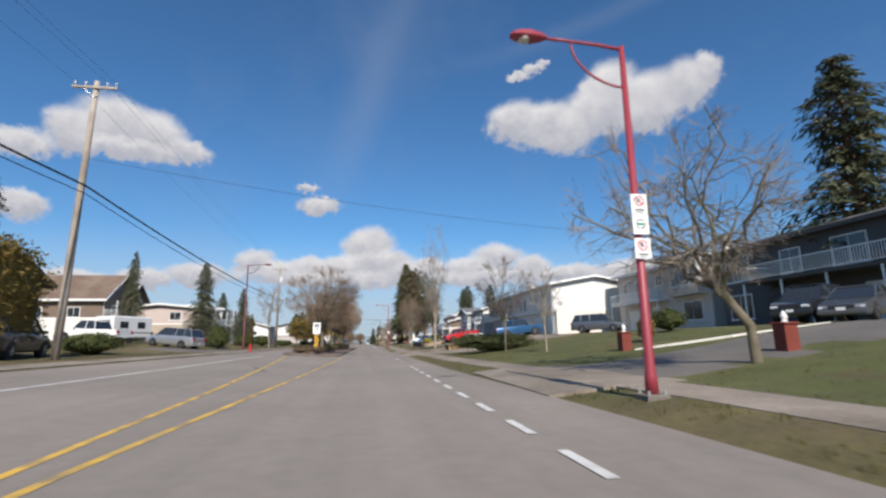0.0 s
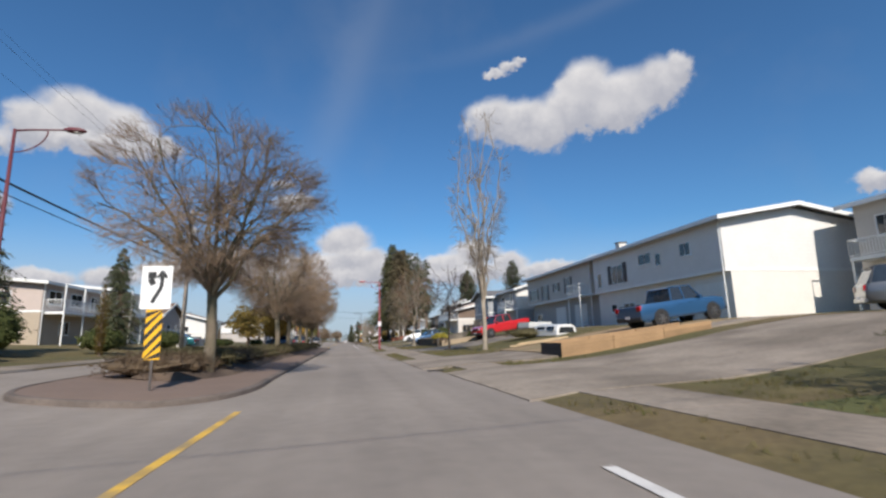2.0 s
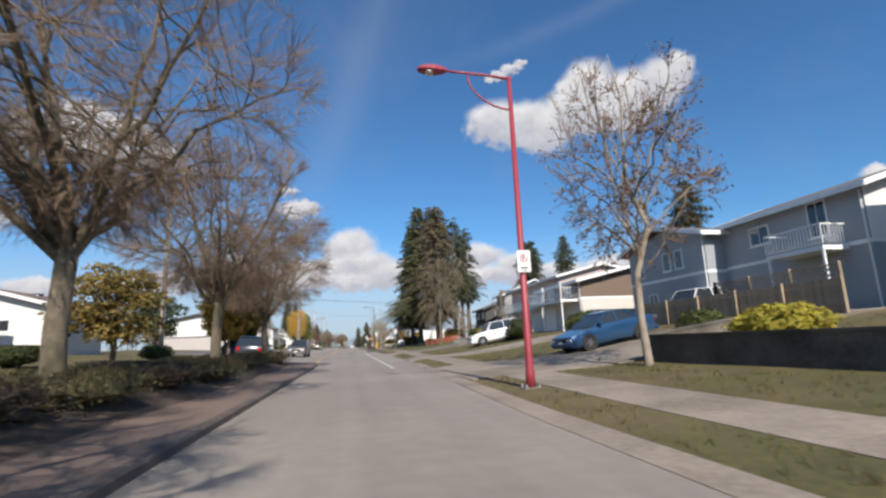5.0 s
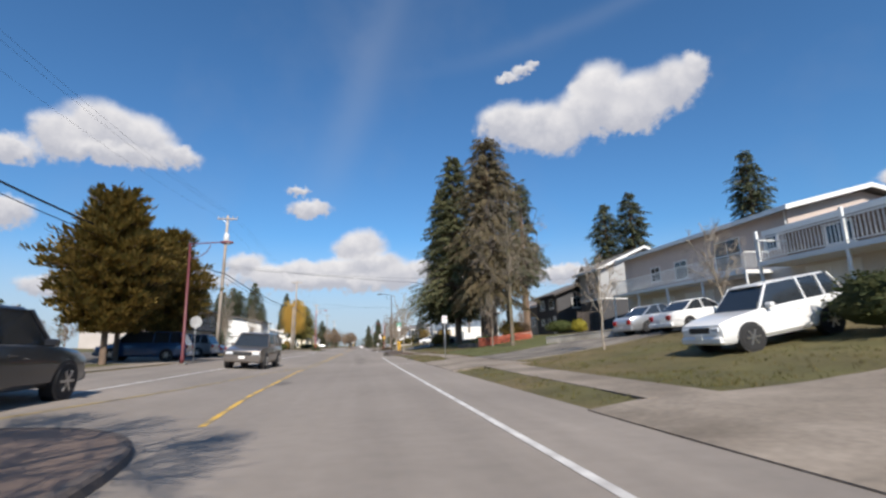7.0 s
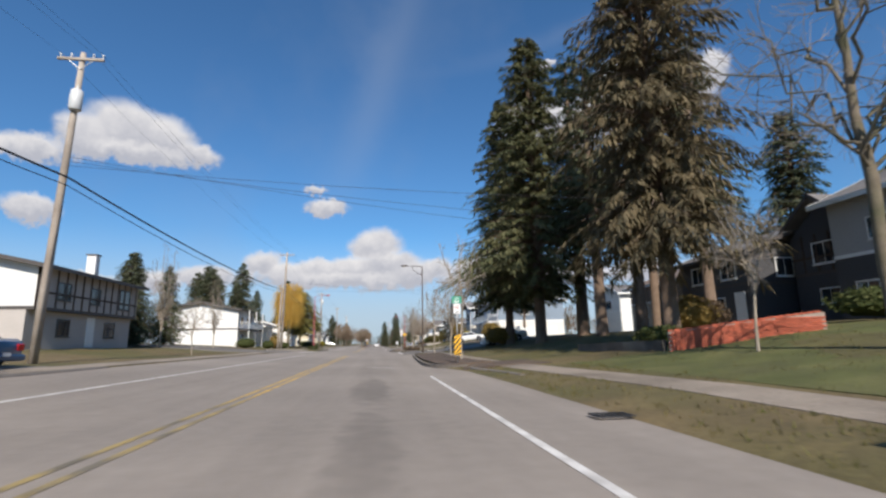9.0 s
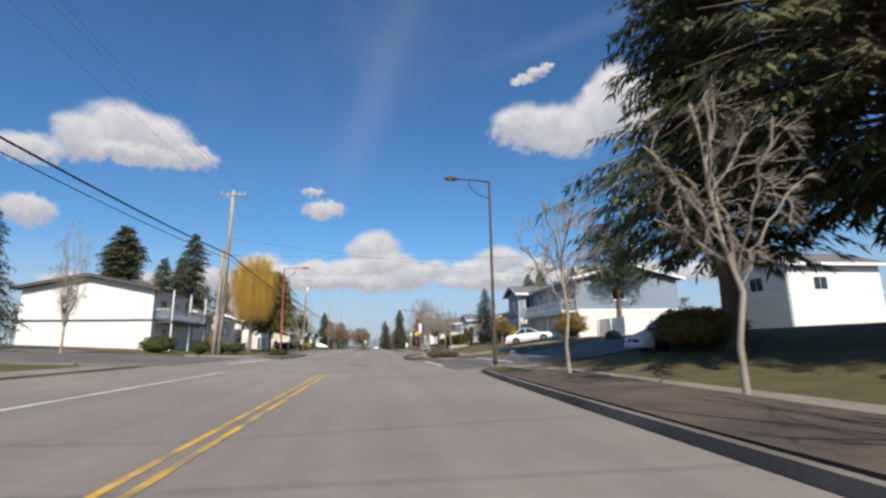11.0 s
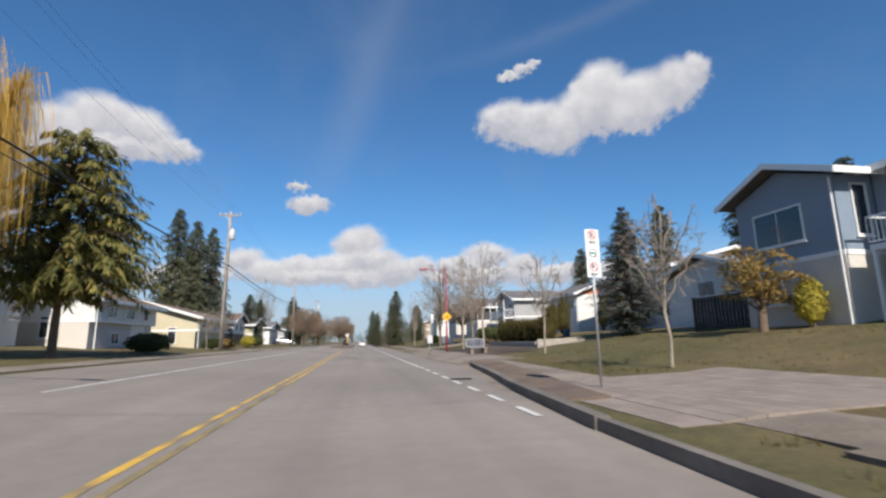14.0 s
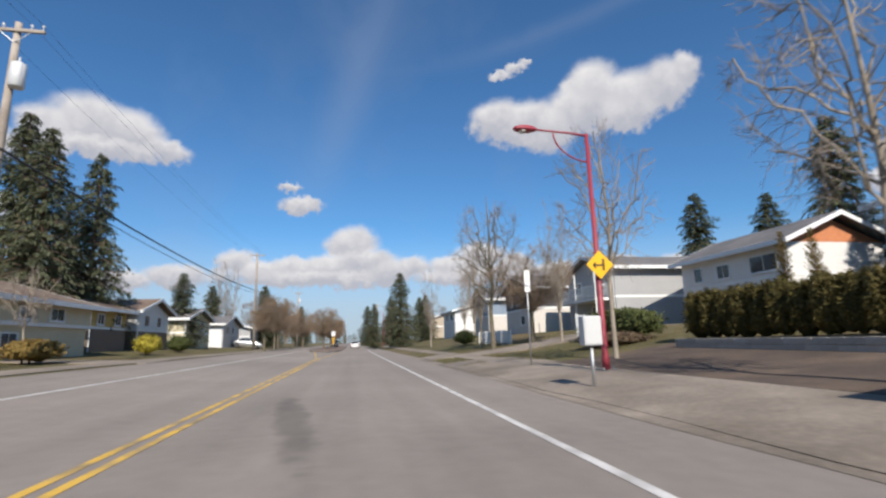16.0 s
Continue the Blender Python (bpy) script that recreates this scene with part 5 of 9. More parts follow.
def bare_tree(at, label, meshes, turn=0.0, scale=1.0, bark=None, twigm=None, name="bare_tree", group=""):
    t = thing(name, at, label, "tree", group, "", turn)
    t.scale = (scale, scale, scale)
    for nm, me in zip(("trunk", "crown", "twig_mass"), meshes):
        q = part(nm, me, None, t)
        if nm == "twig_mass":
            tagged(q, kind="stuff")
    return t


def conifer_geo(seed, H, R, bare=0.1, step=0.42, nb=6, droop=0.35, spray=0.5, width=0.17, shape=0.85, gap=0.0, per=7, hang=0.5):
    rnd = random.Random(seed)
    trunk, needles, boughs = Geo(), Geo(), Geo()
    trunk.tube([(0, 0, -0.2), (0, 0, 0.1), (0, 0, H * 0.5), (0, 0, H * 0.97)], [H * 0.026, H * 0.017, H * 0.011, 0.02], 9)
    z = H * bare
    while z < H * 0.985:
        u = (z - H * bare) / (H * (1 - bare))
        r = R * (max(0.0, 1 - u) ** shape) * (0.72 + 0.5 * noise.noise((seed * 1.7, z * 0.45, 0.3))) + 0.12
        if u < 0.12:
            r *= 0.55 + 0.45 * u / 0.12
        k = max(4, int(nb * (0.5 + 0.7 * (1 - u))))
        a0 = rnd.uniform(0, 6.28)
        for b in range(k):
            if rnd.random() < gap:
                continue
            a = a0 + 2 * math.pi * b / k + rnd.uniform(-.25, .25)
            L = r * rnd.uniform(0.65, 1.12)
            rise = rnd.uniform(-.1, .15) + 0.35 * u
            ca, sa = math.cos(a), math.sin(a)
            m = max(3, int(per * (0.35 + 0.65 * L / R)))
            zz = z + rnd.uniform(-step, step) * .5
            boughs.tube([(0, 0, zz), (ca * L * .5, sa * L * .5, zz + rise * L * .4), (ca * L * .9, sa * L * .9, zz + rise * L * .5 - droop * L * .35)], [0.03 + .012 * L, 0.02, 0.008], 3, False)
            for j in range(m):
                w = (j + rnd.random()) / m
                w = 0.22 + 0.78 * w
                px, py = ca * L * w, sa * L * w
                pz = zz + rise * L * w - droop * L * w * w * .8
                for s_ in (-1, 1):
                    ang = a + s_ * rnd.uniform(0.2, 1.15)
                    ln = spray * rnd.uniform(0.55, 1.15) * (1.1 - 0.35 * w) * (0.6 + .4 * min(1, L))
                    dz = -hang * rnd.uniform(0.3, 1.3) * ln
                    e = Vector((math.cos(ang) * ln, math.sin(ang) * ln, dz))
                    q = Vector((-math.sin(ang), math.cos(ang), rnd.uniform(-.6, .6))).normalized() * width * rnd.uniform(.6, 1.3) * .5
                    p = Vector((px, py, pz + rnd.uniform(-.1, .1)))
                    n = len(needles.v)
                    mid = p + e * .45
                    needles.v += [tuple(p), tuple(mid + q), tuple(p + e), tuple(mid - q)]
                    needles.f.append((n, n + 1, n + 2, n + 3))
        z += step * rnd.uniform(0.75, 1.2)
    return trunk, needles, boughs


def conifer_meshes(seed, needle, **kw):
    a, b, c = conifer_geo(seed, **kw)
    return a.mesh("trunk", M_FIRBARK, True), b.mesh("crown", needle), c.mesh("boughs", M_FIRBARK)


def conifer(at, label, meshes, turn=0.0, scale=(1, 1, 1), name="conifer", group=""):
    t = thing(name, at, label, "tree", group, "", turn)
    t.scale = scale
    part("trunk", meshes[0], None, t)
    part("crown", meshes[1], None, t)
    tagged(part("bough_mass", meshes[2], None, t), kind="stuff")
    return t


def leaf_cloud(seed, rx, ry, rz, n, size, boxy=2.0, lumps=0.22, flat=False, core=True):
    """Leaves over a lumpy body. boxy: 2 is an ellipsoid, more is squarer."""
    rnd = random.Random(seed)
    g = Geo()

    def surf(d, k):
        p = (abs(d.x) ** boxy + abs(d.y) ** boxy + abs(d.z) ** boxy) ** (-1.0 / boxy)
        l = 1 + lumps * noise.noise((d.x * 2.2 + seed, d.y * 2.2, d.z * 2.2)) + lumps * .6 * noise.noise((d.x * 6 + seed, d.y * 6, d.z * 6))
        return Vector((d.x * rx, d.y * ry, d.z * rz)) * p * l * k

    for _ in range(n):
        d = Vector((rnd.gauss(0, 1), rnd.gauss(0, 1), rnd.gauss(0, 1))).normalized()
        if d.z < -0.55:
            d.z = -d.z
        p = surf(d, rnd.uniform(0.74, 1.04))
        p.z += rz
        if p.z < 0.02:
            p.z = rnd.uniform(0.02, 0.25) * rz
        a = Vector((rnd.gauss(0, 1), rnd.gauss(0, 1), rnd.gauss(0, .7))).normalized()
        b = (a.cross(d) if a.cross(d).length > 1e-3 else a.orthogonal()).normalized()
        s = size * rnd.uniform(0.6, 1.4)
        n0 = len(g.v)
        g.v += [tuple(p - a * s), tuple(p + b * s * .42), tuple(p + a * s), tuple(p - b * s * .42)]
        g.f.append((n0, n0 + 1, n0 + 2, n0 + 3))
    if core:
        seg, rings = 14, 9
        n0 = len(g.v)
        for i in range(rings + 1):
            t = math.pi * i / rings
            for s in range(seg):
                a = 2 * math.pi * s / seg
                d = Vector((math.sin(t) * math.cos(a), math.sin(t) * math.sin(a), math.cos(t)))
                p = surf(d, 0.8)
                g.v.append((p.x, p.y, max(0.0, p.z + rz)))
        for i in range(rings):
            for s in range(seg):
                a, b = n0 + i * seg + s, n0 + i * seg + (s + 1) % seg
                g.f.append((a, a + seg, b + seg, b))
    return g


def shrub(name, at, label, seed, rx, ry, rz, n, size, material, boxy=2.0, turn=0.0, category="shrub", lumps=0.22):
    t = thing(name, (at[0], at[1], min(at[2], gz(at[0]) + .04) if abs(at[0]) > 7 else at[2]), label, category, "", "", turn)
    g = leaf_cloud(seed, rx, ry, rz, n, size, boxy, lumps)
    part("foliage", g, material, t)
    g = Geo()
    for k in range(3):
        a = k * 2.1 + seed
        g.tube([(0.05 * math.cos(a), 0.05 * math.sin(a), -0.2), (rx * .3 * math.cos(a), ry * .3 * math.sin(a), rz * .9)], [0.04, 0.015], 5)
    part("stems", g, M_BARK, t)
    return t

# ---- houses ----


def window_part(parent, F, u, z, w, h, axis="v", frame=None, mull=1, off=0.0, glass=None, sill=True):
    """A window on a wall: frame proud of the wall, pane set back, a mullion. F maps (v, u, z) to local metres."""
    fr = frame or M_FRAME
    t = 0.07

    def bx(a0, a1, b0, b1, z0, z1):
        g = Geo()
        if axis == "v":
            p, q = F(off - a1, b0, z0), F(off - a0, b1, z1)
        else:
            p, q = F(b0, off - a1, z0), F(b1, off - a0, z1)
        g.box(p[0], q[0], p[1], q[1], p[2], q[2])
        return g

    g = Geo()
    for q in (bx(0, .05, u - w / 2, u + w / 2, z, z + t), bx(0, .05, u - w / 2, u + w / 2, z + h - t, z + h), bx(0, .05, u - w / 2, u - w / 2 + t, z + t, z + h - t), bx(0, .05, u + w / 2 - t, u + w / 2, z + t, z + h - t)):
        n = len(g.v)
        g.v += q.v
        g.f += [tuple(i + n for i in f) for f in q.f]
    win = part("window", g, fr, parent)
    for k in range(mull + 1):
        a = u - w / 2 + t + k * (w - 2 * t) / (mull + 1)
        b = a + (w - 2 * t) / (mull + 1)
        part("pane", bx(0.0, .018, a + .015, b - .015, z + t, z + h - t), glass or M_GLASS, win)
        if k:
            part("mullion", bx(0, .04, a - .015, a + .015, z + t, z + h - t), fr, win)
    if sill:
        part("sill", bx(0, .09, u - w / 2 - .05, u + w / 2 + .05, z - .06, z), fr, win)
    return win


def house(side, xf, depth, y0, y1, zb, z1, z2, label, upper, lower, roof=None, fascia=None, rise=1.5, ridge="y", windows=(), side_windows=(), garages=(), balcony=None, chimney=None, over=0.6, doors=(), jut=0.0, frame=None, timber=False, gable_mat=None, shutters=False, end_mat=None, name="house"):
    """A house whose front looks at the street. side 1: on the right of the street, -1: on the left.
    zb, z1, z2: heights of the foot, the upper floor and the eaves. Windows: (y, z, w, h)."""
    zb = min(zb, gz(xf) + .05)
    roof, fascia = roof or M_ROOFG, fascia or M_FASCIA
    ob = thing(name, (xf, (y0 + y1) / 2, zb), label, "house", "houses along the street")
    yc = (y0 + y1) / 2
    hw = (y1 - y0) / 2

    def F(v, u, z):
        return (side * v, u, z)

    def bx(v0, v1, u0, u1, a, b, bev=0.0):
        g = Geo()
        p, q = F(v0, u0, a), F(v1, u1, b)
        g.box(p[0], q[0], p[1], q[1], a, b, bev)
        return g

    Z1, Z2 = z1 - zb, z2 - zb
    part("lower_wall", bx(0, depth, -hw, hw, -1.2, Z1), lower, ob)
    part("upper_wall", bx(-jut, depth, -hw, hw, Z1, Z2), upper, ob)
    part("band", bx(-jut - 0.02, depth + .02, -hw - .02, hw + .02, Z1 - .09, Z1 + .09), fascia, ob)
    # end_mat: lighter sheet over the near end, sunlight put into its colour
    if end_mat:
        part("end_wall", bx(-jut, depth, -hw - .03, -hw, Z1 + .1, Z2), end_mat, ob, "end wall sheet in white for full sun")
    # roof
    g, gables = Geo(), []
    th = 0.14
    if ridge == "y":
        a, b = -jut - over, depth + over
        m = (a + b) / 2
        for (va, vb, za, zb_) in ((a, m, Z2 - .05, Z2 + rise), (m, b, Z2 + rise, Z2 - .05)):
            pts = []
            for zz in (0, th):
                for v, u, z in ((va, -hw - over, za), (vb, -hw - over, zb_), (vb, hw + over, zb_), (va, hw + over, za)):
                    pts.append(F(v, u, z + zz))
            g.hexa(pts)
        for u in (-hw, hw):
            gw = Geo()
            gables.append(gw)
            n = 0
            for du in (0, 0.1 if u < 0 else -0.1):
                gw.v += [F(-jut, u + du, Z2), F(depth, u + du, Z2), F((depth - jut) / 2, u + du, Z2 + rise * (depth + jut) / (depth + jut + 2 * over) * 0.98)]
            gw.f += [(n, n + 1, n + 2), (n + 5, n + 4, n + 3), (n, n + 2, n + 5, n + 3), (n + 1, n + 4, n + 5, n + 2)]
        edges = [((a, -hw - over, Z2 - .05), (m, -hw - over, Z2 + rise)), ((m, -hw - over, Z2 + rise), (b, -hw - over, Z2 - .05)), ((a, hw + over, Z2 - .05), (m, hw + over, Z2 + rise)), ((m, hw + over, Z2 + rise), (b, hw + over, Z2 - .05)), ((a, -hw - over, Z2 - .05), (a, hw + over, Z2 - .05))]
    else:
        for (ua, ub, za, zb_) in ((-hw - over, 0, Z2 - .05, Z2 + rise), (0, hw + over, Z2 + rise, Z2 - .05)):
            pts = []
            for zz in (0, th):
                for v, u, z in ((-jut - over, ua, za), (depth + over, ua, za), (depth + over, ub, zb_), (-jut - over, ub, zb_)):
                    pts.append(F(v, u, z + zz))
            g.hexa(pts)
        for v in (-jut, depth):
            gw = Geo()
            gables.append(gw)
            n = 0
            for dv in (0, 0.1 if v <= 0 else -0.1):
                gw.v += [F(v + dv, -hw, Z2), F(v + dv, hw, Z2), F(v + dv, 0, Z2 + rise * hw / (hw + over) * 0.98)]
            gw.f += [(n, n + 1, n + 2), (n + 5, n + 4, n + 3), (n, n + 2, n + 5, n + 3), (n + 1, n + 4, n + 5, n + 2)]
        v0 = -jut - over
        edges = [((v0, -hw - over, Z2 - .05), (v0, 0, Z2 + rise)), ((v0, 0, Z2 + rise), (v0, hw + over, Z2 - .05)), ((v0, -hw - over, Z2 - .05), (depth + over, -hw - over, Z2 - .05))]
    rf = part("roof", g, roof, ob)
    for gw in gables:
        part("gable", gw, gable_mat or upper, ob)
    for p, q in edges:
        g = Geo()
        P, Q = Vector(F(*p)), Vector(F(*q))
        d = (Q - P).normalized()
        s_ = d.cross(Vector((0, 0, 1))).normalized() * 0.025
        up = Vector((0, 0, 1))
        g.hexa([tuple(P - s_ - up * .1), tuple(Q - s_ - up * .1), tuple(Q + s_ - up * .1), tuple(P + s_ - up * .1), tuple(P - s_ + up * .15), tuple(Q - s_ + up * .15), tuple(Q + s_ + up * .15), tuple(P + s_ + up * .15)])
        part("fascia", g, fascia, rf)
    for y, z, w, h in windows:
        up = z >= z1 - 0.3
        window_part(ob, F, y - yc, z - zb, w, h, "v", frame, 1 if w > 0.9 else 0, off=-jut if up else 0.0)
        if shutters and up:
            for k in (-1, 1):
                part("shutter", bx(-jut - .05, -jut, y - yc + k * (w / 2 + .18) - .15, y - yc + k * (w / 2 + .18) + .15, z - zb, z - zb + h), M_DFASCIA, ob)
    for v, z, w, h in side_windows:
        window_part(ob, F, v, z - zb, w, h, "u", frame, 1 if w > 0.9 else 0, off=-hw)
    for y, w in garages:
        u, hh = y - yc, 2.15
        dr = part("garage_door", bx(-.05, 0, u - w / 2, u + w / 2, 0.02, hh), M_FRAME, ob, "pale panelled garage door")
        for k in range(4):
            for j in range(4):
                uu, zz = u - w / 2 + (j + .5) * w / 4, .02 + (k + .5) * hh / 4
                part("panel", bx(-.065, -.05, uu - w / 9.5, uu + w / 9.5, zz - .2, zz + .2), M_FRAME, dr)
    for y, w in doors:
        u = y - yc
        d = part("door", bx(-.05, 0, u - w / 2, u + w / 2, 0.02, 2.05), M_FRAME, ob, "pale front door")
        part("door_knob", bx(-.1, -.05, u + w / 2 - .12, u + w / 2 - .06, 1.0, 1.06), M_STEEL, d)
    if balcony:
        b0, b1, dp, solid = balcony
        u0, u1 = b0 - yc, b1 - yc
        part("balcony_deck", bx(-dp, -jut, u0, u1, Z1 - .22, Z1 - .02), fascia, ob)
        rail = Geo()
        for q in (bx(-dp, -dp + .06, u0, u1, Z1 + .92, Z1 + .98), bx(-dp, -dp + .05, u0, u1, Z1 + .06, Z1 + .1), bx(-dp, -jut, u0, u0 + .06, Z1 + .92, Z1 + .98), bx(-dp, -jut, u1 - .06, u1, Z1 + .92, Z1 + .98)):
            n = len(rail.v)
            rail.v += q.v
            rail.f += [tuple(i + n for i in f) for f in q.f]
        rl = part("railing", rail, M_FRAME, ob)
        nb = int((u1 - u0) / 0.16)
        bal = bx(-dp + .01, -dp + .035, -.012, .012, Z1 + .1, Z1 + .92).mesh("baluster", M_FRAME)
        for k in range(nb + 1):
            o = part("baluster", bal, None, rl)
            o.location.y = u0 + (u1 - u0) * k / nb
        balx = bx(-.012, .012, u0 + .01, u0 + .035, Z1 + .1, Z1 + .92).mesh("baluster", M_FRAME)
        for k in range(int((dp - jut) / .16)):
            o = part("baluster", balx, None, rl)
            o.location.x = side * (-dp + .1 + k * .16)
        np_ = max(2, int((u1 - u0) / 3.0) + 1)
        for k in range(np_):
            u = u0 + .08 + (u1 - u0 - .16) * k / (np_ - 1)
            part("balcony_post", bx(-dp + .02, -dp + .12, u - .05, u + .05, -1.0, Z2 - .05 if solid else Z1 - .2), M_FRAME, ob)
    if chimney:
        cy, cv, ch = chimney
        u = cy - yc
        c = part("chimney", bx(cv - .35, cv + .35, u - .3, u + .3, Z2 - .3, ch - zb), gable_mat or lower, ob)
        part("chimney_cap", bx(cv - .42, cv + .42, u - .37, u + .37, ch - zb, ch - zb + .1), M_ROOFG, c)
    if timber:
        for k in range(int((y1 - y0) / 0.9) + 1):
            u = -hw + k * 0.9
            part("timber", bx(-jut - .04, -jut, u - .06, u + .06, Z1 + .08, Z2), M_TIMBER, ob)
        for zz in (Z1 + .95,):
            part("timber", bx(-jut - .045, -jut, -hw, hw, zz - .06, zz + .06), M_TIMBER, ob)
    # downpipe
    g = Geo()
    p = F(-jut - .08, -hw + .08, 0)
    g.tube([(p[0], p[1], -.6), (p[0], p[1], Z2 - .1)], 0.04, 6)
    part("downpipe", g, fascia, ob)
    return ob


# right side, near to far
house(1, 27.8, 10, 6.0, 34.0, 1.9, 4.85, 7.5, "charcoal two-storey house with a long white balcony", W_DARK, W_DARK, M_ROOFG, M_DFASCIA, 1.5, "y",
      [(32.2, 5.15, 2.4, 1.9), (27.5, 5.2, 1.6, 1.6), (23.5, 5.2, 2.2, 1.7), (18.5, 5.2, 2.0, 1.6), (32.2, 2.4, 2.2, 1.8)], [], [(17.5, 2.8), (21.5, 2.8)], (8.0, 29.6, 2.0, False), None, doors=[(26.0, .95)])
hb = house(1, 29.2, 10, 37.0, 52.4, 1.9, 4.9, 8.0, "pale grey two-storey house with a projecting bay, its end whitened for sun", W_PALEG, W_GREYST, M_ROOFG, M_FASCIA, 1.1, "y",
      [(39.6, 2.7, 2.6, 1.7), (44.4, 6.3, 1.2, 1.0), (47.8, 5.2, 1.6, 2.0), (50.8, 6.0, 1.0, 1.2), (45.5, 2.6, 1.0, 1.8)], [], [(49, 2.6)], (43.0, 52.0, 1.3, False), (40.2, 4.5, 10.6))
g = Geo()
g.box(-1.2, 0, -7.6, -2.9, 2.95, 6.5)
part("bay", g, W_PALEG, hb)
# white sheet over the grey bay end, painting in the sun on it
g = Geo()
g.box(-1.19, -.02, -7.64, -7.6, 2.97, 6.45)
part("bay_sunlit_face", g, W_WHITE, hb, "end panel painted white for sunlight")
g = Geo()
g.hexa([(-1.75, -8.2, 6.45), (.3, -8.2, 7.0), (.3, -2.4, 7.0), (-1.75, -2.4, 6.45), (-1.75, -8.2, 6.6), (.3, -8.2, 7.15), (.3, -2.4, 7.15), (-1.75, -2.4, 6.6)])
part("bay_roof", g, M_ROOFG, hb)
window_part(hb, lambda v, u, z: (v, u, z), -5.3, 3.75, 2.7, 2.1, "v", None, 1, off=-1.2)
hc = house(1, 22.3, 10, 54.4, 69.6, 2.1, 4.6, 7.6, "long white two-storey house with a blank sunlit gable", W_WHITE, W_STUCCO, M_ROOFG, M_FASCIA, 0.95, "y",
      [(57.6, 5.9, 1.1, 0.9), (60.4, 5.7, 0.7, 0.9), (62.0, 6.0, 1.6, .85), (65.8, 5.0, 1.7, 1.55), (68.6, 4.9, 0.7, 1.3), (65.0, 2.75, 1.6, 0.7), (67.2, 2.8, 0.9, 0.7), (58.5, 2.9, 1.0, 0.9)], [], [(56.2, 2.6), (60.6, 2.4)], None, (69.0, 2.2, 9.0), jut=0.35)
for k in (-1, 1):
    g = Geo()
    g.box(-.41, -.36, 3.8 + k * 1.12 - .24, 3.8 + k * 1.12 + .24, 5.0 - 1.76, 6.55 - 1.76)
    part("shutter", g, M_DFASCIA, hc)
# darker lower siding paints in the shade below the jutting upper floor
house(1, 23.0, 10, 70.8, 86.6, 2.1, 4.7, 7.7, "pale grey two-storey house with a white corner balcony", W_GREYST, W_GREY, M_ROOFG, M_FASCIA, 0.3, "y",
      [(78.3, 5.6, 0.9, 0.9), (81.3, 4.9, 1.3, 1.7), (84.6, 5.1, 2.0, 1.3), (84.8, 2.7, 1.6, 0.8), (75.5, 5.2, 1.0, 1.6)], [], [(74.5, 2.5), (79.0, 2.4)], (70.9, 73.4, 1.9, False), None, shutters=True, jut=0.7)
# white end and gable over blue-grey walls stand for direct sun there
house(1, 21.9, 7.4, 89.4, 97.6, 2.4, 4.6, 6.95, "blue-grey house with its end wall painted white for sun", W_BLUEG, W_BLUEG, M_ROOFG, M_FASCIA, 1.3, "y",
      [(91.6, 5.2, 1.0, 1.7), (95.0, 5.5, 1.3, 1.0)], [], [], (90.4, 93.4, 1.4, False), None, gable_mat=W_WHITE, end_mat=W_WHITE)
house(1, 20.6, 10, 97.6, 105.5, 2.3, 4.5, 6.7, "blue-grey house wing with a low front gable", W_BLUEG, W_BLUEG, M_ROOFG, M_FASCIA, 1.2, "x",
      [(100.0, 5.0, 0.8, 1.2), (101.2, 5.0, 0.8, 1.2), (104.0, 4.9, 0.6, 1.2), (103, 2.8, 1.0, .9)], [])
house(1, 19.0, 9, 110.5, 119.0, 2.0, 4.2, 5.6, "dark house with white porch columns", W_BROWN, W_GREYST, M_ROOFG, M_FASCIA, 1.1, "y",
      [(113, 4.5, 1.6, .9), (116.5, 4.5, 1.2, .9)], [], [(117, 2.4)], (111.0, 119.0, 1.6, True))
house(1, 22.4, 10, 122.0, 138.3, 2.0, 4.55, 7.5, "pinkish white two-storey house with arched garage doors", W_PINK, W_GREYST, M_ROOFG, M_FASCIA, 1.3, "y",
      [(126.5, 4.9, 2.2, 1.9), (131.0, 5.0, 1.4, 1.3), (134.0, 5.2, 1.2, 1.1), (123.2, 5.6, 0.9, 1.0)], [(3.0, 5.6, 1.2, 1.1)], [(125.5, 2.8), (129.5, 2.8), (133.4, 2.6)], (123.4, 137.6, 1.7, False))
house(1, 23.8, 9.6, 145.4, 150.0, 2.2, 5.0, 7.8, "pale grey house end under a white bargeboard", W_GREY, W_DARK, M_ROOFG, M_FASCIA, 2.3, "y", [(147.5, 5.6, 1.2, 1.1), (148.5, 2.6, 1.2, 1.1)], [(4.0, 5.5, .8, 1.2)])
house(1, 26.0, 9, 150.4, 154.8, 2.1, 4.7, 7.0, "charcoal board house with white windows and a steep gable", W_DARK, W_DARK, M_ROOFG, M_DFASCIA, 2.2, "x", [(152.6, 5.2, 1.6, 1.3), (152.6, 2.9, 1.3, .9)], [(3, 5, 1.2, 1.2)], timber=True)
house(1, 23.2, 9, 155.2, 162.0, 2.1, 4.4, 6.3, "charcoal board house shaded by tall firs", W_DARK, W_DARK, M_ROOFG, M_DFASCIA, 1.8, "y", [(157.0, 4.8, 1.4, 1.2), (160, 4.8, 1.4, 1.2), (160, 2.9, 1.2, .8), (158, 2.9, .9, .8)], [(2.5, 4.8, 1.3, 1.2)], doors=[(156.2, .9)])
house(1, 27.0, 10, 166.0, 176.5, 2.4, 4.6, 6.2, "low brown shake-roofed house behind the firs", W_BROWN, W_TAN, M_ROOFB, M_FASCIA, 1.9, "y", [(170, 3.2, 1.5, 1.1), (174, 3.2, 1.5, 1.1)])
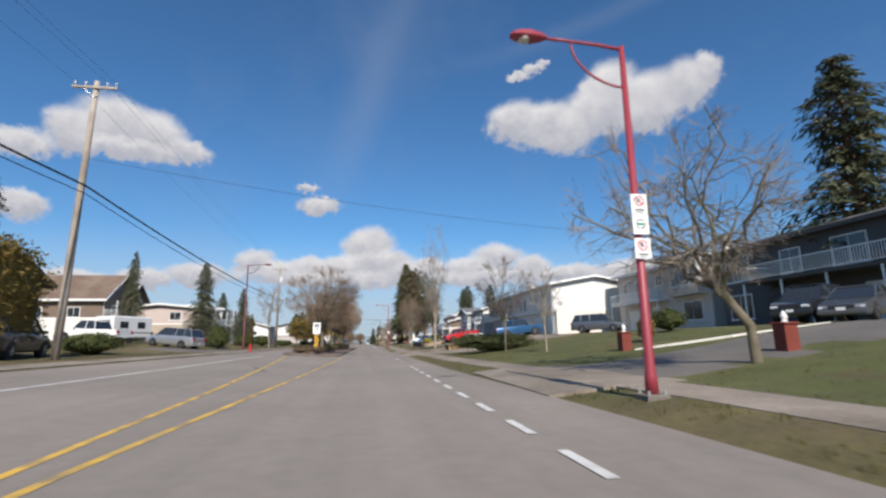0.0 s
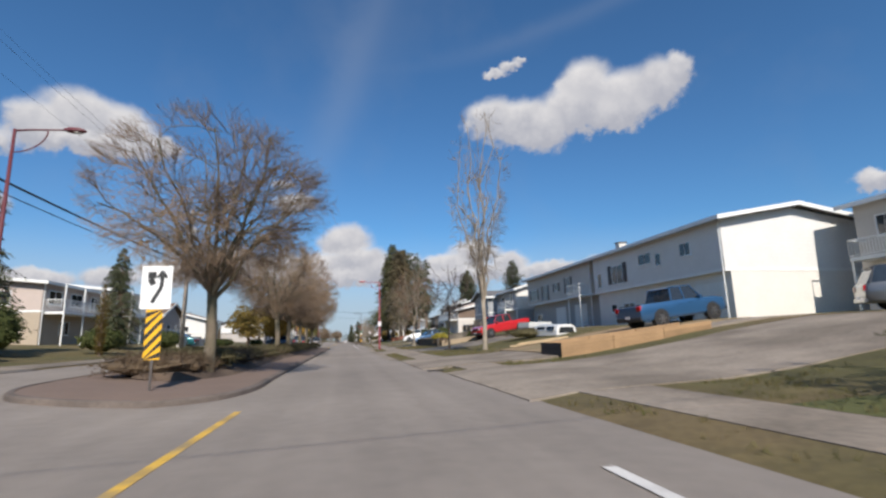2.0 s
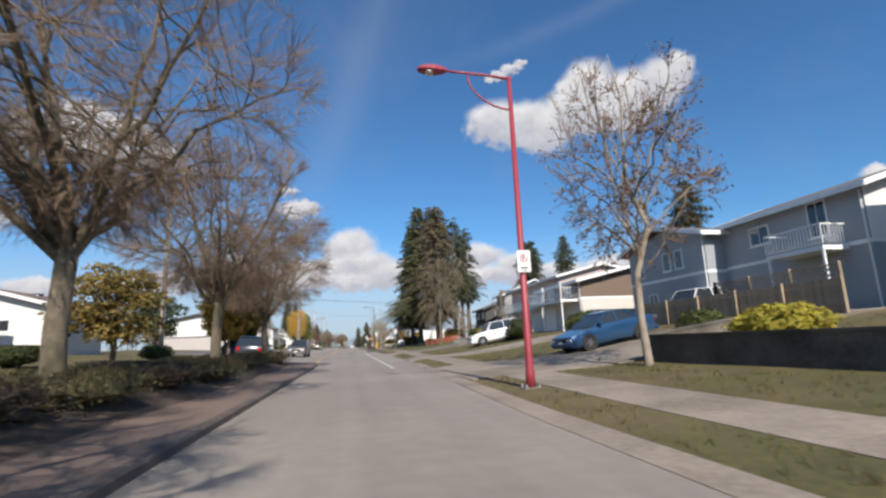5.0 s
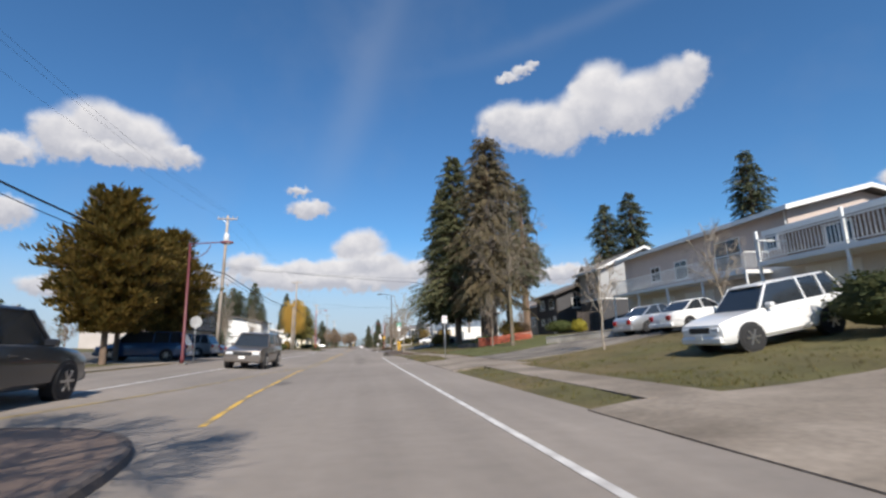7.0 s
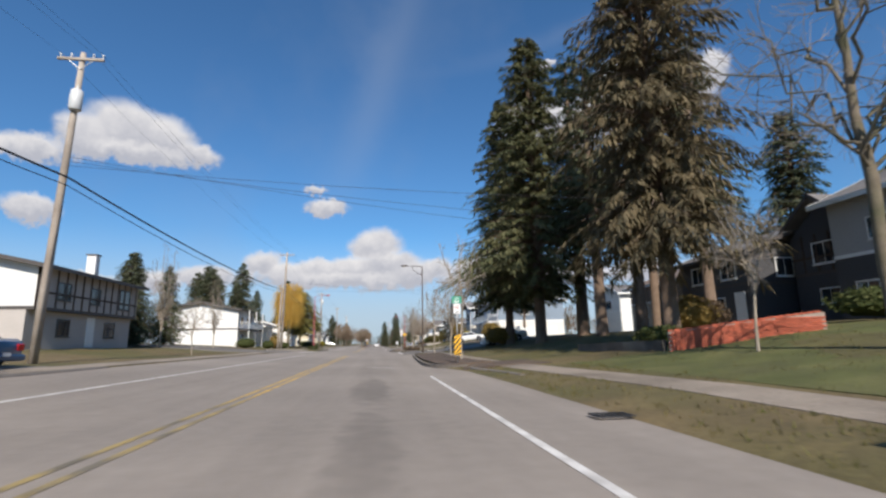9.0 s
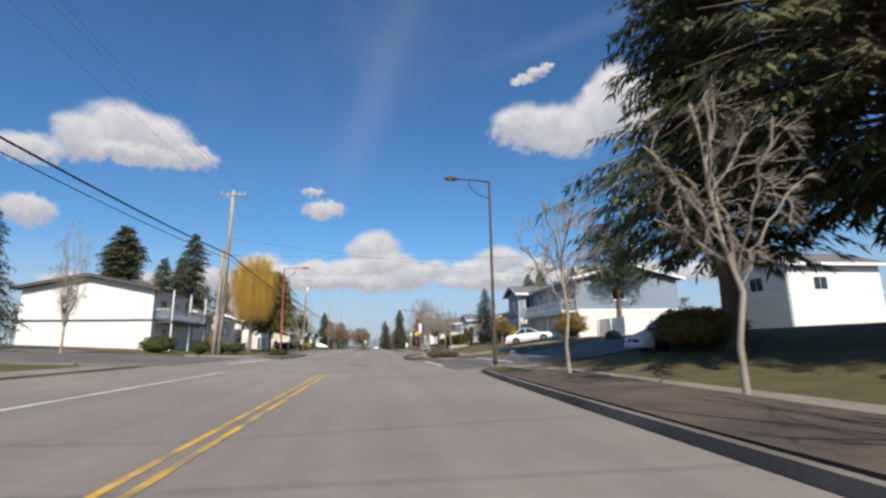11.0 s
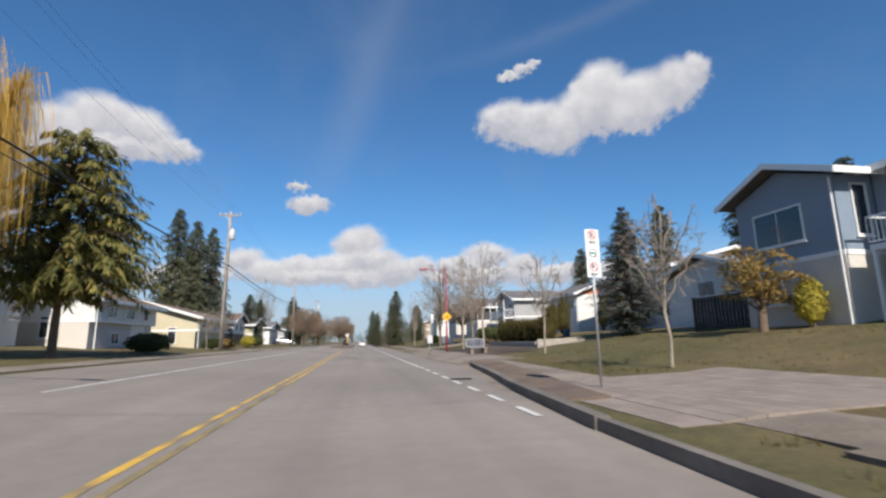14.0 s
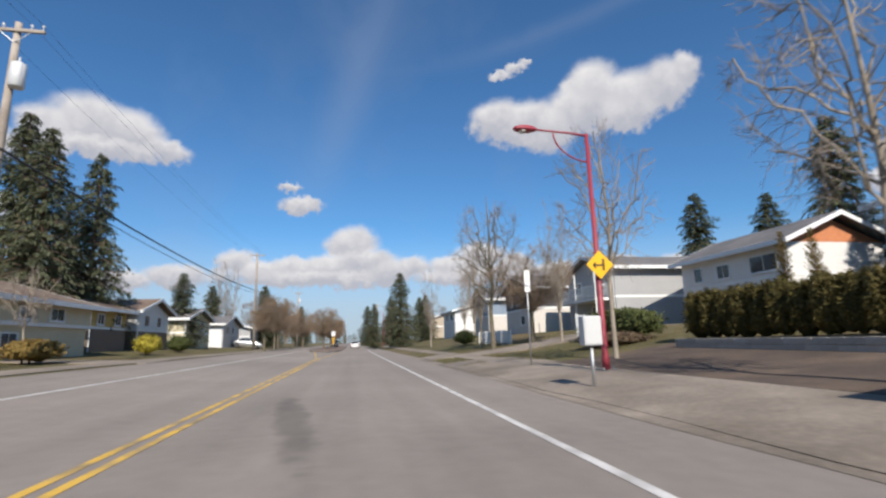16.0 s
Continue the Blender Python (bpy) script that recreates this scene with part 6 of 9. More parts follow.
house(1, 34.0, 9, 192.0, 199.0, 2.7, 5.0, 7.4, "white gabled house beyond a picket fence", W_WHITE, W_WHITE, M_ROOFG, M_FASCIA, 1.5, "x", [(195.5, 5.4, 1.6, 1.3)], [(3, 5.2, 1.4, 1.2)])
house(1, 18.2, 10, 198.6, 211.5, 1.7, 4.1, 7.0, "blue-grey two-storey house above a pale garage", W_BLUE, W_STUCCO, M_ROOFG, M_FASCIA, 1.3, "y",
      [(200.6, 5.0, 1.3, 1.2), (203.2, 5.0, 1.4, 1.2), (205.8, 5.2, 1.0, 1.0), (208.6, 4.6, 1.5, 1.9)], [(4, 5, 1.4, 1.2)], [(203.4, 4.6)], (199.0, 210.8, 1.5, False), (209.5, 4.0, 8.7), doors=[(209.0, .9)])
house(1, 16.6, 10, 211.6, 216.3, 1.6, 4.0, 6.9, "slate-blue house front with a low gable and a wide window", W_BLUE, W_GREYST, M_ROOFG, M_FASCIA, 1.1, "x",
      [(214.2, 4.7, 2.4, 1.5), (214.9, 2.3, 1.2, 1.1)], [(1.0, 4.6, .7, 2.0)], chimney=(212.2, 5, 8.4))
house(1, 21.5, 9, 221.5, 229.0, 2.1, 3.3, 5.0, "white bungalow with a small gabled roof", W_WHITE, W_WHITE, M_ROOFG, M_FASCIA, 1.3, "x", [(225, 3.6, 1.6, 1.0)], [(3, 3.4, 1.0, 1.0)])
house(1, 22.0, 10, 229.0, 240.4, 2.0, 4.0, 6.2, "pale rosy grey two-storey house behind column cedars", W_ROSE, W_ROSE, M_ROOFG, M_FASCIA, 1.4, "y",
      [(233.1, 5.0, 1.4, .95), (230.5, 5.1, 1.4, .95), (238.3, 4.4, 1.9, 1.2), (232.8, 2.4, 1.4, .9), (230.3, 2.6, 1.5, 1.0), (237.9, 2.2, 1.6, .8)], [(3, 4.8, 1.4, 1.1)])
house(1, 22.3, 6.2, 245.6, 254.0, 2.0, 4.0, 5.7, "white house with an orange brick gable end", W_WHITE, W_WHITE, M_ROOFG, M_FASCIA, 1.5, "y",
      [(247.2, 4.3, 1.9, 1.0), (250.2, 4.3, 1.1, .9), (252.4, 4.3, .8, 1.0)], [], gable_mat=mat("orange_brick", (0.52, 0.20, 0.09), 0.9, 0.2, 6.0, 0.4, 40))
house(1, 19.5, 9, 258.0, 266.0, 1.9, 4.0, 6.2, "grey house with a porch gable and dark windows", W_GREY, W_GREY, M_ROOFG, M_FASCIA, 1.4, "x", [(260, 4.6, 1.2, 1.1), (264, 4.6, 1.2, 1.1), (261, 2.4, 1.5, 1.1)], [], balcony=(258.5, 265.5, 1.4, True))
house(1, 17.5, 9, 270.0, 278.5, 1.8, 4.0, 6.0, "dark grey house with white window frames", W_DARK, W_GREYST, M_ROOFG, M_FASCIA, 1.6, "x", [(272, 4.5, 1.0, 1.2), (274.3, 4.5, 1.0, 1.2), (276.6, 4.5, 1.0, 1.2), (273, 2.4, 1.2, 1.0)])
house(1, 17.0, 9, 284.0, 292.0, 1.8, 4.0, 6.0, "slate house with a steep front gable", W_BLUE, W_GREYST, M_ROOFG, M_FASCIA, 1.8, "x", [(286, 4.5, 1.0, 1.2), (290, 4.5, 1.0, 1.2)])
house(1, 16.0, 9, 300.0, 310.0, 1.7, 4.0, 5.6, "pale house far along the street", W_WHITE, W_WHITE, M_ROOFG, M_FASCIA, 1.4, "y", [(303, 4.2, 1.4, 1.0), (307, 4.2, 1.4, 1.0)])
house(1, 16.0, 9, 326.0, 338.0, 1.7, 4.0, 5.6, "tan house far along the street", W_TAN, W_TAN, M_ROOFB, M_FASCIA, 1.4, "y", [(329, 4.2, 1.4, 1.0), (334, 4.2, 1.4, 1.0)])

# left side
house(-1, -18.4, 9, 26.5, 31.5, 1.0, 3.2, 4.6, "dark brown garage wing beside a clipped hedge", W_BROWN, W_DARK, M_ROOFG, M_DFASCIA, 1.3, "x", [(29, 3.5, 1.0, .8)], [], [(29, 2.4)])
house(-1, -21.2, 10, 29.2, 36.0, 1.1, 3.6, 5.0, "dark green-brown house with a gabled roof", W_DARK, W_BROWN, M_ROOFG, M_DFASCIA, 1.7, "x", [(31, 4.0, 1.2, .9), (34, 4.0, 1.2, .9)], [(3, 3.9, 1.2, 1.0)])
house(-1, -30.0, 12, 62.2, 70.5, 1.7, 4.3, 6.4, "brown-roofed house with a stepped white-edged gable", W_BROWN, W_STUCCO, M_ROOFB, M_FASCIA, 3.3, "x", [(65, 4.8, 1.6, 1.2), (68, 4.8, 1.3, 1.2), (64.6, 2.2, 1.3, 1.3)], [(3, 4.4, 1.4, 1.2), (7, 4.4, 1.4, 1.2)], doors=[(67.2, .9)], balcony=(62.4, 66.5, 1.5, True))
house(-1, -34.5, 12, 73.0, 78.2, 1.8, 4.6, 7.6, "brown house with a white-edged gable behind another", W_BROWN, W_STUCCO, M_ROOFB, M_FASCIA, 2.0, "x", [(75, 5.2, 1.3, 1.2)], [(3, 5.2, 1.4, 1.1)])
house(-1, -35.2, 12, 79.0, 86.0, 1.8, 4.6, 7.4, "brown-roofed house with a white-edged gable farther back", W_BROWN, W_STUCCO, M_ROOFB, M_FASCIA, 3.2, "x", [(81, 5.2, 1.3, 1.2), (84, 5.2, 1.3, 1.2)], [(3, 5.2, 1.4, 1.1)])
house(-1, -23.8, 10, 75.4, 85.6, 1.5, 4.1, 6.4, "flat-looking pale two-storey house with dark windows", W_PINK, W_TAN, M_ROOFG, M_FASCIA, 0.5, "y", [(77.2, 4.7, 2.0, 1.2), (80.6, 4.7, 2.0, 1.2), (83.8, 4.7, 1.4, 1.2), (79, 2.2, 1.5, 1.2)], [(3, 4.6, 1.6, 1.2)], [], (75.8, 85.2, 1.5, True))
house(-1, -24.0, 10, 87.5, 97.0, 1.5, 4.4, 7.0, "white columned two-storey house behind a low wall", W_STUCCO, W_STUCCO, M_ROOFG, M_FASCIA, 0.6, "y", [(89, 5.0, 1.8, 1.2), (92, 5.0, 1.8, 1.2), (95.5, 5.0, 1.0, 1.2), (90, 2.3, 1.5, 1.3)], [(3, 5, 1.4, 1.2)], [], (87.8, 96.8, 2.0, True))
house(-1, -23.5, 9, 101.0, 109.0, 1.5, 3.2, 5.0, "pale pink bungalow with a brown roof", W_PINK, W_PINK, M_ROOFB, M_FASCIA, 1.8, "x", [(104, 2.8, 1.4, 1.1), (107, 2.8, 1.0, 1.1)], [(3, 3.0, 1.2, 1.1)], chimney=(102, 4, 6.6))
house(-1, -21.0, 9, 112.5, 120.5, 1.4, 3.0, 4.8, "white bungalow with a low roof", W_WHITE, W_WHITE, M_ROOFB, M_FASCIA, 1.4, "y", [(115, 2.6, 1.4, 1.1), (118, 2.6, 1.4, 1.1)], [(3, 2.8, 1.4, 1.1)], chimney=(118, 4, 6.2))

# shade on the front and sun on the gable end are in the wall colours
house(-1, -19.4, 10, 159.0, 171.0, 1.2, 3.5, 5.9, "half-timbered white house, front greyed for shade, blank end white for sun", W_HALF, W_HALF, M_ROOFB, M_DFASCIA, 1.2, "y", [(161.5, 4.1, 1.4, 1.1), (165.0, 4.1, 1.2, 1.1), (169.0, 4.0, 1.6, 1.5), (162.5, 1.9, 1.3, 1.1), (168, 1.9, 1.4, 1.1)], [], [], None, (171.5, 3.5, 8.7), timber=True, jut=0.4, doors=[(165.5, .95)], frame=M_DFRAME, end_mat=W_WHITE, gable_mat=W_WHITE)
house(-1, -18.6, 10, 199.5, 208.4, 1.2, 3.5, 6.1, "white two-storey house with a long balcony", W_WHITE, W_WHITE, M_ROOFB, M_DFASCIA, 1.1, "y", [(201.5, 4.2, 1.4, 1.1), (204.5, 4.2, .9, 1.1), (206.8, 4.1, .9, 1.6), (202, 1.9, 1.2, 1.0)], [], [], (200, 208.2, 1.4, True))
house(-1, -19.5, 10, 211.5, 218.0, 1.2, 3.0, 4.9, "white bungalow under a low brown roof", W_WHITE, W_WHITE, M_ROOFB, M_FASCIA, 1.5, "y", [(213, 3.2, 1.2, 1.0), (215.6, 3.2, 1.2, 1.0)], [(3, 3.0, 1.0, 1.4)])
house(-1, -20.0, 10, 221.0, 229.6, 1.2, 3.0, 4.6, "white gabled bungalow behind a cedar", W_WHITE, W_WHITE, M_ROOFG, M_FASCIA, 1.3, "y", [(225, 2.6, 1.2, 1.1), (229, 2.6, 1.2, 1.1)])
house(-1, -17.2, 10, 231.5, 241.0, 1.0, 2.7, 4.0, "white house with a sunlit end and a brown shingle roof", W_WHITE, W_GREYST, M_ROOFB, M_FASCIA, 1.9, "y", [(233.6, 2.95, 1.3, .8), (236.2, 2.95, 1.5, .8), (239.0, 2.95, .8, .9), (235, 1.2, 1.2, .8)], [(2.5, 1.6, .6, 1.4)], [(238.4, 2.3)], chimney=(239.4, 3.4, 6.0), jut=.3)
house(-1, -15.4, 9, 246.2, 256.6, .9, 2.4, 3.5, "beige two-storey house with a brown eave", W_BEIGE, W_BEIGE, M_ROOFB, M_FASCIA, 1.5, "y", [(248, 2.6, 1.3, .7), (250.6, 2.6, 1.0, .7), (253.2, 2.6, 1.3, .7), (250, 1.0, 1.2, 1.0)], [(2.0, 1.2, .8, 1.5)], jut=.2)
house(-1, -17.4, 9, 261.0, 266.6, 1.0, 2.6, 3.9, "ochre and dark house with a carport", W_OCHRE, W_BROWN, M_ROOFB, M_FASCIA, 1.6, "y", [(262.6, 2.8, 1.0, .8), (265.2, 2.8, 1.0, .8)], chimney=(261.4, 3, 6.0))
house(-1, -17.4, 9, 268.5, 275.5, 1.0, 2.6, 4.1, "white house with a low gable", W_WHITE, W_BROWN, M_ROOFB, M_FASCIA, 1.2, "x", [(270.5, 2.9, 1.0, 1.0), (273.2, 2.9, 1.0, 1.0)])
house(-1, -17.0, 9, 279.0, 288.0, 1.0, 2.6, 4.0, "beige house far along the street", W_BEIGE, W_BEIGE, M_ROOFG, M_FASCIA, 1.2, "x", [(282, 2.8, 1.0, 1.0), (285, 2.8, 1.0, 1.0)])
house(-1, -17.0, 9, 294.0, 304.0, 1.0, 2.6, 4.0, "white house far along the street", W_WHITE, W_WHITE, M_ROOFG, M_FASCIA, 1.2, "x", [(297, 2.8, 1.0, 1.0), (300, 2.8, 1.0, 1.0)])
house(-1, -17.0, 9, 312.0, 322.0, 1.0, 2.6, 4.0, "grey house far along the street", W_GREY, W_GREY, M_ROOFG, M_FASCIA, 1.2, "y", [(315, 2.8, 1.0, 1.0), (318, 2.8, 1.0, 1.0)])

# ---- vehicles ----


def car(kind, paintm, at, turn, label, group=""):
    """A parked vehicle, nose towards +x before it is turned. kind: sedan, van, suv, pickup."""
    spec = {
        "sedan": dict(L=4.45, W=1.72, belt=0.92, top=1.42, body=[(0, .30, .55, .62), (.06, .22, .66, .80), (.35, .2, .72, .84), (1.25, .2, .9, .86), (2.2, .2, .93, .86), (3.4, .2, .96, .86), (4.15, .22, .95, .83), (4.38, .28, .86, .76), (4.45, .36, .7, .66)],
                      cab=[(1.1, 0), (2.0, 1), (2.85, 1), (3.78, 0)], wheels=(.82, 3.45), r=.31),
        "van": dict(L=4.9, W=1.9, belt=1.02, top=1.72, body=[(0, .32, .6, .66), (.07, .24, .74, .85), (.5, .22, .86, .92), (1.2, .22, 1.0, .95), (2.5, .22, 1.03, .95), (4.3, .22, 1.05, .94), (4.8, .26, 1.03, .9), (4.9, .36, .9, .82)],
                    cab=[(.95, 0), (1.75, 1), (4.45, 1), (4.82, 0)], wheels=(.92, 3.85), r=.33),
        "suv": dict(L=4.6, W=1.86, belt=1.08, top=1.76, body=[(0, .4, .7, .7), (.07, .3, .86, .85), (.5, .28, .98, .91), (1.3, .28, 1.07, .93), (2.5, .28, 1.09, .93), (4.1, .28, 1.1, .92), (4.52, .32, 1.06, .88), (4.6, .42, .9, .8)],
                    cab=[(1.3, 0), (1.95, 1), (4.1, 1), (4.5, 0)], wheels=(.88, 3.6), r=.37),
        "pickup": dict(L=5.5, W=1.95, belt=1.16, top=1.86, body=[(0, .45, .8, .78), (.07, .36, 1.0, .9), (.5, .34, 1.1, .95), (1.5, .34, 1.15, .97), (2.6, .34, 1.17, .97), (5.3, .36, 1.17, .95), (5.5, .42, 1.1, .9)],
                       cab=[(1.45, 0), (2.05, 1), (3.35, 1), (3.6, 0)], wheels=(1.0, 4.35), r=.4),
    }[kind]
    at = (at[0], at[1], gz(at[0]) + (.04 if abs(at[0]) > 9.4 else .005))
    ob = thing(kind if kind != "van" else "minivan", at, label, "car", group or "parked vehicles", "", turn)
    tilt = math.atan2(gz(at[0] + 1.7) - gz(at[0] - 1.7), 3.4)
    ob.matrix_basis = Matrix.Translation(at) @ Matrix.Rotation(-tilt, 4, "Y") @ Matrix.Rotation(radians(turn), 4, "Z")
    L = spec["L"]

    def X(x):
        return L / 2 - x

    g = Geo()
    rings = []
    for x, zb, zt, hw in spec["body"]:
        m = (zb + zt) / 2
        half = [(-hw * .9, zb), (-hw * .985, zb + .1), (-hw, m), (-hw * .985, zt - .09), (-hw * .93, zt)]
        full = half + [(-y, z) for y, z in reversed(half)]
        rings.append([(X(x), y, z) for y, z in full])
    g.loft(rings)
    body = part("body", g, paintm, ob, smooth=True)
    body.data.set_sharp_from_angle(angle=radians(35))
    belt, top, hw = spec["belt"], spec["top"], spec["W"] / 2
    cab = spec["cab"]
    g = Geo()
    rings = []
    for x, u in cab:
        zt = belt + (top - belt) * u
        wt = hw * (.93 - .2 * u)
        if u == 0:
            rings.append([(X(x), -hw * .9, belt - .1), (X(x), hw * .9, belt - .1), (X(x), hw * .88, belt - .02), (X(x), -hw * .88, belt - .02)])
        else:
            rings.append([(X(x), -hw * .93, belt - .1), (X(x), hw * .93, belt - .1), (X(x), wt, zt - .03), (X(x), -wt, zt - .03)])
    g.loft(rings)
    part("greenhouse", g, M_GLASS, ob, "dark window glass")
    g = Geo()
    x1, x2 = cab[1][0], cab[2][0]
    wt = hw * .73
    g.loft([[(X(x1 - .12), -wt * .9, top - .07), (X(x1 - .12), wt * .9, top - .07), (X(x1 - .12), wt * .85, top - .05), (X(x1 - .12), -wt * .85, top - .05)],
            [(X(x1 + .1), -wt - .02, top - .05), (X(x1 + .1), wt + .02, top - .05), (X(x1 + .1), wt * .9, top), (X(x1 + .1), -wt * .9, top)],
            [(X(x2 - .1), -wt - .02, top - .05), (X(x2 - .1), wt + .02, top - .05), (X(x2 - .1), wt * .9, top), (X(x2 - .1), -wt * .9, top)],
            [(X(x2 + .12), -wt * .9, top - .08), (X(x2 + .12), wt * .9, top - .08), (X(x2 + .12), wt * .85, top - .06), (X(x2 + .12), -wt * .85, top - .06)]])
    part("roof", g, paintm, ob)
    for sy in (-1, 1):
        cols = [(cab[0][0] + .06, cab[1][0]), (cab[1][0] + (x2 - x1) * .48, x1 + (x2 - x1) * .48), (cab[3][0] - .08, x2)]
        if kind in ("van", "suv"):
            cols.insert(2, (x1 + (x2 - x1) * .8, x1 + (x2 - x1) * .8))
        for xa, xb in cols:
            g = Geo()
            g.tube([(X(xa), sy * hw * .925, belt - .05), (X(xb), sy * (hw * .735 + .015), top - .04)], 0.035, 5)
            part("pillar", g, paintm, ob)
        for xw in spec["wheels"]:
            r = spec["r"]
            # black disc on the uncut body side, for the dark inside the wheel well
            g = Geo()
            yy = sy * (hw + .004)
            g.tube([(X(xw), yy - sy * .25, r), (X(xw), yy, r)], r * 1.16, 18)
            part("wheel_well_shade", g, M_BLACKP, ob)
            g = Geo()
            yo = sy * (hw + .02)
            g.tube([(X(xw), yo - sy * .22, r), (X(xw), yo - sy * .2, r), (X(xw), yo - sy * .02, r), (X(xw), yo, r)], [r * .93, r, r, r * .93], 18)
            w = part("wheel", g, M_TYRE, ob)
            g = Geo()
            g.tube([(X(xw), yo - sy * .05, r), (X(xw), yo + sy * .006, r)], r * .64, 16)
            rim = part("rim", g, M_BLACKP, w)
            for k in range(6):
                a = k * math.pi / 3
                gg = Geo()
                gg.tube([(X(xw), yo + sy * .008, r), (X(xw) + r * .6 * math.cos(a), yo + sy * .008, r + r * .6 * math.sin(a))], r * .085, 4)
                part("spoke", gg, M_CHROME, w)
        g = Geo()
        yl = sy * spec["body"][1][3] * .72
        zl = spec["body"][1][2] - .12
        g.box(X(.0) - .16, X(.0) + .0, yl - .16, yl + .16, zl - .08, zl + .05, .03)
        part("headlight", g, M_HEADL, ob)
        g = Geo()
        yl = sy * spec["body"][-1][3] * .86
        zl = spec["body"][-2][2] - .16
        g.box(X(L) - .03, X(L) + .12, yl - .13, yl + .12, zl - .14, zl + .1, .03)
        part("taillight", g, M_TAILL, ob)
        g = Geo()
        g.box(X(cab[0][0] + .35) - .07, X(cab[0][0] + .35) + .07, sy * (hw * .95), sy * (hw * .95 + .2), belt - .02, belt + .13, .03)
        part("mirror", g, paintm, ob)
        for xh in (x1 + (x2 - x1) * .3, x1 + (x2 - x1) * .75):
            g = Geo()
            g.box(X(xh) - .1, X(xh) + .1, sy * hw * .97, sy * (hw * 1.0 + .015), belt - .2, belt - .165)
            part("door_handle", g, paintm, ob)
    for xx, s_ in ((0.02, 1), (L - .02, -1)):
        g = Geo()
        ww = spec["body"][1][3] * .97
        zb = spec["body"][1][1]
        g.box(X(xx) - .08, X(xx) + .07, -ww, ww, zb + .02, zb + .24, .05)
        part("bumper", g, paintm if kind != "pickup" else M_BLACKP, ob)
        g = Geo()
        xp = X(xx) + s_ * .085
        g.box(xp - .006, xp + .006, -.15, .15, zb + .18, zb + .3)
        part("number_plate", g, M_WHITESIGN, ob)
    g = Geo()
    g.box(X(0) - .03, X(0) + .012, -.42, .42, spec["body"][1][2] - .22, spec["body"][1][2] - .06, .01)
    part("grille", g, M_BLACKP, ob)
    if kind == "pickup":
        g = Geo()
        g.box(X(5.38), X(3.72), -hw * .82, hw * .82, belt - .05, belt + .012)
        part("bed_cover", g, M_BLACKP, ob)
    return ob


car("suv", P_BLACK, (21.3, 20.2, 1.15), 205, "black car parked nose to the street on a dark driveway")
car("sedan", P_GREY, (20.6, 17.2, 1.45), 205, "dark grey car parked before a balcony house")
car("van", P_GREY, (22.6, 44.6, 1.45), -40, "grey minivan parked on a lawn-side driveway")
car("pickup", P_BLUE, (16.9, 52.6, 1.6), 8, "old blue pickup truck on a dirt yard")
car("pickup", P_RED, (14.6, 74.0, 1.23), 197, "red crew pickup parked nose down a sloping driveway")
car("sedan", P_NAVY, (11.2, 92.9, 0.78), 188, "deep blue hatchback parked on a pale driveway")
car("suv", P_WHITE, (19.4, 97.6, 1.55), 190, "white van parked higher up a driveway")
car("suv", P_WHITE, (12.4, 113.5, 0.8), 180, "white car parked by a hedge")
car("sedan", P_WHITE, (16.9, 122.7, 1.7), 8, "white sedan parked uphill with a dark lower trim")
car("sedan", P_SILVER, (16.4, 125.4, 1.68), 8, "silver white sedan parked beside another")
car("sedan", P_WHITE, (14.7, 202.7, 1.25), -18, "white sedan parked uphill on a narrow driveway")
car("van", P_SILVER, (-16.7, 48.0, .9), 160, "silver minivan parked across the far verge")
car("pickup", P_WHITE, (-21.6, 44.2, 1.2), 165, "white crew pickup parked before a house")
car("van", P_BLACK, (-14.6, 23.3, 0.66), 100, "dark van parked at the kerbside")
car("sedan", P_TEAL, (-18.2, 90.0, 1.15), 180, "teal car parked beside a pale wall")
car("suv", P_DSILV, (-13.4, 142.6, .6), 175, "grey car parked in deep shade")
car("sedan", P_NAVY, (-13.6, 146.0, .6), 175, "dark blue car parked in deep shade")
car("van", P_NAVY, (-12.6, 133.2, 0.58), 185, "blue car parked in the shade of cedars")
car("suv", P_BRONZE, (-5.2, 127.8, 0.18), -93, "bronze grey van on the street facing the camera")
car("suv", P_BLACK, (-6.6, 110.5, 0.27), 90, "black car waiting beyond the median")
car("sedan", P_WHITE, (13.0, 176.0, 0.95), 180, "white car parked behind the firs")
car("sedan", P_SILVER, (-15.0, 300.0, 0.7), 0, "silver car far along the street")
car("sedan", P_WHITE, (0.6, 330.0, 0.0), 90, "white car far ahead on the street")
car("suv", P_BLACK, (-4.2, 345.0, 0.1), -90, "dark car far ahead on the street")

# ---- trees ----
ELM = [crown_meshes(11 + k, M_BARK, M_TWIG, fork=2.5, cz=5.5, rx=3.7, rz=2.9, r0=0.165, limbs=14, subs=10, ters=8, twigs=11, rise=.6, twig_r=.0046, low=1.3, reach=.62) for k in range(3)]
for k, (y, s, rot) in enumerate([(45.8, .95, 0), (64.2, .95, 70), (71.3, 1.0, 140), (81.2, 1.0, 220), (90.0, .98, 300), (99.0, .93, 20)]):
    bare_tree((-3.5 if k == 0 else -4.0, y, 0.25), "bare vase-shaped street tree with a grey trunk on the median", ELM[k % 3], rot, s, group="median trees")
YOUNG = [crown_meshes(31 + k, M_BIRCH, M_TWIGR, fork=1.6, cz=3.6, rx=1.35, rz=1.75, r0=0.05, limbs=9, subs=5, ters=4, twigs=5, twig_r=.005, lead=True) for k in range(2)]
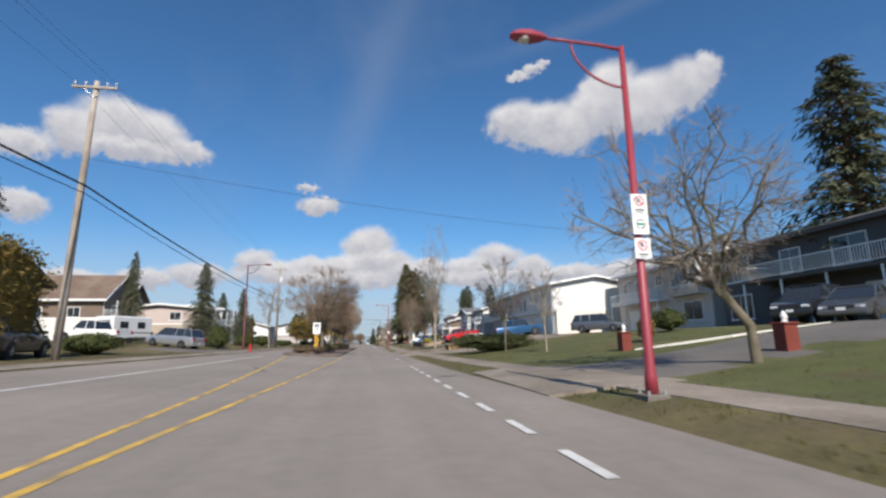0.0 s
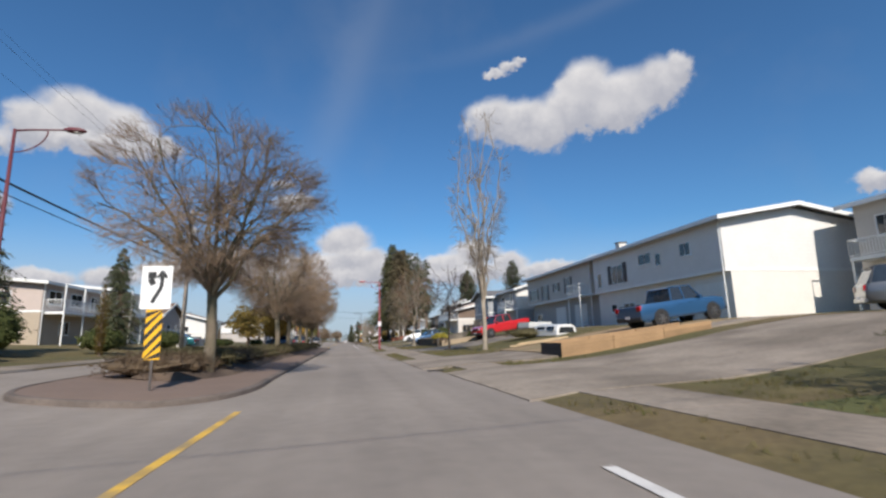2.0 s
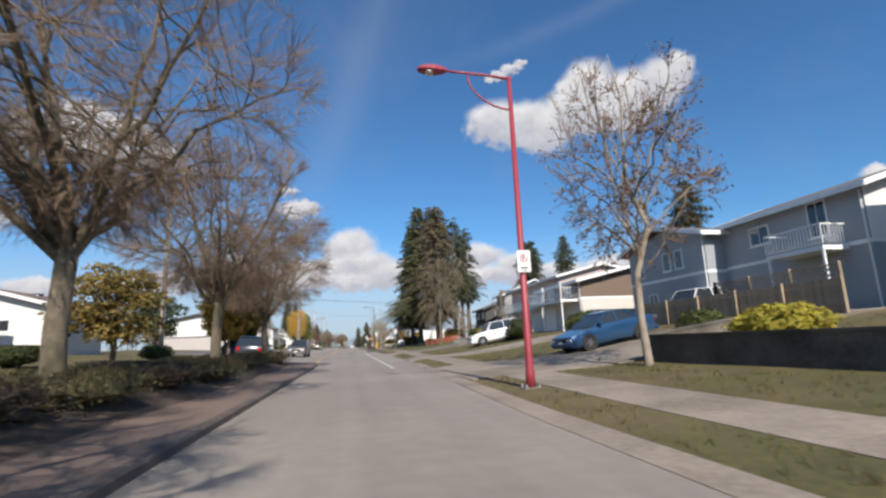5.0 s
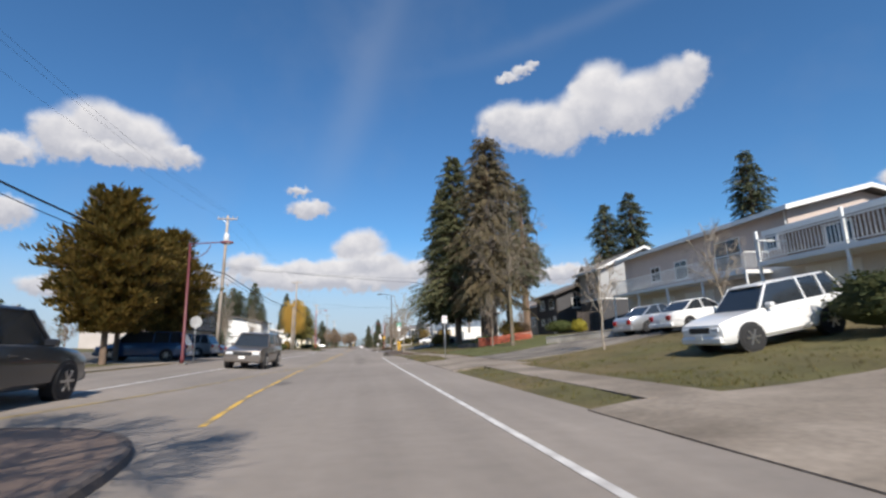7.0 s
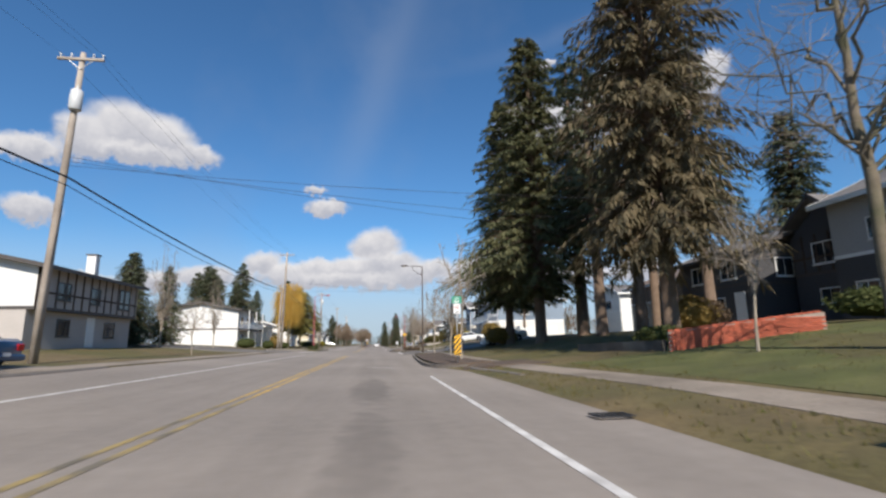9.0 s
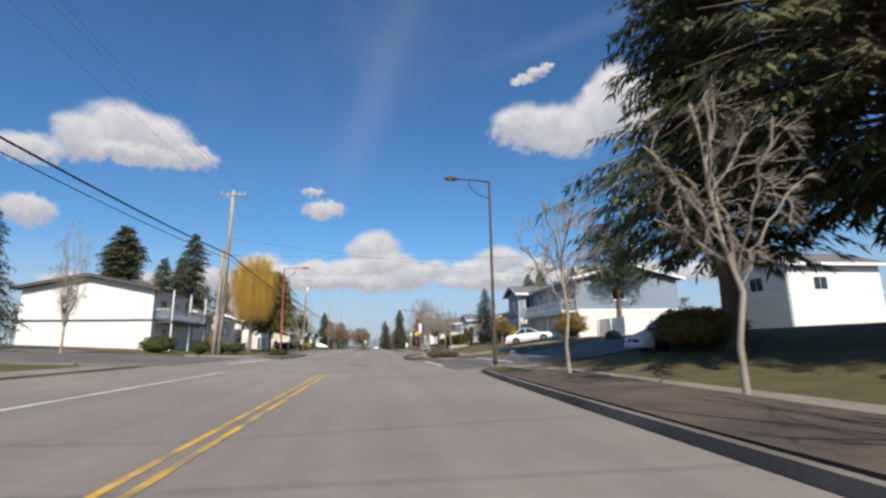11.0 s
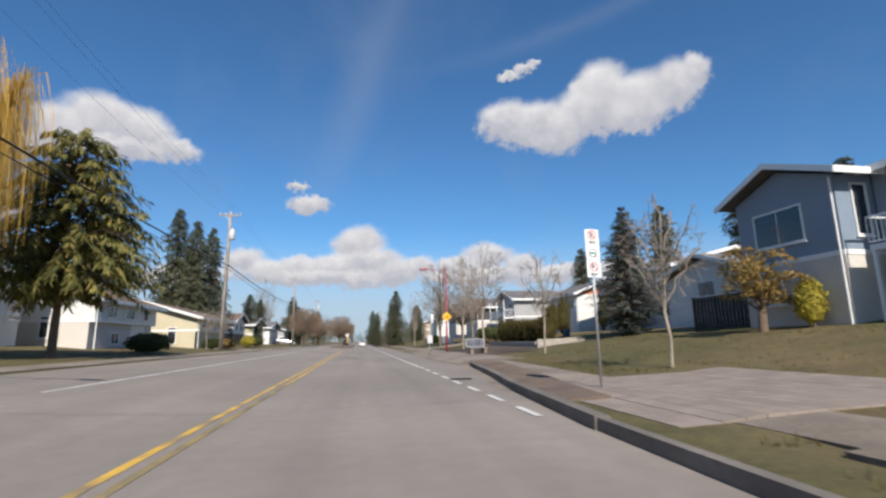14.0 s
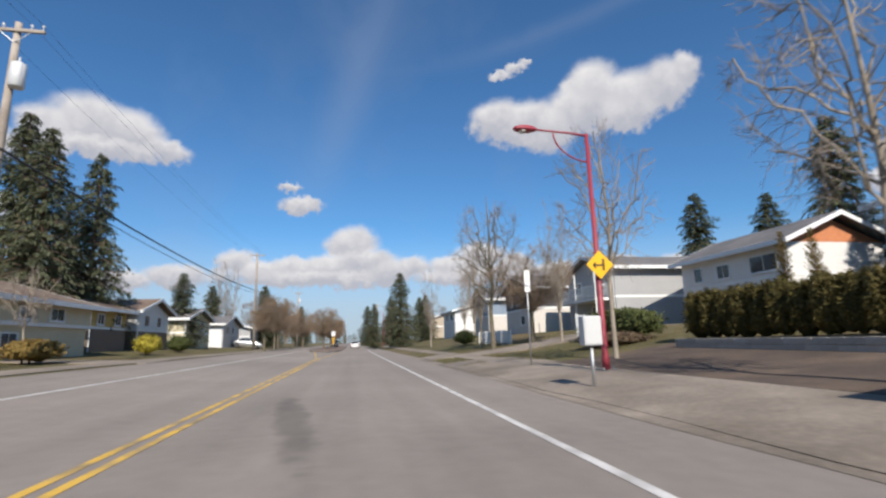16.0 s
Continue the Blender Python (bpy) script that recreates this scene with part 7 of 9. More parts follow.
for k, (x, y, s, lb) in enumerate([(10.0, 25.2, .9, "young bare tree with a pale trunk on a lawn"), (10.8, 120.8, .85, "small twiggy tree on a lawn"), (5.7, 163.5, 1.1, "slim bare tree in a kerbed bed"), (11.3, 141.2, .9, "small bare tree beside a brick wall"), (9.1, 221.7, 1.05, "slim bare tree on a lawn slope"), (8.0, 209.6, .95, "slim young bare tree on a lawn slope"), (-13.0, 241.5, .7, "small reddish bare tree before a white house"), (-13.3, 247.5, .8, "small bare tree on the far verge"), (-12.4, 165.0, .8, "small bare tree on the far verge"), (5.3, 170.0, 1.1, "slim bare tree in a kerbed bed"), (14.5, 118.0, 0.9, "small twiggy tree by a house")]):
    bare_tree((x, y, gz(x)), lb, YOUNG[k % 2], 47 * k, s)
SLENDER = crown_meshes(37, M_BIRCH, M_TWIGR, fork=2.3, cz=4.7, rx=1.7, rz=2.6, r0=0.06, limbs=8, subs=4, ters=2, twigs=3, twig_r=.005, lead=True, rise=1.0)
bare_tree((4.95, 154.7, gz(4.95)), "slender pale bare tree in a kerbed bed", SLENDER, 40, 1.0)
MAPLE = crown_meshes(51, M_BARK, M_TWIGR, fork=1.9, cz=4.1, rx=2.8, rz=2.5, r0=0.12, limbs=12, subs=8, ters=5, twigs=6, rise=.4, wander=.25, twig_r=.0055, shift=(-1.5, .3), low=1.4)
bare_tree((9.95, 10.8, 0.45), "spreading bare tree with mossy limbs leaning over a lawn", MAPLE, 0, 1.0)
DARKT = crown_meshes(58, M_DKBARK, M_DKTWIG, fork=2.1, cz=4.7, rx=2.3, rz=2.4, r0=0.085, limbs=9, subs=6, ters=4, twigs=4, wander=.3, lead=True)
LAWNT = crown_meshes(56, M_BARK, M_DKTWIG, fork=2.0, cz=4.2, rx=2.0, rz=2.1, r0=0.06, limbs=10, subs=6, ters=5, twigs=6, wander=.2)
bare_tree((9.3, 30.6, 0.4), "young crooked bare tree on a lawn", LAWNT, 60, 1.0)
bare_tree((8.2, 67.2, 0.3), "dark crooked young tree by a driveway", DARKT, 20, .95)
LONGT = crown_meshes(59, M_BARK, M_TWIGR, fork=4.2, cz=8.6, rx=3.6, rz=5.0, r0=0.16, limbs=13, subs=7, ters=4, twigs=4, wander=.3, lead=True)
bare_tree((12.0, 137.8, 0.76), "tall slim bare tree with long crooked limbs", LONGT, 120, .95)
WIDE = crown_meshes(55, M_BARK, M_TWIGR, fork=2.6, cz=6.6, rx=3.0, rz=4.6, r0=0.16, limbs=15, subs=7, ters=5, twigs=5, rise=.1, wander=.2, lead=True)
bare_tree((9.5, 257, 0.42), "wide bare tree with level twiggy branches", WIDE, 0, 1.0)
SLIMT = [crown_meshes(91 + k, M_BIRCH, M_TWIGR, fork=2.4, cz=5.4, rx=2.3, rz=3.1, r0=0.085, limbs=12, subs=7, ters=4, twigs=4, wander=.2, lead=True, twig_r=.005) for k in range(2)]
bare_tree((8.0, 230.2, 0.27), "tall slim bare tree behind a bus bench", SLIMT[0], 20, .95).scale = (.85, .85, .95)
bare_tree((8.6, 239.5, 0.3), "tall slim bare tree beside the bus stop", SLIMT[1], 110, 1.0).scale = (.9, .9, 1.0)
bare_tree((-12.0, 66.5, 0.55), "tall bare tree on the far verge", YOUNG[1], 30, 1.7)
bare_tree((12.0, 256.0, 0.8), "rounded bare tree on a verge", ELM[0], 40, .82)
POPLAR = crown_meshes(61, M_BIRCH, M_TWIGR, fork=3.0, cz=9.6, rx=2.2, rz=7.0, r0=0.135, limbs=13, subs=9, ters=5, twigs=5, rise=1.4, wander=.12, twig_r=.006, reach=.4)
bare_tree((8.6, 58.8, 0.33), "tall upright bare tree of many pale stems", POPLAR, 0, 1.0)
for x, y, s in ((10.5, 264, .6), (12, 272, .62), (9.0, 281, .6), (14, 285, .6), (-22, 311, .95), (-20.5, 312.5, .9), (-19, 176, .62), (-17.5, 186, .5), (12.5, 252.5, .58)):
    bare_tree((x, y, gz(x)), "tall bare tree behind the verge", POPLAR, x * 31, s)
LEAFED = crown_meshes(71, M_BIRCH, M_TWIG, fork=2.4, cz=5.6, rx=2.5, rz=3.7, r0=0.1, limbs=13, subs=7, ters=5, twigs=5, lead=True, rise=.8)
tl = bare_tree((7.95, 84.9, 0.29), "tall street tree with a few withered brown leaves", LEAFED, 30, 1.0)
rnd = random.Random(5)
g = Geo()
tw = LEAFED[2].vertices
for k in range(2600):
    p = tw[rnd.randrange(len(tw))].co
    a = Vector((rnd.gauss(0, 1), rnd.gauss(0, 1), rnd.gauss(-.6, 1))).normalized() * 0.1
    b = a.orthogonal().normalized() * 0.045
    n = len(g.v)
    g.v += [tuple(p), tuple(p + a * .5 + b), tuple(p + a), tuple(p + a * .5 - b)]
    g.f.append((n, n + 1, n + 2, n + 3))
part("withered_leaves", g, leafy("withered_leaf", (0.10, 0.055, 0.035), (0.20, 0.11, 0.06)), tl, "brown withered leaves")

FIR_BIG = conifer_meshes(101, M_BROWNFIR, H=23.0, R=7.2, bare=0.2, step=0.4, nb=11, droop=0.55, spray=0.62, width=0.11, shape=0.6, per=46, gap=0.06, hang=1.3)
FIR_GRN = conifer_meshes(102, M_FIR, H=23.0, R=4.9, bare=0.33, step=0.46, nb=10, droop=0.45, spray=0.62, width=0.12, shape=0.5, per=38, gap=0.48, hang=1.0)
FIR_BLUE = conifer_meshes(106, M_GRNFIR, H=23.0, R=7.4, bare=0.16, step=0.4, nb=12, droop=0.38, spray=0.6, width=0.11, shape=0.65, per=48, gap=0.03, hang=0.9)
FIR_MID = conifer_meshes(103, M_FIR, H=10.0, R=3.0, bare=0.06, step=0.22, nb=11, droop=0.45, spray=0.38, width=0.085, shape=0.8, per=24, gap=0.14, hang=0.8)
SPRUCE = conifer_meshes(104, M_SPRUCE, H=7.6, R=3.3, bare=0.03, step=0.22, nb=13, droop=0.18, spray=0.34, width=0.085, shape=0.8, per=26, hang=0.25)
FIR_SLIM = conifer_meshes(105, M_CEDAR, H=9.0, R=1.6, bare=0.03, step=0.3, nb=8, droop=-0.5, spray=0.34, width=0.12, shape=0.6, per=10, hang=-1.0)
BARE_FIR = "huge dark fir with a bare lower trunk"
OLIVE_FIR = "huge olive green fir with low branches"
for x, y, s, w, m_, lb in [(13.6, 148.8, .97, 1.0, FIR_BIG, "huge brownish fir behind a brick wall"), (13.3, 165.8, 1.17, 1.0, FIR_BLUE, OLIVE_FIR), (12.5, 172.0, 1.05, .95, FIR_BLUE, OLIVE_FIR), (17.1, 166.4, 1.1, 1.2, FIR_GRN, BARE_FIR), (16.2, 161.2, 1.0, 1.1, FIR_GRN, BARE_FIR), (19.0, 160.7, 1.0, 1.1, FIR_GRN, BARE_FIR), (22.4, 164.3, .95, 1.1, FIR_GRN, BARE_FIR), (18.6, 152.8, .8, 1.0, FIR_GRN, BARE_FIR)]:
    conifer((x, y, gz(x)), lb, m_, x * 40, (s * w, s * w, s), "fir_tree", "grove of tall firs")
CONIFERS = {
    "tall dark conifer behind a house": [(32, 26, 20.5, 1.2), (-26.5, 37.5, 14.6, .9), (30, 149, 17.5, 1.2), (34, 162, 20, 1.2), (26, 128, 13.6, 1.1), (28, 108, 14, 1.3), (-26, 60, 12.0, .65), (-24, 88, 10, 1.0)],
    "narrow conifer standing on a lawn": [(-17.6, 58.0, 10.4, 1.0), (-16.9, 72.5, 9.0, .9)],
    "dark conifer behind a white house": [(-24, 205, 13, 1.4), (-27, 212, 14.5, 1.4), (-30, 216, 14, 1.3), (-22, 176, 10.0, 1.2), (-24, 181, 11, 1.2), (-23, 187, 10.5, 1.1)],
    "tall dark conifer behind the bungalows": [(-26, 229, 17.8, 1.1), (-26, 224.6, 13.4, 1.1), (-32, 234, 15.0, 1.2), (-21.5, 243.6, 13.4, .85), (-20, 259.4, 16.3, .85), (-23, 262, 18.5, .9), (-20, 266, 17, .85), (-24, 270, 15, 1.0), (-29, 254, 15, 1.1)],
    "dark conifer behind the roofs": [(30, 222, 12.5, 1.2), (30, 212, 13.5, 1.2), (30, 241.4, 14.8, 1.1), (30, 248.7, 15, 1.1), (36, 260, 13.4, 1.2), (32, 264, 14.5, 1.2), (33, 234, 14, 1.2)],
    "pointed dark conifer far along the street": [(7, 297, 11.5, 1.15), (3.6, 306, 7.5, 1.1), (9.0, 340, 12, 1.2), (4.5, 372, 12, 1.2), (-18.0, 281, 9.2, 1.4), (-16.5, 322, 12.5, 1.3), (-16, 330, 10.5, 1.3), (-20, 300, 10, 1.3), (14, 318, 10, 1.3), (18, 356, 13, 1.3), (-13, 356, 11, 1.2)],
}
k = 0
for lb, spots in CONIFERS.items():
    for x, y, top, w in spots:
        f = (top - gz(x)) / 10.0
        conifer((x, y, gz(x)), lb, FIR_MID, 57 * k, (f * w, f * w, f), "conifer")
        k += 1
conifer((15.2, 223.6, 1.25), "full blue spruce on a lawn slope", SPRUCE, 10, (1.0, 1.0, 1.0), "blue_spruce")
conifer((27.0, 243.0, 1.9), "blue spruce between houses", SPRUCE, 80, (.8, .8, .9), "blue_spruce")
for k, (x, y, h) in enumerate([(-13.0, 61.0, 4.0), (20.8, 232.2, 3.4), (20.6, 237.2, 3.0), (19.3, 241.5, 3.8), (19.5, 243.2, 4.0)]):
    conifer((x, y, gz(x)), "narrow dark column cedar by a house", FIR_SLIM, 33 * k, (h / 9 * .9, h / 9 * .9, h / 9), "column_cedar", "column cedars")

# round-headed evergreens


def evergreen(at, label, seed, H, crown, n, size, material, trunk_h, lobes, name="evergreen_tree"):
    t = thing(name, at, label, "tree")
    rr = random.Random(seed)
    g = Geo()
    tr = Geo()
    tr.tube([(0, 0, -.2), (0, 0, .1), (.05, 0, trunk_h), (0.1, .05, H * .8)], [.24, .17, .14, .04], 9)
    for k in range(lobes):
        a = 2 * math.pi * k / lobes + rr.uniform(-.4, .4)
        u = rr.random()
        z = trunk_h + (H - trunk_h) * (0.12 + 0.72 * ((k * 0.618) % 1))
        fall = math.sin(math.pi * min(1, max(.15, (z - trunk_h * .7) / (H - trunk_h * .5))))
        r = crown * fall * rr.uniform(.45, .75)
        c = Vector((r * math.cos(a), r * math.sin(a), z))
        tr.tube([(0.05, 0, max(trunk_h * .8, z - 1.0)), tuple(c)], [.06, .02], 5, False)
        lc = leaf_cloud(seed + k, crown * rr.uniform(.36, .52), crown * rr.uniform(.36, .52), crown * rr.uniform(.2, .32), n // lobes, size, 2.0, .3, core=False)
        m = len(g.v)
        g.v += [(x + c.x, y + c.y, zz + c.z - crown * .25) for x, y, zz in lc.v]
        g.f += [tuple(i + m for i in f) for f in lc.f]
    part("trunk", tr, M_FIRBARK, t, smooth=True)
    part("crown", g, material, t)
    return t


evergreen((22.0, 198.2, 2.2), "broad dark pine with a forked trunk on a lawn", 201, 10.5, 3.4, 16000, .1, M_PINE, 3.2, 30, "pine_tree")
CEDARB = conifer_meshes(107, M_GOLDFIR, H=10.5, R=4.4, bare=0.28, step=0.28, nb=12, droop=0.5, spray=0.45, width=0.11, shape=0.38, per=40, gap=0.12, hang=1.2)
conifer((-13.4, 221.0, .6), "tall drooping cedar with golden green sprays", CEDARB, 0, (1, 1, 1), "cedar_tree")
evergreen((14.9, 213.8, 1.2), "airy ochre green garden tree by a house corner", 231, 3.3, 1.5, 1900, .1, M_OCHRE, 1.0, 14)
evergreen((-15.5, 117.0, .7), "round dark pine on the far verge", 204, 5.4, 2.2, 4000, .14, M_PINE, 1.6, 14, "pine_tree")
evergreen((-13.0, 104.0, .6), "broad golden green cedar beyond the median", 205, 6.0, 2.8, 6000, .15, M_CEDAR, .9, 18, "cedar_tree")
ROWCED = [conifer_meshes(108 + k, M_CEDAR, H=9.0, R=3.9, bare=0.2, step=0.24, nb=16, droop=0.1, spray=0.42, width=0.15, shape=0.4, per=34, hang=-1.0, gap=0.0) for k in range(2)]
for k, (x, y, h, w) in enumerate([(-12.2, 127.4, 8.6, 1.1), (-13.6, 131.8, 8.8, 1.05), (-12.7, 136.3, 8.5, 1.1)]):
    conifer((x, y, gz(x)), "dense golden brown cedar in a dark row", ROWCED[k % 2], 61 * k, (h / 9 * w, h / 9 * w, h / 9), "cedar_tree")



def willow(at, label, H, R, seed):
    t = thing("willow_tree", at, label, "tree")
    rr = random.Random(seed)
    tr, g = Geo(), Geo()
    tr.tube([(0, 0, -.2), (0, 0, .1), (.1, 0, 2.2)], [.34, .26, .2], 10)
    for k in range(12):
        a = 2 * math.pi * k / 12 + rr.uniform(-.2, .2)
        e = Vector((R * .8 * math.cos(a) * rr.uniform(.5, 1), R * .75 * math.sin(a) * rr.uniform(.5, 1), H * rr.uniform(.72, .95)))
        m = Vector((e.x * .45, e.y * .45, H * .6))
        tr.tube([(.1, 0, 2.0), tuple(m), tuple(e)], [.13, .07, .03], 6, False)
        for j in range(430):
            u = rr.uniform(.35, 1.0)
            p = Vector((.1, 0, 2.0)).lerp(m, u * 2) if u < .5 else m.lerp(e, (u - .5) * 2)
            d = Vector((rr.gauss(0, 1), rr.gauss(0, 1), 0)).normalized()
            r1 = rr.uniform(.1, 1.25)
            L = rr.uniform(.2, .85) * max(.8, p.z - 2.6)
            pts = [tuple(p), tuple(p + d * r1 * .6 + Vector((0, 0, .35))), tuple(p + d * r1 + Vector((0, 0, -L * .35))), tuple(p + d * r1 * 1.1 + Vector((0, 0, -L)))]
            g.tube(pts, [.007, .0075, .006, .003], 3, False)
    part("trunk", tr, M_BARK, t, smooth=True)
    part("weeping_crown", g, M_WILLOW, t, "golden hanging willow shoots")


willow((-14.6, 215.5, .63), "golden weeping willow with hanging shoots", 11.6, 3.4, 7)

# ---- shrubs and hedges ----
shrub("juniper_bush", (9.3, 33.6, .36), "low spreading juniper bush on a lawn", 301, 2.9, 1.9, .62, 13000, .06, M_JUNI, 2.2, 20, lumps=.38)
shrub("golden_bush", (19.6, 57.0, 2.0), "bright yellow bush beside a pickup", 302, 1.2, 1.5, .7, 2200, .09, M_YSHRUB)
shrub("golden_bush", (10.6, 83.4, .6), "bright yellow green bush above a dark wall", 303, .9, 1.3, .55, 1500, .09, M_YSHRUB)
shrub("golden_bush", (13.4, 78.5, .9), "olive rhododendron above a dark wall", 304, .9, 1.1, .5, 2400, .06, M_SHRUB)
shrub("rosette_bush", (13.2, 62.8, .95), "dry brown low shrub on a lawn", 305, 1.9, 1.2, .32, 4200, .045, M_BEDGR, lumps=.45)
shrub("ochre_bush", (16.6, 196.8, 1.6), "ochre round bush on a lawn", 307, 1.4, 1.5, 1.15, 2600, .1, M_OCHRE)
shrub("golden_bush", (16.0, 212.7, 1.3), "small bright yellow green cypress", 308, .55, .55, .95, 1100, .07, M_YSHRUB)
for k, (x, y) in enumerate([(4.4, 196.4), (5.2, 195.2), (5.9, 196.8), (4.9, 197.6), (5.7, 194.3)]):
    shrub("dry_tuft", (x, y, .15), "low dry tuft on a kerbed corner", 610 + k, .42, .5, .2, 1100, .045, M_BEDSH, lumps=.6)
shrub("verge_bush", (-8.3, 199.2, .5), "low straggly shrub on a kerbed corner", 311, .7, 2.0, .26, 2200, .05, M_JUNI, lumps=.4)
shrub("bush", (-13.8, 200.2, .6), "clipped upright yellow green bush", 312, .65, .65, .95, 1100, .08, M_OCHRE)
shrub("bush", (-14.2, 198.2, .6), "round green bush before a white house", 313, .8, .8, .6, 1000, .08, M_SHRUB)
shrub("bush", (-14.0, 202.6, .6), "round green bush before a white house", 314, .9, 1.0, .5, 1000, .08, M_SHRUB)
shrub("bush", (-13.6, 206.0, .6), "round green bush before a low wall", 315, .9, 1.3, .5, 1200, .08, M_SHRUB)
shrub("bush", (-14.4, 234.0, .7), "dark shrub before a white house", 316, 1.1, 1.4, .6, 1200, .09, M_SHRUB)
shrub("bush", (-13.0, 247.6, .6), "golden green shrub under a pole", 317, .9, 1.5, .5, 1300, .09, M_OCHRE)
shrub("bush", (-16.5, 196.0, .75), "round dark bush before a white gable", 318, 1.3, 1.3, .7, 1300, .09, M_SHRUB)
shrub("hedge", (-14.2, 21.5, .6), "tall clipped golden green hedge", 319, 1.0, 2.6, 2.4, 5000, .1, M_CEDAR, 4.0, category="hedge")
shrub("bush", (-14.5, 30.0, .6), "dark green rounded shrub", 320, 1.3, 2.0, .6, 1700, .09, M_SHRUB)
for k, (x, y, rx, ry, rz) in enumerate([(-14.2, 52.5, .9, 1.4, .9), (-15.5, 56.5, 1.0, 1.2, 1.2), (-14.4, 64.5, 1.0, 1.8, .8), (-15.2, 78, 1.2, 2.0, .8)]):
    shrub("bush", (x, y, gz(x)), "brown green shrub in a front garden", 330 + k, rx, ry, rz, 1500, .1, M_SHRUB)
for k, (x, y, rx, ry, rz, m_, lb) in enumerate([(12.8, 246.5, .9, 3.0, .7, M_SHRUB, "low clipped green hedge along a lawn"), (16.0, 151.0, 1.2, 1.2, .9, M_OCHRE, "ochre rounded shrub under firs"), (18.6, 143.8, 1.3, 1.5, .6, M_SHRUB, "green shrubs before a dark house"), (17.5, 137.5, .6, .6, .55, M_YSHRUB, "small yellow shrub on a lawn")]):
    shrub("hedge" if ry > 2 else "bush", (x, y, gz(x)), lb, 340 + k, rx, ry, rz, int(900 * max(1, ry)), .1, m_, 4.0 if ry > 2 else 2.2, category="hedge" if ry > 2 else "shrub")
rnd = random.Random(9)
SHOOTS = []
for m_ in (M_BEDSH, M_BEDGR, M_BEDGR):
    g = Geo()
    for _ in range(420):
        r_, a_ = 1.25 * math.sqrt(rnd.random()), rnd.uniform(0, 6.28)
        p = Vector((r_ * math.cos(a_), r_ * .9 * math.sin(a_), .3))
        q = p + Vector((rnd.gauss(0, .12), rnd.gauss(0, .12), rnd.uniform(.1, .42)))
        g.tube([tuple(p), tuple(p.lerp(q, .55) + Vector((rnd.gauss(0, .03), rnd.gauss(0, .03), 0))), tuple(q)], [.007, .006, .003], 3, False)
        for _i in range(3):
            u_ = p.lerp(q, rnd.uniform(.3, 1))
            v_ = u_ + Vector((rnd.gauss(0, .06), rnd.gauss(0, .06), rnd.uniform(.0, .1)))
            g.tube([tuple(u_), tuple(v_)], [.006, .004], 3, False)
    SHOOTS.append(g.mesh("shoot_mass", m_))
for k in range(36):
    y = 45.4 + k * 1.62 + rnd.uniform(-.4, .4)
    b_ = shrub("bed_shrub", (-4.5 + rnd.uniform(-.2, .2), y, .26), "low leafless brown shrub in the median bed", 400 + k, rnd.uniform(1.2, 1.55), rnd.uniform(1.1, 1.4), rnd.uniform(.25, .37), 3200, .034, M_BEDGR if k % 3 else M_BEDSH, 2.8, category="shrub", lumps=.35)
    tagged(part("shoot_mass", SHOOTS[k % 3], None, b_), kind="stuff")

# ---- garden walls, fences and yard things ----


def wall_line(name, a, b, za, zb, thick, material, label, category="wall", cap=None, base=None):
    """A straight low wall from a to b with its own top heights, standing in the ground."""
    ax, ay = a
    bx_, by = b
    L = math.hypot(bx_ - ax, by - ay)
    z0 = base if base is not None else min(gz(ax), gz(bx_))
    t = thing(name, (ax, ay, z0), label, category, "", "", math.degrees(math.atan2(by - ay, bx_ - ax)))
    g = Geo()
    h = thick / 2
    g.hexa([(0, -h, -.5), (L, -h, -.5), (L, h, -.5), (0, h, -.5), (0, -h, za - z0), (L, -h, zb - z0), (L, h, zb - z0), (0, h, za - z0)])
    part("wall_body", g, material, t)
    if cap:
        g = Geo()
        h += .03
        g.hexa([(-.03, -h, za - z0), (L + .03, -h, zb - z0), (L + .03, h, zb - z0), (-.03, h, za - z0), (-.03, -h, za - z0 + .06), (L + .03, -h, zb - z0 + .06), (L + .03, h, zb - z0 + .06), (-.03, h, za - z0 + .06)])
        part("coping", g, cap, t)
    return t


def block_courses(t, L, top, bw, bh, dep, material, rnd, name="block", y_off=0.0):
    """Courses of separate blocks along local x, in front of a wall body; the meshes are shared."""
    me = None
    rows = int(top / bh)
    for r in range(rows):
        x = -bw / 2 if r % 2 else 0.0
        while x < L:
            w0, w1 = max(x, 0), min(x + bw, L)
            if w1 - w0 > bw * .3:
                if abs(w1 - w0 - bw) < 1e-3:
                    if me is None:
                        g = Geo()
                        g.box(-bw / 2 + .006, bw / 2 - .006, -dep / 2, dep / 2, .005, bh - .005, .008)
                        me = g.mesh(name, material)
                    o = part(name, me, None, t)
                else:
                    g = Geo()
                    hw = (w1 - w0) / 2
                    g.box(-hw + .006, hw - .006, -dep / 2, dep / 2, .005, bh - .005, .008)
                    o = part(name, g, material, t)
                o.location = ((w0 + w1) / 2, y_off + rnd.uniform(-.006, .006), r * bh)
            x += bw


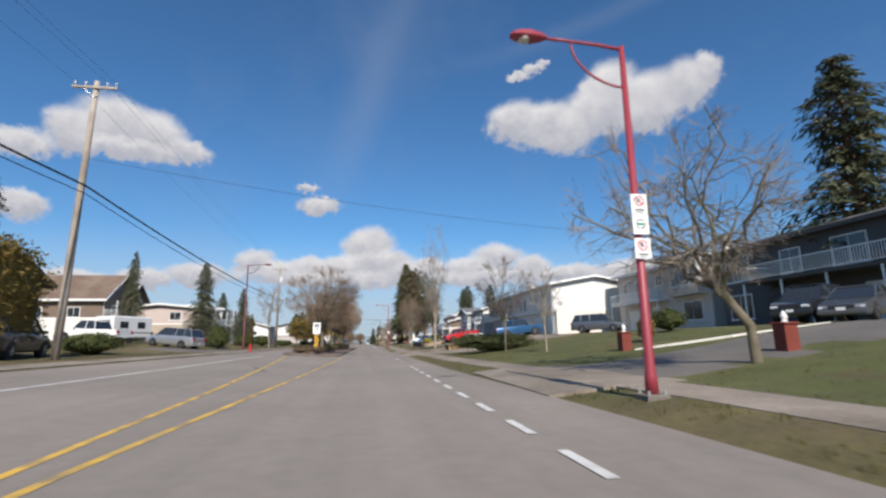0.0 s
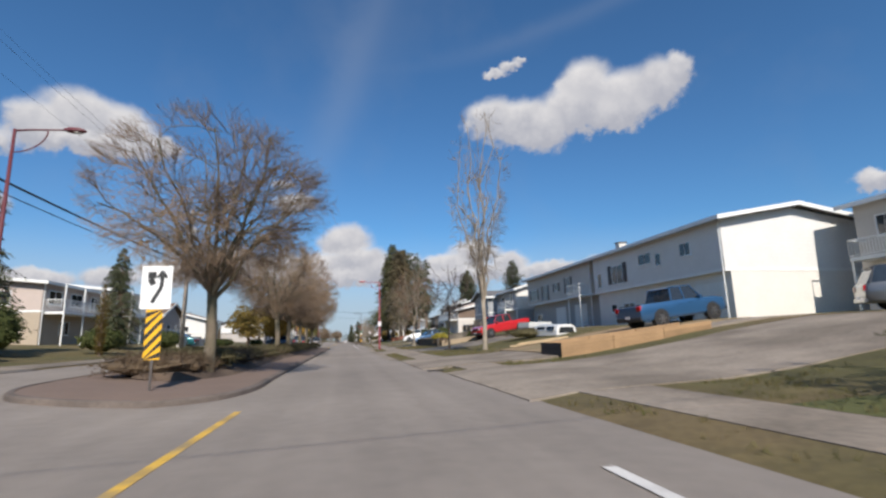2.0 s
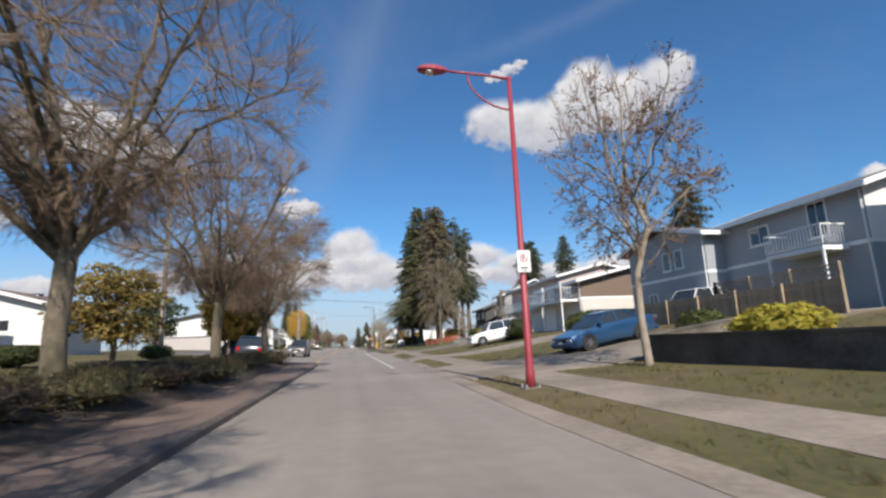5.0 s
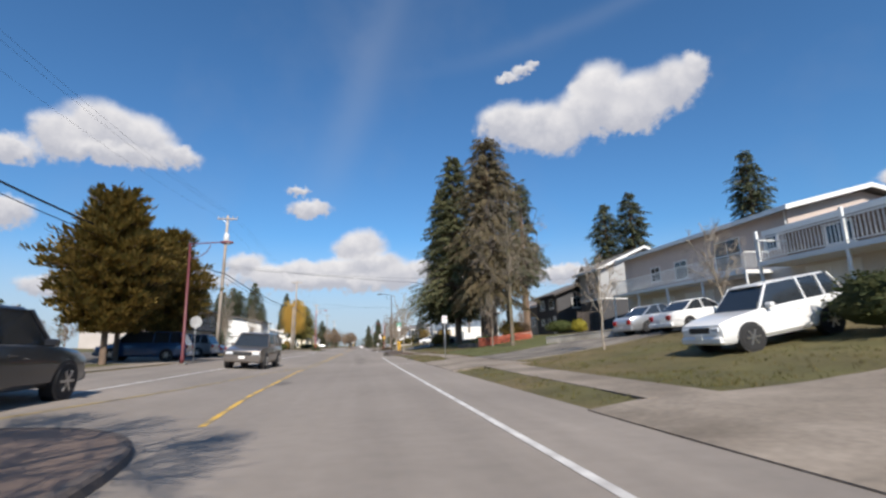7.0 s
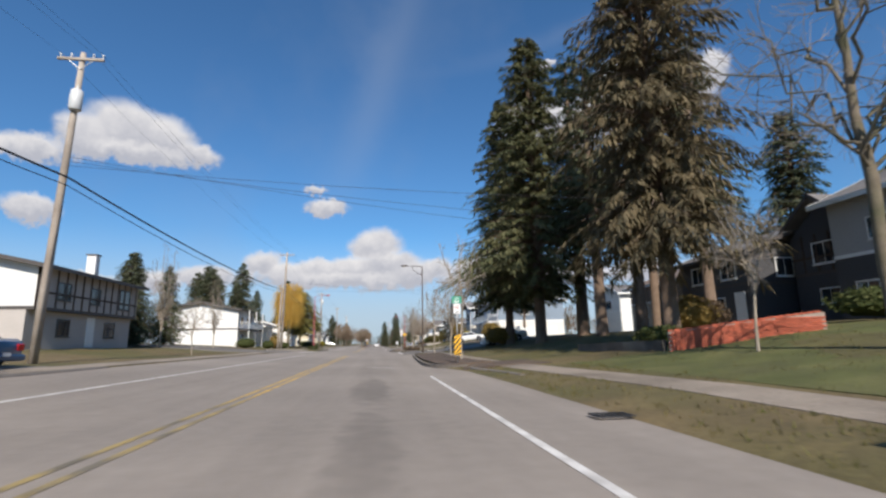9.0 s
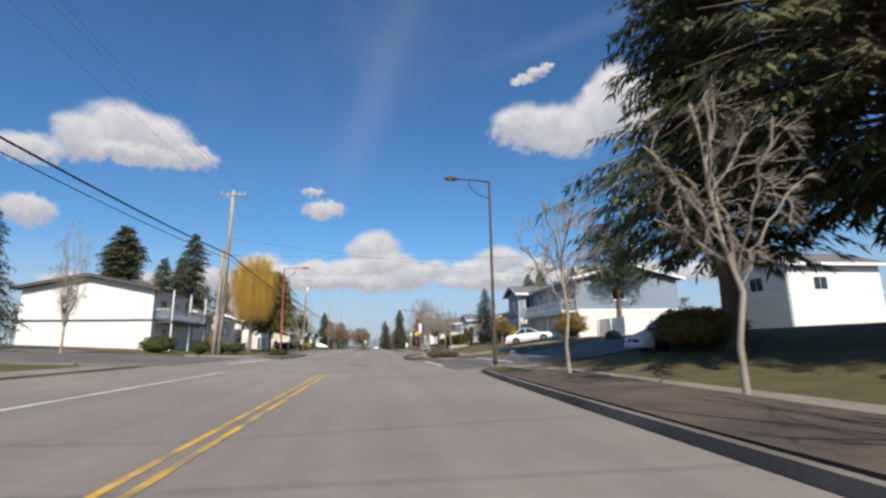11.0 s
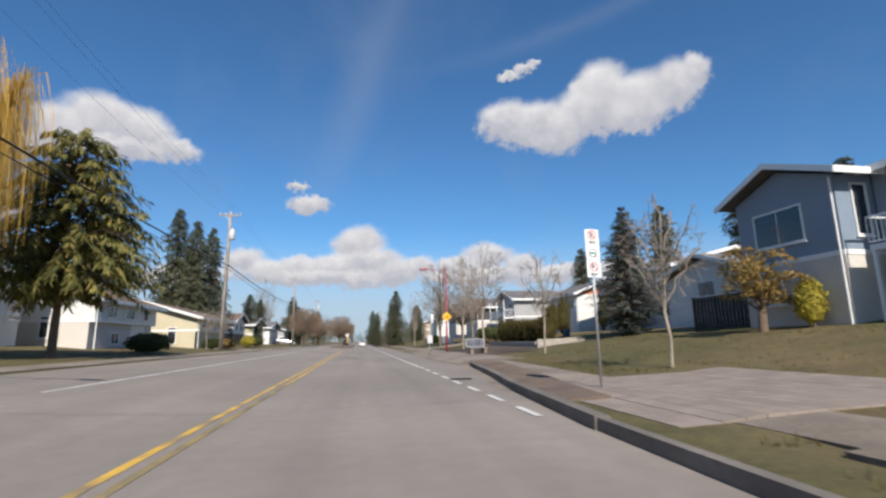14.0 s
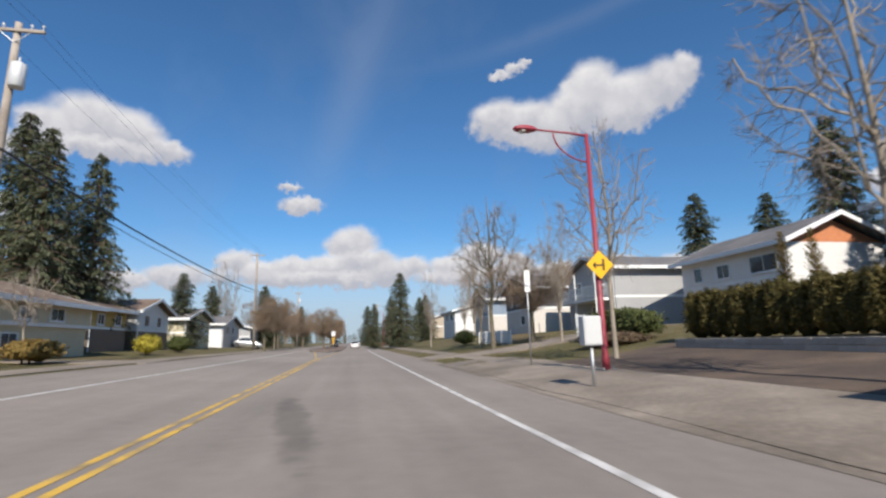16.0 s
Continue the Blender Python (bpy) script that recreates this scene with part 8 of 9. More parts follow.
rnd = random.Random(77)
# stained concrete; its darkness also serves as fir shade on the low return wall
M_DARKW = mat("dark_stain_and_shade_concrete", (0.075, 0.065, 0.055), 0.92, 0.35, 1.3, 0.5, 30, tone=(0.16, 0.14, 0.115), stain=0.7)
M_PALEW = mat("pale_stone_wall", (0.46, 0.42, 0.36), 0.9, 0.25, 1.4, 0.4, 30, tone=(0.30, 0.27, 0.22), spread=.12)
M_MORTAR = mat("mortar", (0.30, 0.24, 0.2), 0.95, 0.2, 4.0, 0.3, 60)
M_REDBOX = mat("red_brown_tile", (0.17, 0.03, 0.018), 0.7, 0.2, 3.0, 0.3, 40)
M_LUMBER = mat("fresh_lumber", (0.48, 0.36, 0.22), 0.85, 0.2, 2.0, 0.2, 40, spread=.2)

wall_line("retaining_wall", (8.9, 75.5), (8.6, 86.0), 1.0, 1.0, .22, M_DARKW, "dark stained concrete retaining wall below shrubs", cap=M_DARKW)
wall_line("retaining_wall", (8.7, 86.1), (14.5, 86.4), 1.0, 1.75, .22, M_DARKW, "dark stained concrete retaining wall beside a driveway", cap=M_DARKW)
tm = wall_line("timber_edging", (9.2, 75.4), (13.5, 75.5), .85, 1.35, .12, M_FENCE, "pale weathered timber edging of a driveway", "wall")
wall_line("kerb_wall", (12.6, 132.0), (14.6, 126.7), 1.25, 1.55, .22, M_PALEW, "pale whitish kerb wall along a dark driveway", cap=M_PALEW)
wall_line("kerb_wall", (14.6, 126.6), (20.5, 125.8), 1.5, 2.35, .22, M_PALEW, "pale whitish kerb wall along a dark driveway", cap=M_PALEW)

# red brick wall, stepping along a lawn
bw = wall_line("brick_wall", (11.0, 145.1), (15.56, 143.1), 1.33, 1.9, .16, M_MORTAR, "low red brick garden wall in full sun")
L = math.hypot(4.56, 2.0)
me_b = Geo()
me_b.box(-.1, .1, -.045, .045, .004, .062, .006)
me_b = me_b.mesh("brick", M_BRICK)
for r in range(17):
    x = .1 if r % 2 else .21
    while x < L - .05:
        ztop = .70 + .57 * x / L
        zz = -.1 + r * .072
        if zz + .07 < ztop + .03 and zz > -.12 + .38 * x / L * .8:
            o = part("brick", me_b, None, bw)
            o.location = (x, -.075 + rnd.uniform(-.004, .004), zz)
        x += .212
for k in range(23):
    x = .11 + k * .212
    o = part("brick", me_b, None, bw)
    o.location = (x, 0.0, .70 + .57 * x / L)
    o.scale = (1, 2.0, 1)
# return of the brick wall, in dark concrete to paint in the firs' shade
wall_line("low_wall", (10.95, 145.3), (10.5, 152.0), 1.05, .9, .16, M_DARKW, "low wall coloured dark for the shade of firs")

# low walls on the far side
for a, b, za, zb, m_, lb in [((-16.8, 86.5), (-16.9, 95.0), 1.9, 1.95, W_GREYST, "low grey rendered wall before a columned house"), ((-16.9, 95.3), (-17.0, 106.8), 1.75, 1.8, W_STUCCO, "low white rendered wall along a garden")]:
    wall_line("garden_wall", a, b, za, zb, .2, m_, lb, cap=M_PALEW)
bl = wall_line("block_wall", (-16.6, 212.0), (-15.6, 218.0), 1.75, 1.7, .2, M_MORTAR, "low pale block wall before a bungalow")
block_courses(bl, 6.08, .95, .4, .19, .05, M_PALEW, rnd, "block", -.11)
st = wall_line("stone_wall", (10.5, 226.5), (13.2, 225.6), 1.0, 1.25, .24, M_MORTAR, "stacked white stone wall before a hedge")
block_courses(st, 2.85, .55, .36, .18, .06, M_PALEW, rnd, "stone", -.14)
st = wall_line("stone_wall", (11.0, 239.5), (10.6, 226.8), .9, .95, .24, M_MORTAR, "low weathered stone wall below a hedge")
block_courses(st, 12.7, .36, .42, .18, .05, M_PALEW, rnd, "stone", -.13)


def board_fence(name, a, b, h, material, label, bw=.14, gap=.01, rail=True, posts=True, group=""):
    """Upright boards between two points, on rails and posts, standing on the slope."""
    L = math.hypot(b[0] - a[0], b[1] - a[1])
    t = thing(name, (a[0], a[1], gz(a[0])), label, "fence", group, "", math.degrees(math.atan2(b[1] - a[1], b[0] - a[0])))
    n = max(2, int(L / (bw + gap)))
    g = Geo()
    g.box(-bw / 2, bw / 2, -.01, .01, 0.04, h, .004)
    me = g.mesh("board", material)
    za, zb = 0.0, gz(b[0]) - gz(a[0])
    for k in range(n):
        u = (k + .5) / n
        o = part("board", me, None, t)
        o.location = (u * L, 0, za + (zb - za) * u)
    for zz in (.25, h - .25):
        g = Geo()
        g.hexa([(0, .012, zz + za), (L, .012, zz + zb), (L, .05, zz + zb), (0, .05, zz + za), (0, .012, zz + za + .08), (L, .012, zz + zb + .08), (L, .05, zz + zb + .08), (0, .05, zz + za + .08)])
        part("rail", g, material, t)
    m = max(2, int(L / 2.2) + 1)
    for k in range(m):
        u = k / (m - 1)
        g = Geo()
        z = za + (zb - za) * u
        g.box(u * L - .05, u * L + .05, .05, .14, z - .4, z + h + .06, .01)
        part("post", g, material, t)
    return t


def lattice_fence(name, a, b, h, material, label):
    """A frame with crossed laths."""
    L = math.hypot(b[0] - a[0], b[1] - a[1])
    t = thing(name, (a[0], a[1], max(gz(a[0]), gz(b[0]))), label, "fence", "", "", math.degrees(math.atan2(b[1] - a[1], b[0] - a[0])))
    for z in (.05, h):
        g = Geo()
        g.box(0, L, -.02, .02, z - .05, z)
        part("rail", g, material, t)
    k = 0
    x = -h
    while x < L:
        for s_ in (-1, 1):
            x0, x1, z0, z1 = x, x + h, (0.0, h) if s_ > 0 else (h, 0.0), None
            p0, p1 = [x, z0[0]], [x + h, z0[1]]
            if p0[0] < 0:
                u = -p0[0] / h
                p0 = [0, p0[1] + (p1[1] - p0[1]) * u]
            if p1[0] > L:
                u = (p1[0] - L) / h
                p1 = [L, p1[1] + (z0[0] - p1[1]) * u]
            g = Geo()
            yy = .012 * s_
            g.tube([(p0[0], yy, p0[1]), (p1[0], yy, p1[1])], .018, 4)
            part("lath", g, material, t)
        x += .2
    for u in range(int(L / 2) + 2):
        x = min(L, u * 2.0)
        g = Geo()
        g.box(x - .05, x + .05, -.05, .05, -.4, h + .08, .01)
        part("post", g, material, t)
    return t


board_fence("wood_fence", (17.0, 86.9), (17.0, 99.0), 1.25, M_FENCE, "weathered wooden board fence along a lawn")
lattice_fence("lattice_fence", (17.05, 87.0), (17.05, 93.0), 1.75, M_FENCE, "weathered lattice screen above a board fence")
board_fence("picket_fence", (17.6, 200.2), (17.4, 197.5), 1.0, M_FRAME, "small white picket fence by a garage", .09, .05)
board_fence("white_fence", (20.0, 193.6), (20.0, 198.4), 1.5, M_FRAME, "white solid board fence beside a pine", .14, .004)
board_fence("white_fence", (20.0, 193.5), (25.0, 193.3), 1.2, M_FRAME, "white solid board fence along a side street", .14, .004)
board_fence("dark_fence", (15.9, 219.0), (17.6, 216.6), 1.6, M_DFENCE, "dark stained board fence by a bungalow")
lattice_fence("lattice_fence", (12.6, 250.5), (15.4, 248.0), 1.0, M_FRAME, "white lattice fence in front of a porch")
board_fence("dark_fence", (20.4, 143.8), (22.6, 144.1), 1.9, M_DFENCE, "dark board fence between two houses")
board_fence("low_fence", (11.5, 259.0), (11.5, 268.0), 1.0, M_FRAME, "white low fence along a footway", .1, .06)

# driveway pillars with small ornaments
for x, y, lb in ((11.7, 11.7, "red-brown tiled driveway pillar carrying a white ornament"), (11.0, 18.9, "red-brown tiled driveway pillar carrying a white ornament")):
    t = thing("driveway_pillar", (x, y, gz(x)), lb, "pillar", "driveway pillars")
    g = Geo()
    g.box(-.2, .2, -.2, .2, -.3, .7, .015)
    part("shaft", g, M_REDBOX, t)
    g = Geo()
    g.box(-.24, .24, -.24, .24, .7, .76, .02)
    part("capstone", g, M_REDBOX, t)
    g = Geo()
    g.tube([(0, 0, .76), (0, 0, .79), (0, 0, .81), (0, 0, .88), (0, 0, .94), (0, 0, 1.01), (0, 0, 1.07)], [.09, .09, .04, .08, .09, .05, .012], 12)
    part("ornament", g, M_FRAME, t, "white urn ornament", smooth=True)
for a, b, za, zb in (((11.2, 18.5), (14.0, 16.6), .72, 1.2), ((14.0, 16.6), (18.0, 16.3), 1.2, 1.65)):
    wall_line("edging_wall", a, b, za, zb, .2, W_STUCCO, "low white painted edging of a driveway")

# long raised bed: end boards coloured dark for their shaded face, warm side boards
t = thing("raised_bed", (8.4, 47.7, .3), "long raised garden bed of warm boards, its end darkened for shade", "planter")
SL = .11


def sloped(x0, x1, y0, y1, z0, z1):
    g = Geo()
    g.hexa([(x0, y0, z0 + x0 * SL), (x1, y0, z0 + x1 * SL), (x1, y1, z0 + x1 * SL), (x0, y1, z0 + x0 * SL), (x0, y0, z1 + x0 * SL), (x1, y0, z1 + x1 * SL), (x1, y1, z1 + x1 * SL), (x0, y1, z1 + x0 * SL)])
    return g


for k in range(4):
    part("end_board", sloped(0, .06, .07, 1.93, -.1 + k * .15, .048 + k * .15), M_DFENCE, t)
    for m in range(3):
        part("side_board", sloped(.0 + m * 2.2, 2.18 + m * 2.2, 0, .06, -.1 + k * .15, .046 + k * .15), M_BEDWOOD, t)
        part("side_board", sloped(.0 + m * 2.2, 2.18 + m * 2.2, 1.94, 2.0, -.1 + k * .15, .046 + k * .15), M_BEDWOOD, t)
part("soil", sloped(.07, 6.5, .07, 1.93, .1, .36), M_SOIL, t)

# truck canopy lying on the lawn
t = thing("truck_canopy", (14.2, 61.2, gz(14.2) - .02), "white fibreglass truck canopy lying on the lawn", "truck canopy", turn=12)
g = Geo()
rings = []
for y, s_ in ((-1.25, .86), (-1.2, .92), (-.2, 1.0), (1.0, 1.0), (1.25, .94)):
    rings.append([(-.85 * s_, y, -.05), (.85 * s_, y, -.05), (.84 * s_, y, .3), (.72 * s_, y, .62 * s_), (.4, y, .7 * s_), (-.4, y, .7 * s_), (-.72 * s_, y, .62 * s_), (-.84 * s_, y, .3)])
g.loft(rings)
part("shell", g, P_WHITE, t, smooth=False)
g = Geo()
g.quad((-.62, -1.262, .1), (.62, -1.262, .1), (.52, -1.262, .48), (-.52, -1.262, .48))
part("rear_window", g, M_GLASS, t)
for sx in (-1, 1):
    for y0, y1 in ((-1.0, -.15), (0.0, .95)):
        g = Geo()
        q = [(sx * .848, y0, .27), (sx * .848, y1, .27), (sx * .762, y1, .545), (sx * .762, y0, .545)]
        g.quad(*(q if sx > 0 else reversed(q)))
        part("side_window", g, M_GLASS, t)

# loose lumber
t = thing("lumber_pile", (9.6, 57.5, gz(9.6)), "loose pile of pale lumber along a driveway", "lumber", turn=-19)
for k in range(9):
    g = Geo()
    x0 = rnd.uniform(0, 1.6)
    yy = rnd.uniform(-.35, .45)
    Lk = rnd.uniform(1.8, 3.0)
    z0 = (x0) * .12 + .02 + (k % 3) * .05
    z1 = (x0 + Lk) * .125 + .02 + (k % 3) * .05
    y1 = yy + rnd.uniform(-.3, .3)
    g.hexa([(x0, yy - .07, z0 - .04), (x0 + Lk, y1 - .07, z1 - .04), (x0 + Lk, y1 + .07, z1 - .04), (x0, yy + .07, z0 - .04), (x0, yy - .07, z0 + .06), (x0 + Lk, y1 - .07, z1 + .06), (x0 + Lk, y1 + .07, z1 + .06), (x0, yy + .07, z0 + .06)])
    part("plank", g, M_LUMBER, t)

# small utility trailer
t = thing("utility_trailer", (15.2, 67.2, gz(15.2)), "small grey utility trailer on a driveway", "trailer", turn=15)
g = Geo()
g.box(-1.1, 1.1, -.7, .7, .42, .5, .01)
part("bed", g, M_STEEL, t)
for x0, x1, y0, y1 in ((-1.1, 1.1, -.7, -.66), (-1.1, 1.1, .66, .7), (-1.1, -1.06, -.66, .66), (1.06, 1.1, -.66, .66)):
    g = Geo()
    g.box(x0, x1, y0, y1, .5, .88)
    part("side_board", g, M_CANGREY, t)
for sy in (-1, 1):
    g = Geo()
    g.tube([(0, sy * .72, .28), (0, sy * .9, .28)], .29, 16)
    w = part("wheel", g, M_TYRE, t)
    g = Geo()
    g.tube([(0, sy * .86, .28), (0, sy * .905, .28)], .16, 12)
    part("rim", g, M_STEEL, w)
g = Geo()
g.tube([(1.1, 0, .45), (2.2, 0, .4), (2.25, 0, -.02)], .04, 6)
part("drawbar", g, M_STEEL, t)

# white camper behind the far pickup
t = thing("camper_trailer", (-22.3, 50.8, gz(-22.3)), "white boxy camper trailer parked behind a pickup", "camper", turn=70)
g = Geo()
g.box(-2.2, 2.2, -1.05, 1.05, .5, 2.5, .12)
part("shell", g, P_WHITE, t)
for y0 in (-1.06, 1.05):
    for x in (-1.1, .9):
        g = Geo()
        g.box(x - .45, x + .45, y0 - .01, y0 + .02, 1.4, 2.0)
        part("window", g, M_GLASS, t)
for x in (-2.21, 2.19):
    g = Geo()
    g.box(x - .01, x + .02, -.6, .6, 1.5, 2.1)
    part("window", g, M_GLASS, t)
for sy in (-1, 1):
    g = Geo()
    g.tube([(-.2, sy * .85, .33), (-.2, sy * 1.02, .33)], .33, 16)
    part("wheel", g, M_TYRE, t)
g = Geo()
g.box(-2.2, 2.2, -1.06, 1.06, .95, 1.05)
part("stripe", g, P_DSILV, t)

# blue bin, boulder
t = thing("recycling_bin", (14.6, 231.4, gz(14.6)), "blue plastic recycling bin by a hedge", "bin")
g = Geo()
t.scale = (.7, .7, .6)
g.loft([[(-.24, -.26, 0), (.24, -.26, 0), (.24, .26, 0), (-.24, .26, 0)], [(-.3, -.32, .9), (.3, -.32, .9), (.3, .32, .9), (-.3, .32, .9)]])
part("body", g, P_BLUE, t)
g = Geo()
g.box(-.32, .32, -.35, .35, .9, .98, .03)
part("lid", g, P_BLUE, t)
for k, (x, y, r) in enumerate(((15.6, 187.3, .55), (9.6, 190.9, .22), (11.5, 192.8, .15))):
    g = Geo()
    g.sphere((0, 0, 0), r, 12, 8, .7)
    g.v = [tuple(Vector(v) * (1 + .35 * noise.noise(Vector(v) * (1.6 / r) + Vector((k * 7, 0, 0))))) for v in g.v]
    b_ = part("boulder", g, M_PALEW if k else M_DARKW, None, "", True)
    b_.location = (x, y, gz(x) + r * .4)
    tagged(b_, "rounded grey garden boulder half sunk in grass", "boulder")

# column cedars forming a hedge, and garden cedars
CED = [leaf_cloud(520 + k, .42, .48, .86, 3400, .05, 3.4, .2).mesh("foliage", M_HEDGE) for k in range(3)]
for k in range(15):
    u = k / 14
    x, y = 12.9 - .5 * u, 230.6 + 9.6 * u
    s_ = rnd.uniform(.95, 1.07)
    t = thing("hedge_cedar", (x, y, gz(x) - .05), "dark green-brown cedar in a dense hedge row", "hedge", "cedar hedge", "", rnd.uniform(0, 360))
    t.scale = (s_, s_, s_)
    part("foliage", CED[k % 3], None, t)
CEDC = leaf_cloud(531, .5, .5, 1.6, 2600, .085, 2.2, .2).mesh("foliage", M_HEDGE)
for x, y, s_ in ((14.0, 232.3, .8), (14.9, 232.6, .85), (14.4, 234.0, .8), (20.8, 234.6, .95), (20.8, 237.4, .95)):
    t = thing("column_cedar", (x, y, gz(x) - .05), "rounded dark column cedar before a house wall", "shrub", "column cedars")
    t.scale = (s_, s_, s_)
    part("foliage", CEDC, None, t)
for k, (x, y, rx, ry, rz, m_, lb) in enumerate([(13.2, 20.9, .36, .36, .58, M_OCHRE, "small round green bush beside a driveway"), (16.8, 24.6, .8, 1.0, .6, M_SHRUB, "green foundation shrub by a house"), (9.4, 76.5, .8, 1.2, .35, M_BEDSH, "dry brown shrub on a retaining wall"), (12.5, 88.5, .7, 1.0, .5, M_SHRUB, "dark shrub beside a driveway"), (14.2, 100.5, 1.1, 1.6, .7, M_SHRUB, "green garden shrub on a lawn"), (15.0, 103.0, .9, 1.0, .6, M_OCHRE, "ochre garden shrub on a lawn"), (13.6, 111.0, 1.0, 1.4, .8, M_JUNI, "green clipped shrub by a white car"), (12.2, 147.6, .9, 1.2, .4, M_SHRUB, "low shrub behind a brick wall"), (17.2, 151.8, 1.3, 1.5, .75, M_BEDSH, "brown dry shrub before a dark house"), (12.0, 173.5, 1.4, 2.0, .8, M_CEDAR, "golden green shrub under tall firs"), (19.4, 217.6, .9, .9, .9, M_SHRUB, "dark shrub at a house corner"), (11.4, 244.5, 1.6, 1.2, .28, M_BEDSH, "brown ground cover before a hedge"), (-13.0, 110.5, 1.0, 1.3, .55, M_SHRUB, "dark shrub on the far verge"), (-14.6, 92.0, .9, 1.6, .5, M_SHRUB, "green shrub before a grey wall"), (-14.9, 99.0, .9, 1.6, .5, M_JUNI, "green shrub before a white wall"), (-12.9, 229.6, 1.1, 1.6, .6, M_JUNI, "rounded green shrub on the far verge"), (-13.4, 244.4, .8, .8, .5, M_SHRUB, "dark shrub before a beige house"), (-14.0, 262, .9, .9, .7, M_YSHRUB, "bright yellow shrub before a house"), (-14.5, 270, 1.0, 1.0, .7, M_SHRUB, "dark shrub before a house"), (10.5, 270, 1.0, 1.4, .7, M_SHRUB, "dark green shrub on a verge")]):
    shrub("bush", (x, y, gz(x)), lb, 560 + k, rx, ry, rz, int(1300 * max(.7, rx * ry)), .085, m_, 2.2)

# far island with bushy bare trees
isl = arc_pts([(-1.6, 292), (-2.2, 287), (-3.6, 285.6), (-5.0, 287), (-5.4, 292)], 3) + [(-5.6, 320), (-5.6, 420), (-1.6, 420)]
kerb_run("far_median_kerb", isl + [isl[0]], "pale kerb round a far median", .18, .16)
g = Geo()
g.v = [(x, y, gz(x) + .145) for x, y in isl] + [(x, y, gz(x) - .1) for x, y in isl]
n = len(isl)
g.f = [tuple(reversed(range(n)))] + [(i, (i + 1) % n, n + (i + 1) % n, n + i) for i in range(n)]
structure("far_median_paving", g, M_PAVER, "brownish paved far median", "pavement")
for k, (x, y, s_) in enumerate([(-9.8, 283, .6), (-10.6, 296, .7), (-11.5, 306, .75), (-9.9, 330, .75), (-4.2, 302, .62), (-4.8, 312, .64), (-4.2, 323, .64), (-4.6, 336, .64), (-4.4, 352, .66), (-4.4, 370, .66), (-10.6, 318, .58), (-11.5, 345, .62)]):
    bare_tree((x, y, gz(x) + .1), "bushy brown bare tree far along the street", ELM[k % 3], 71 * k, s_ * 1.25, group="far median trees")


def woods(name, spots, material, label, seed, kindf, n=90, size=.55):
    """Distant trees as loose tufts; cone-shaped or rounded, in one body."""
    rr = random.Random(seed)
    g = Geo()
    for x, y, h in spots:
        z0 = gz(x)
        for _ in range(n):
            u = rr.random()
            a = rr.uniform(0, 6.28)
            if kindf == "cone":
                z = h * (.04 + .95 * u)
                r = h * .21 * (1 - u) ** .8 * rr.uniform(.45, 1.1) + .1
            else:
                z = h * (.22 + .76 * u)
                r = h * .34 * math.sin(math.pi * (.12 + .86 * u)) ** .7 * rr.uniform(.3, 1.1)
            p = Vector((x + r * math.cos(a), y + r * math.sin(a), z0 + z))
            d = Vector((math.cos(a), math.sin(a), -.5 if kindf == "cone" else rr.uniform(.2, 1.6))).normalized() * size * rr.uniform(.7, 1.5) * h / 10
            q = Vector((-math.sin(a), math.cos(a), rr.uniform(-.6, .6))).normalized() * size * (.38 if kindf == "cone" else .09)
            m = len(g.v)
            g.v += [tuple(p - d), tuple(p + q), tuple(p + d), tuple(p - q)]
            g.f.append((m, m + 1, m + 2, m + 3))
        m = len(g.v)
        g.tube([(x, y, z0 - .3), (x, y, z0 + h * .7)], [h * .018, h * .006], 5)
    ob = part(name, g, material)
    return tagged(ob, label, "woods", "", "stuff")


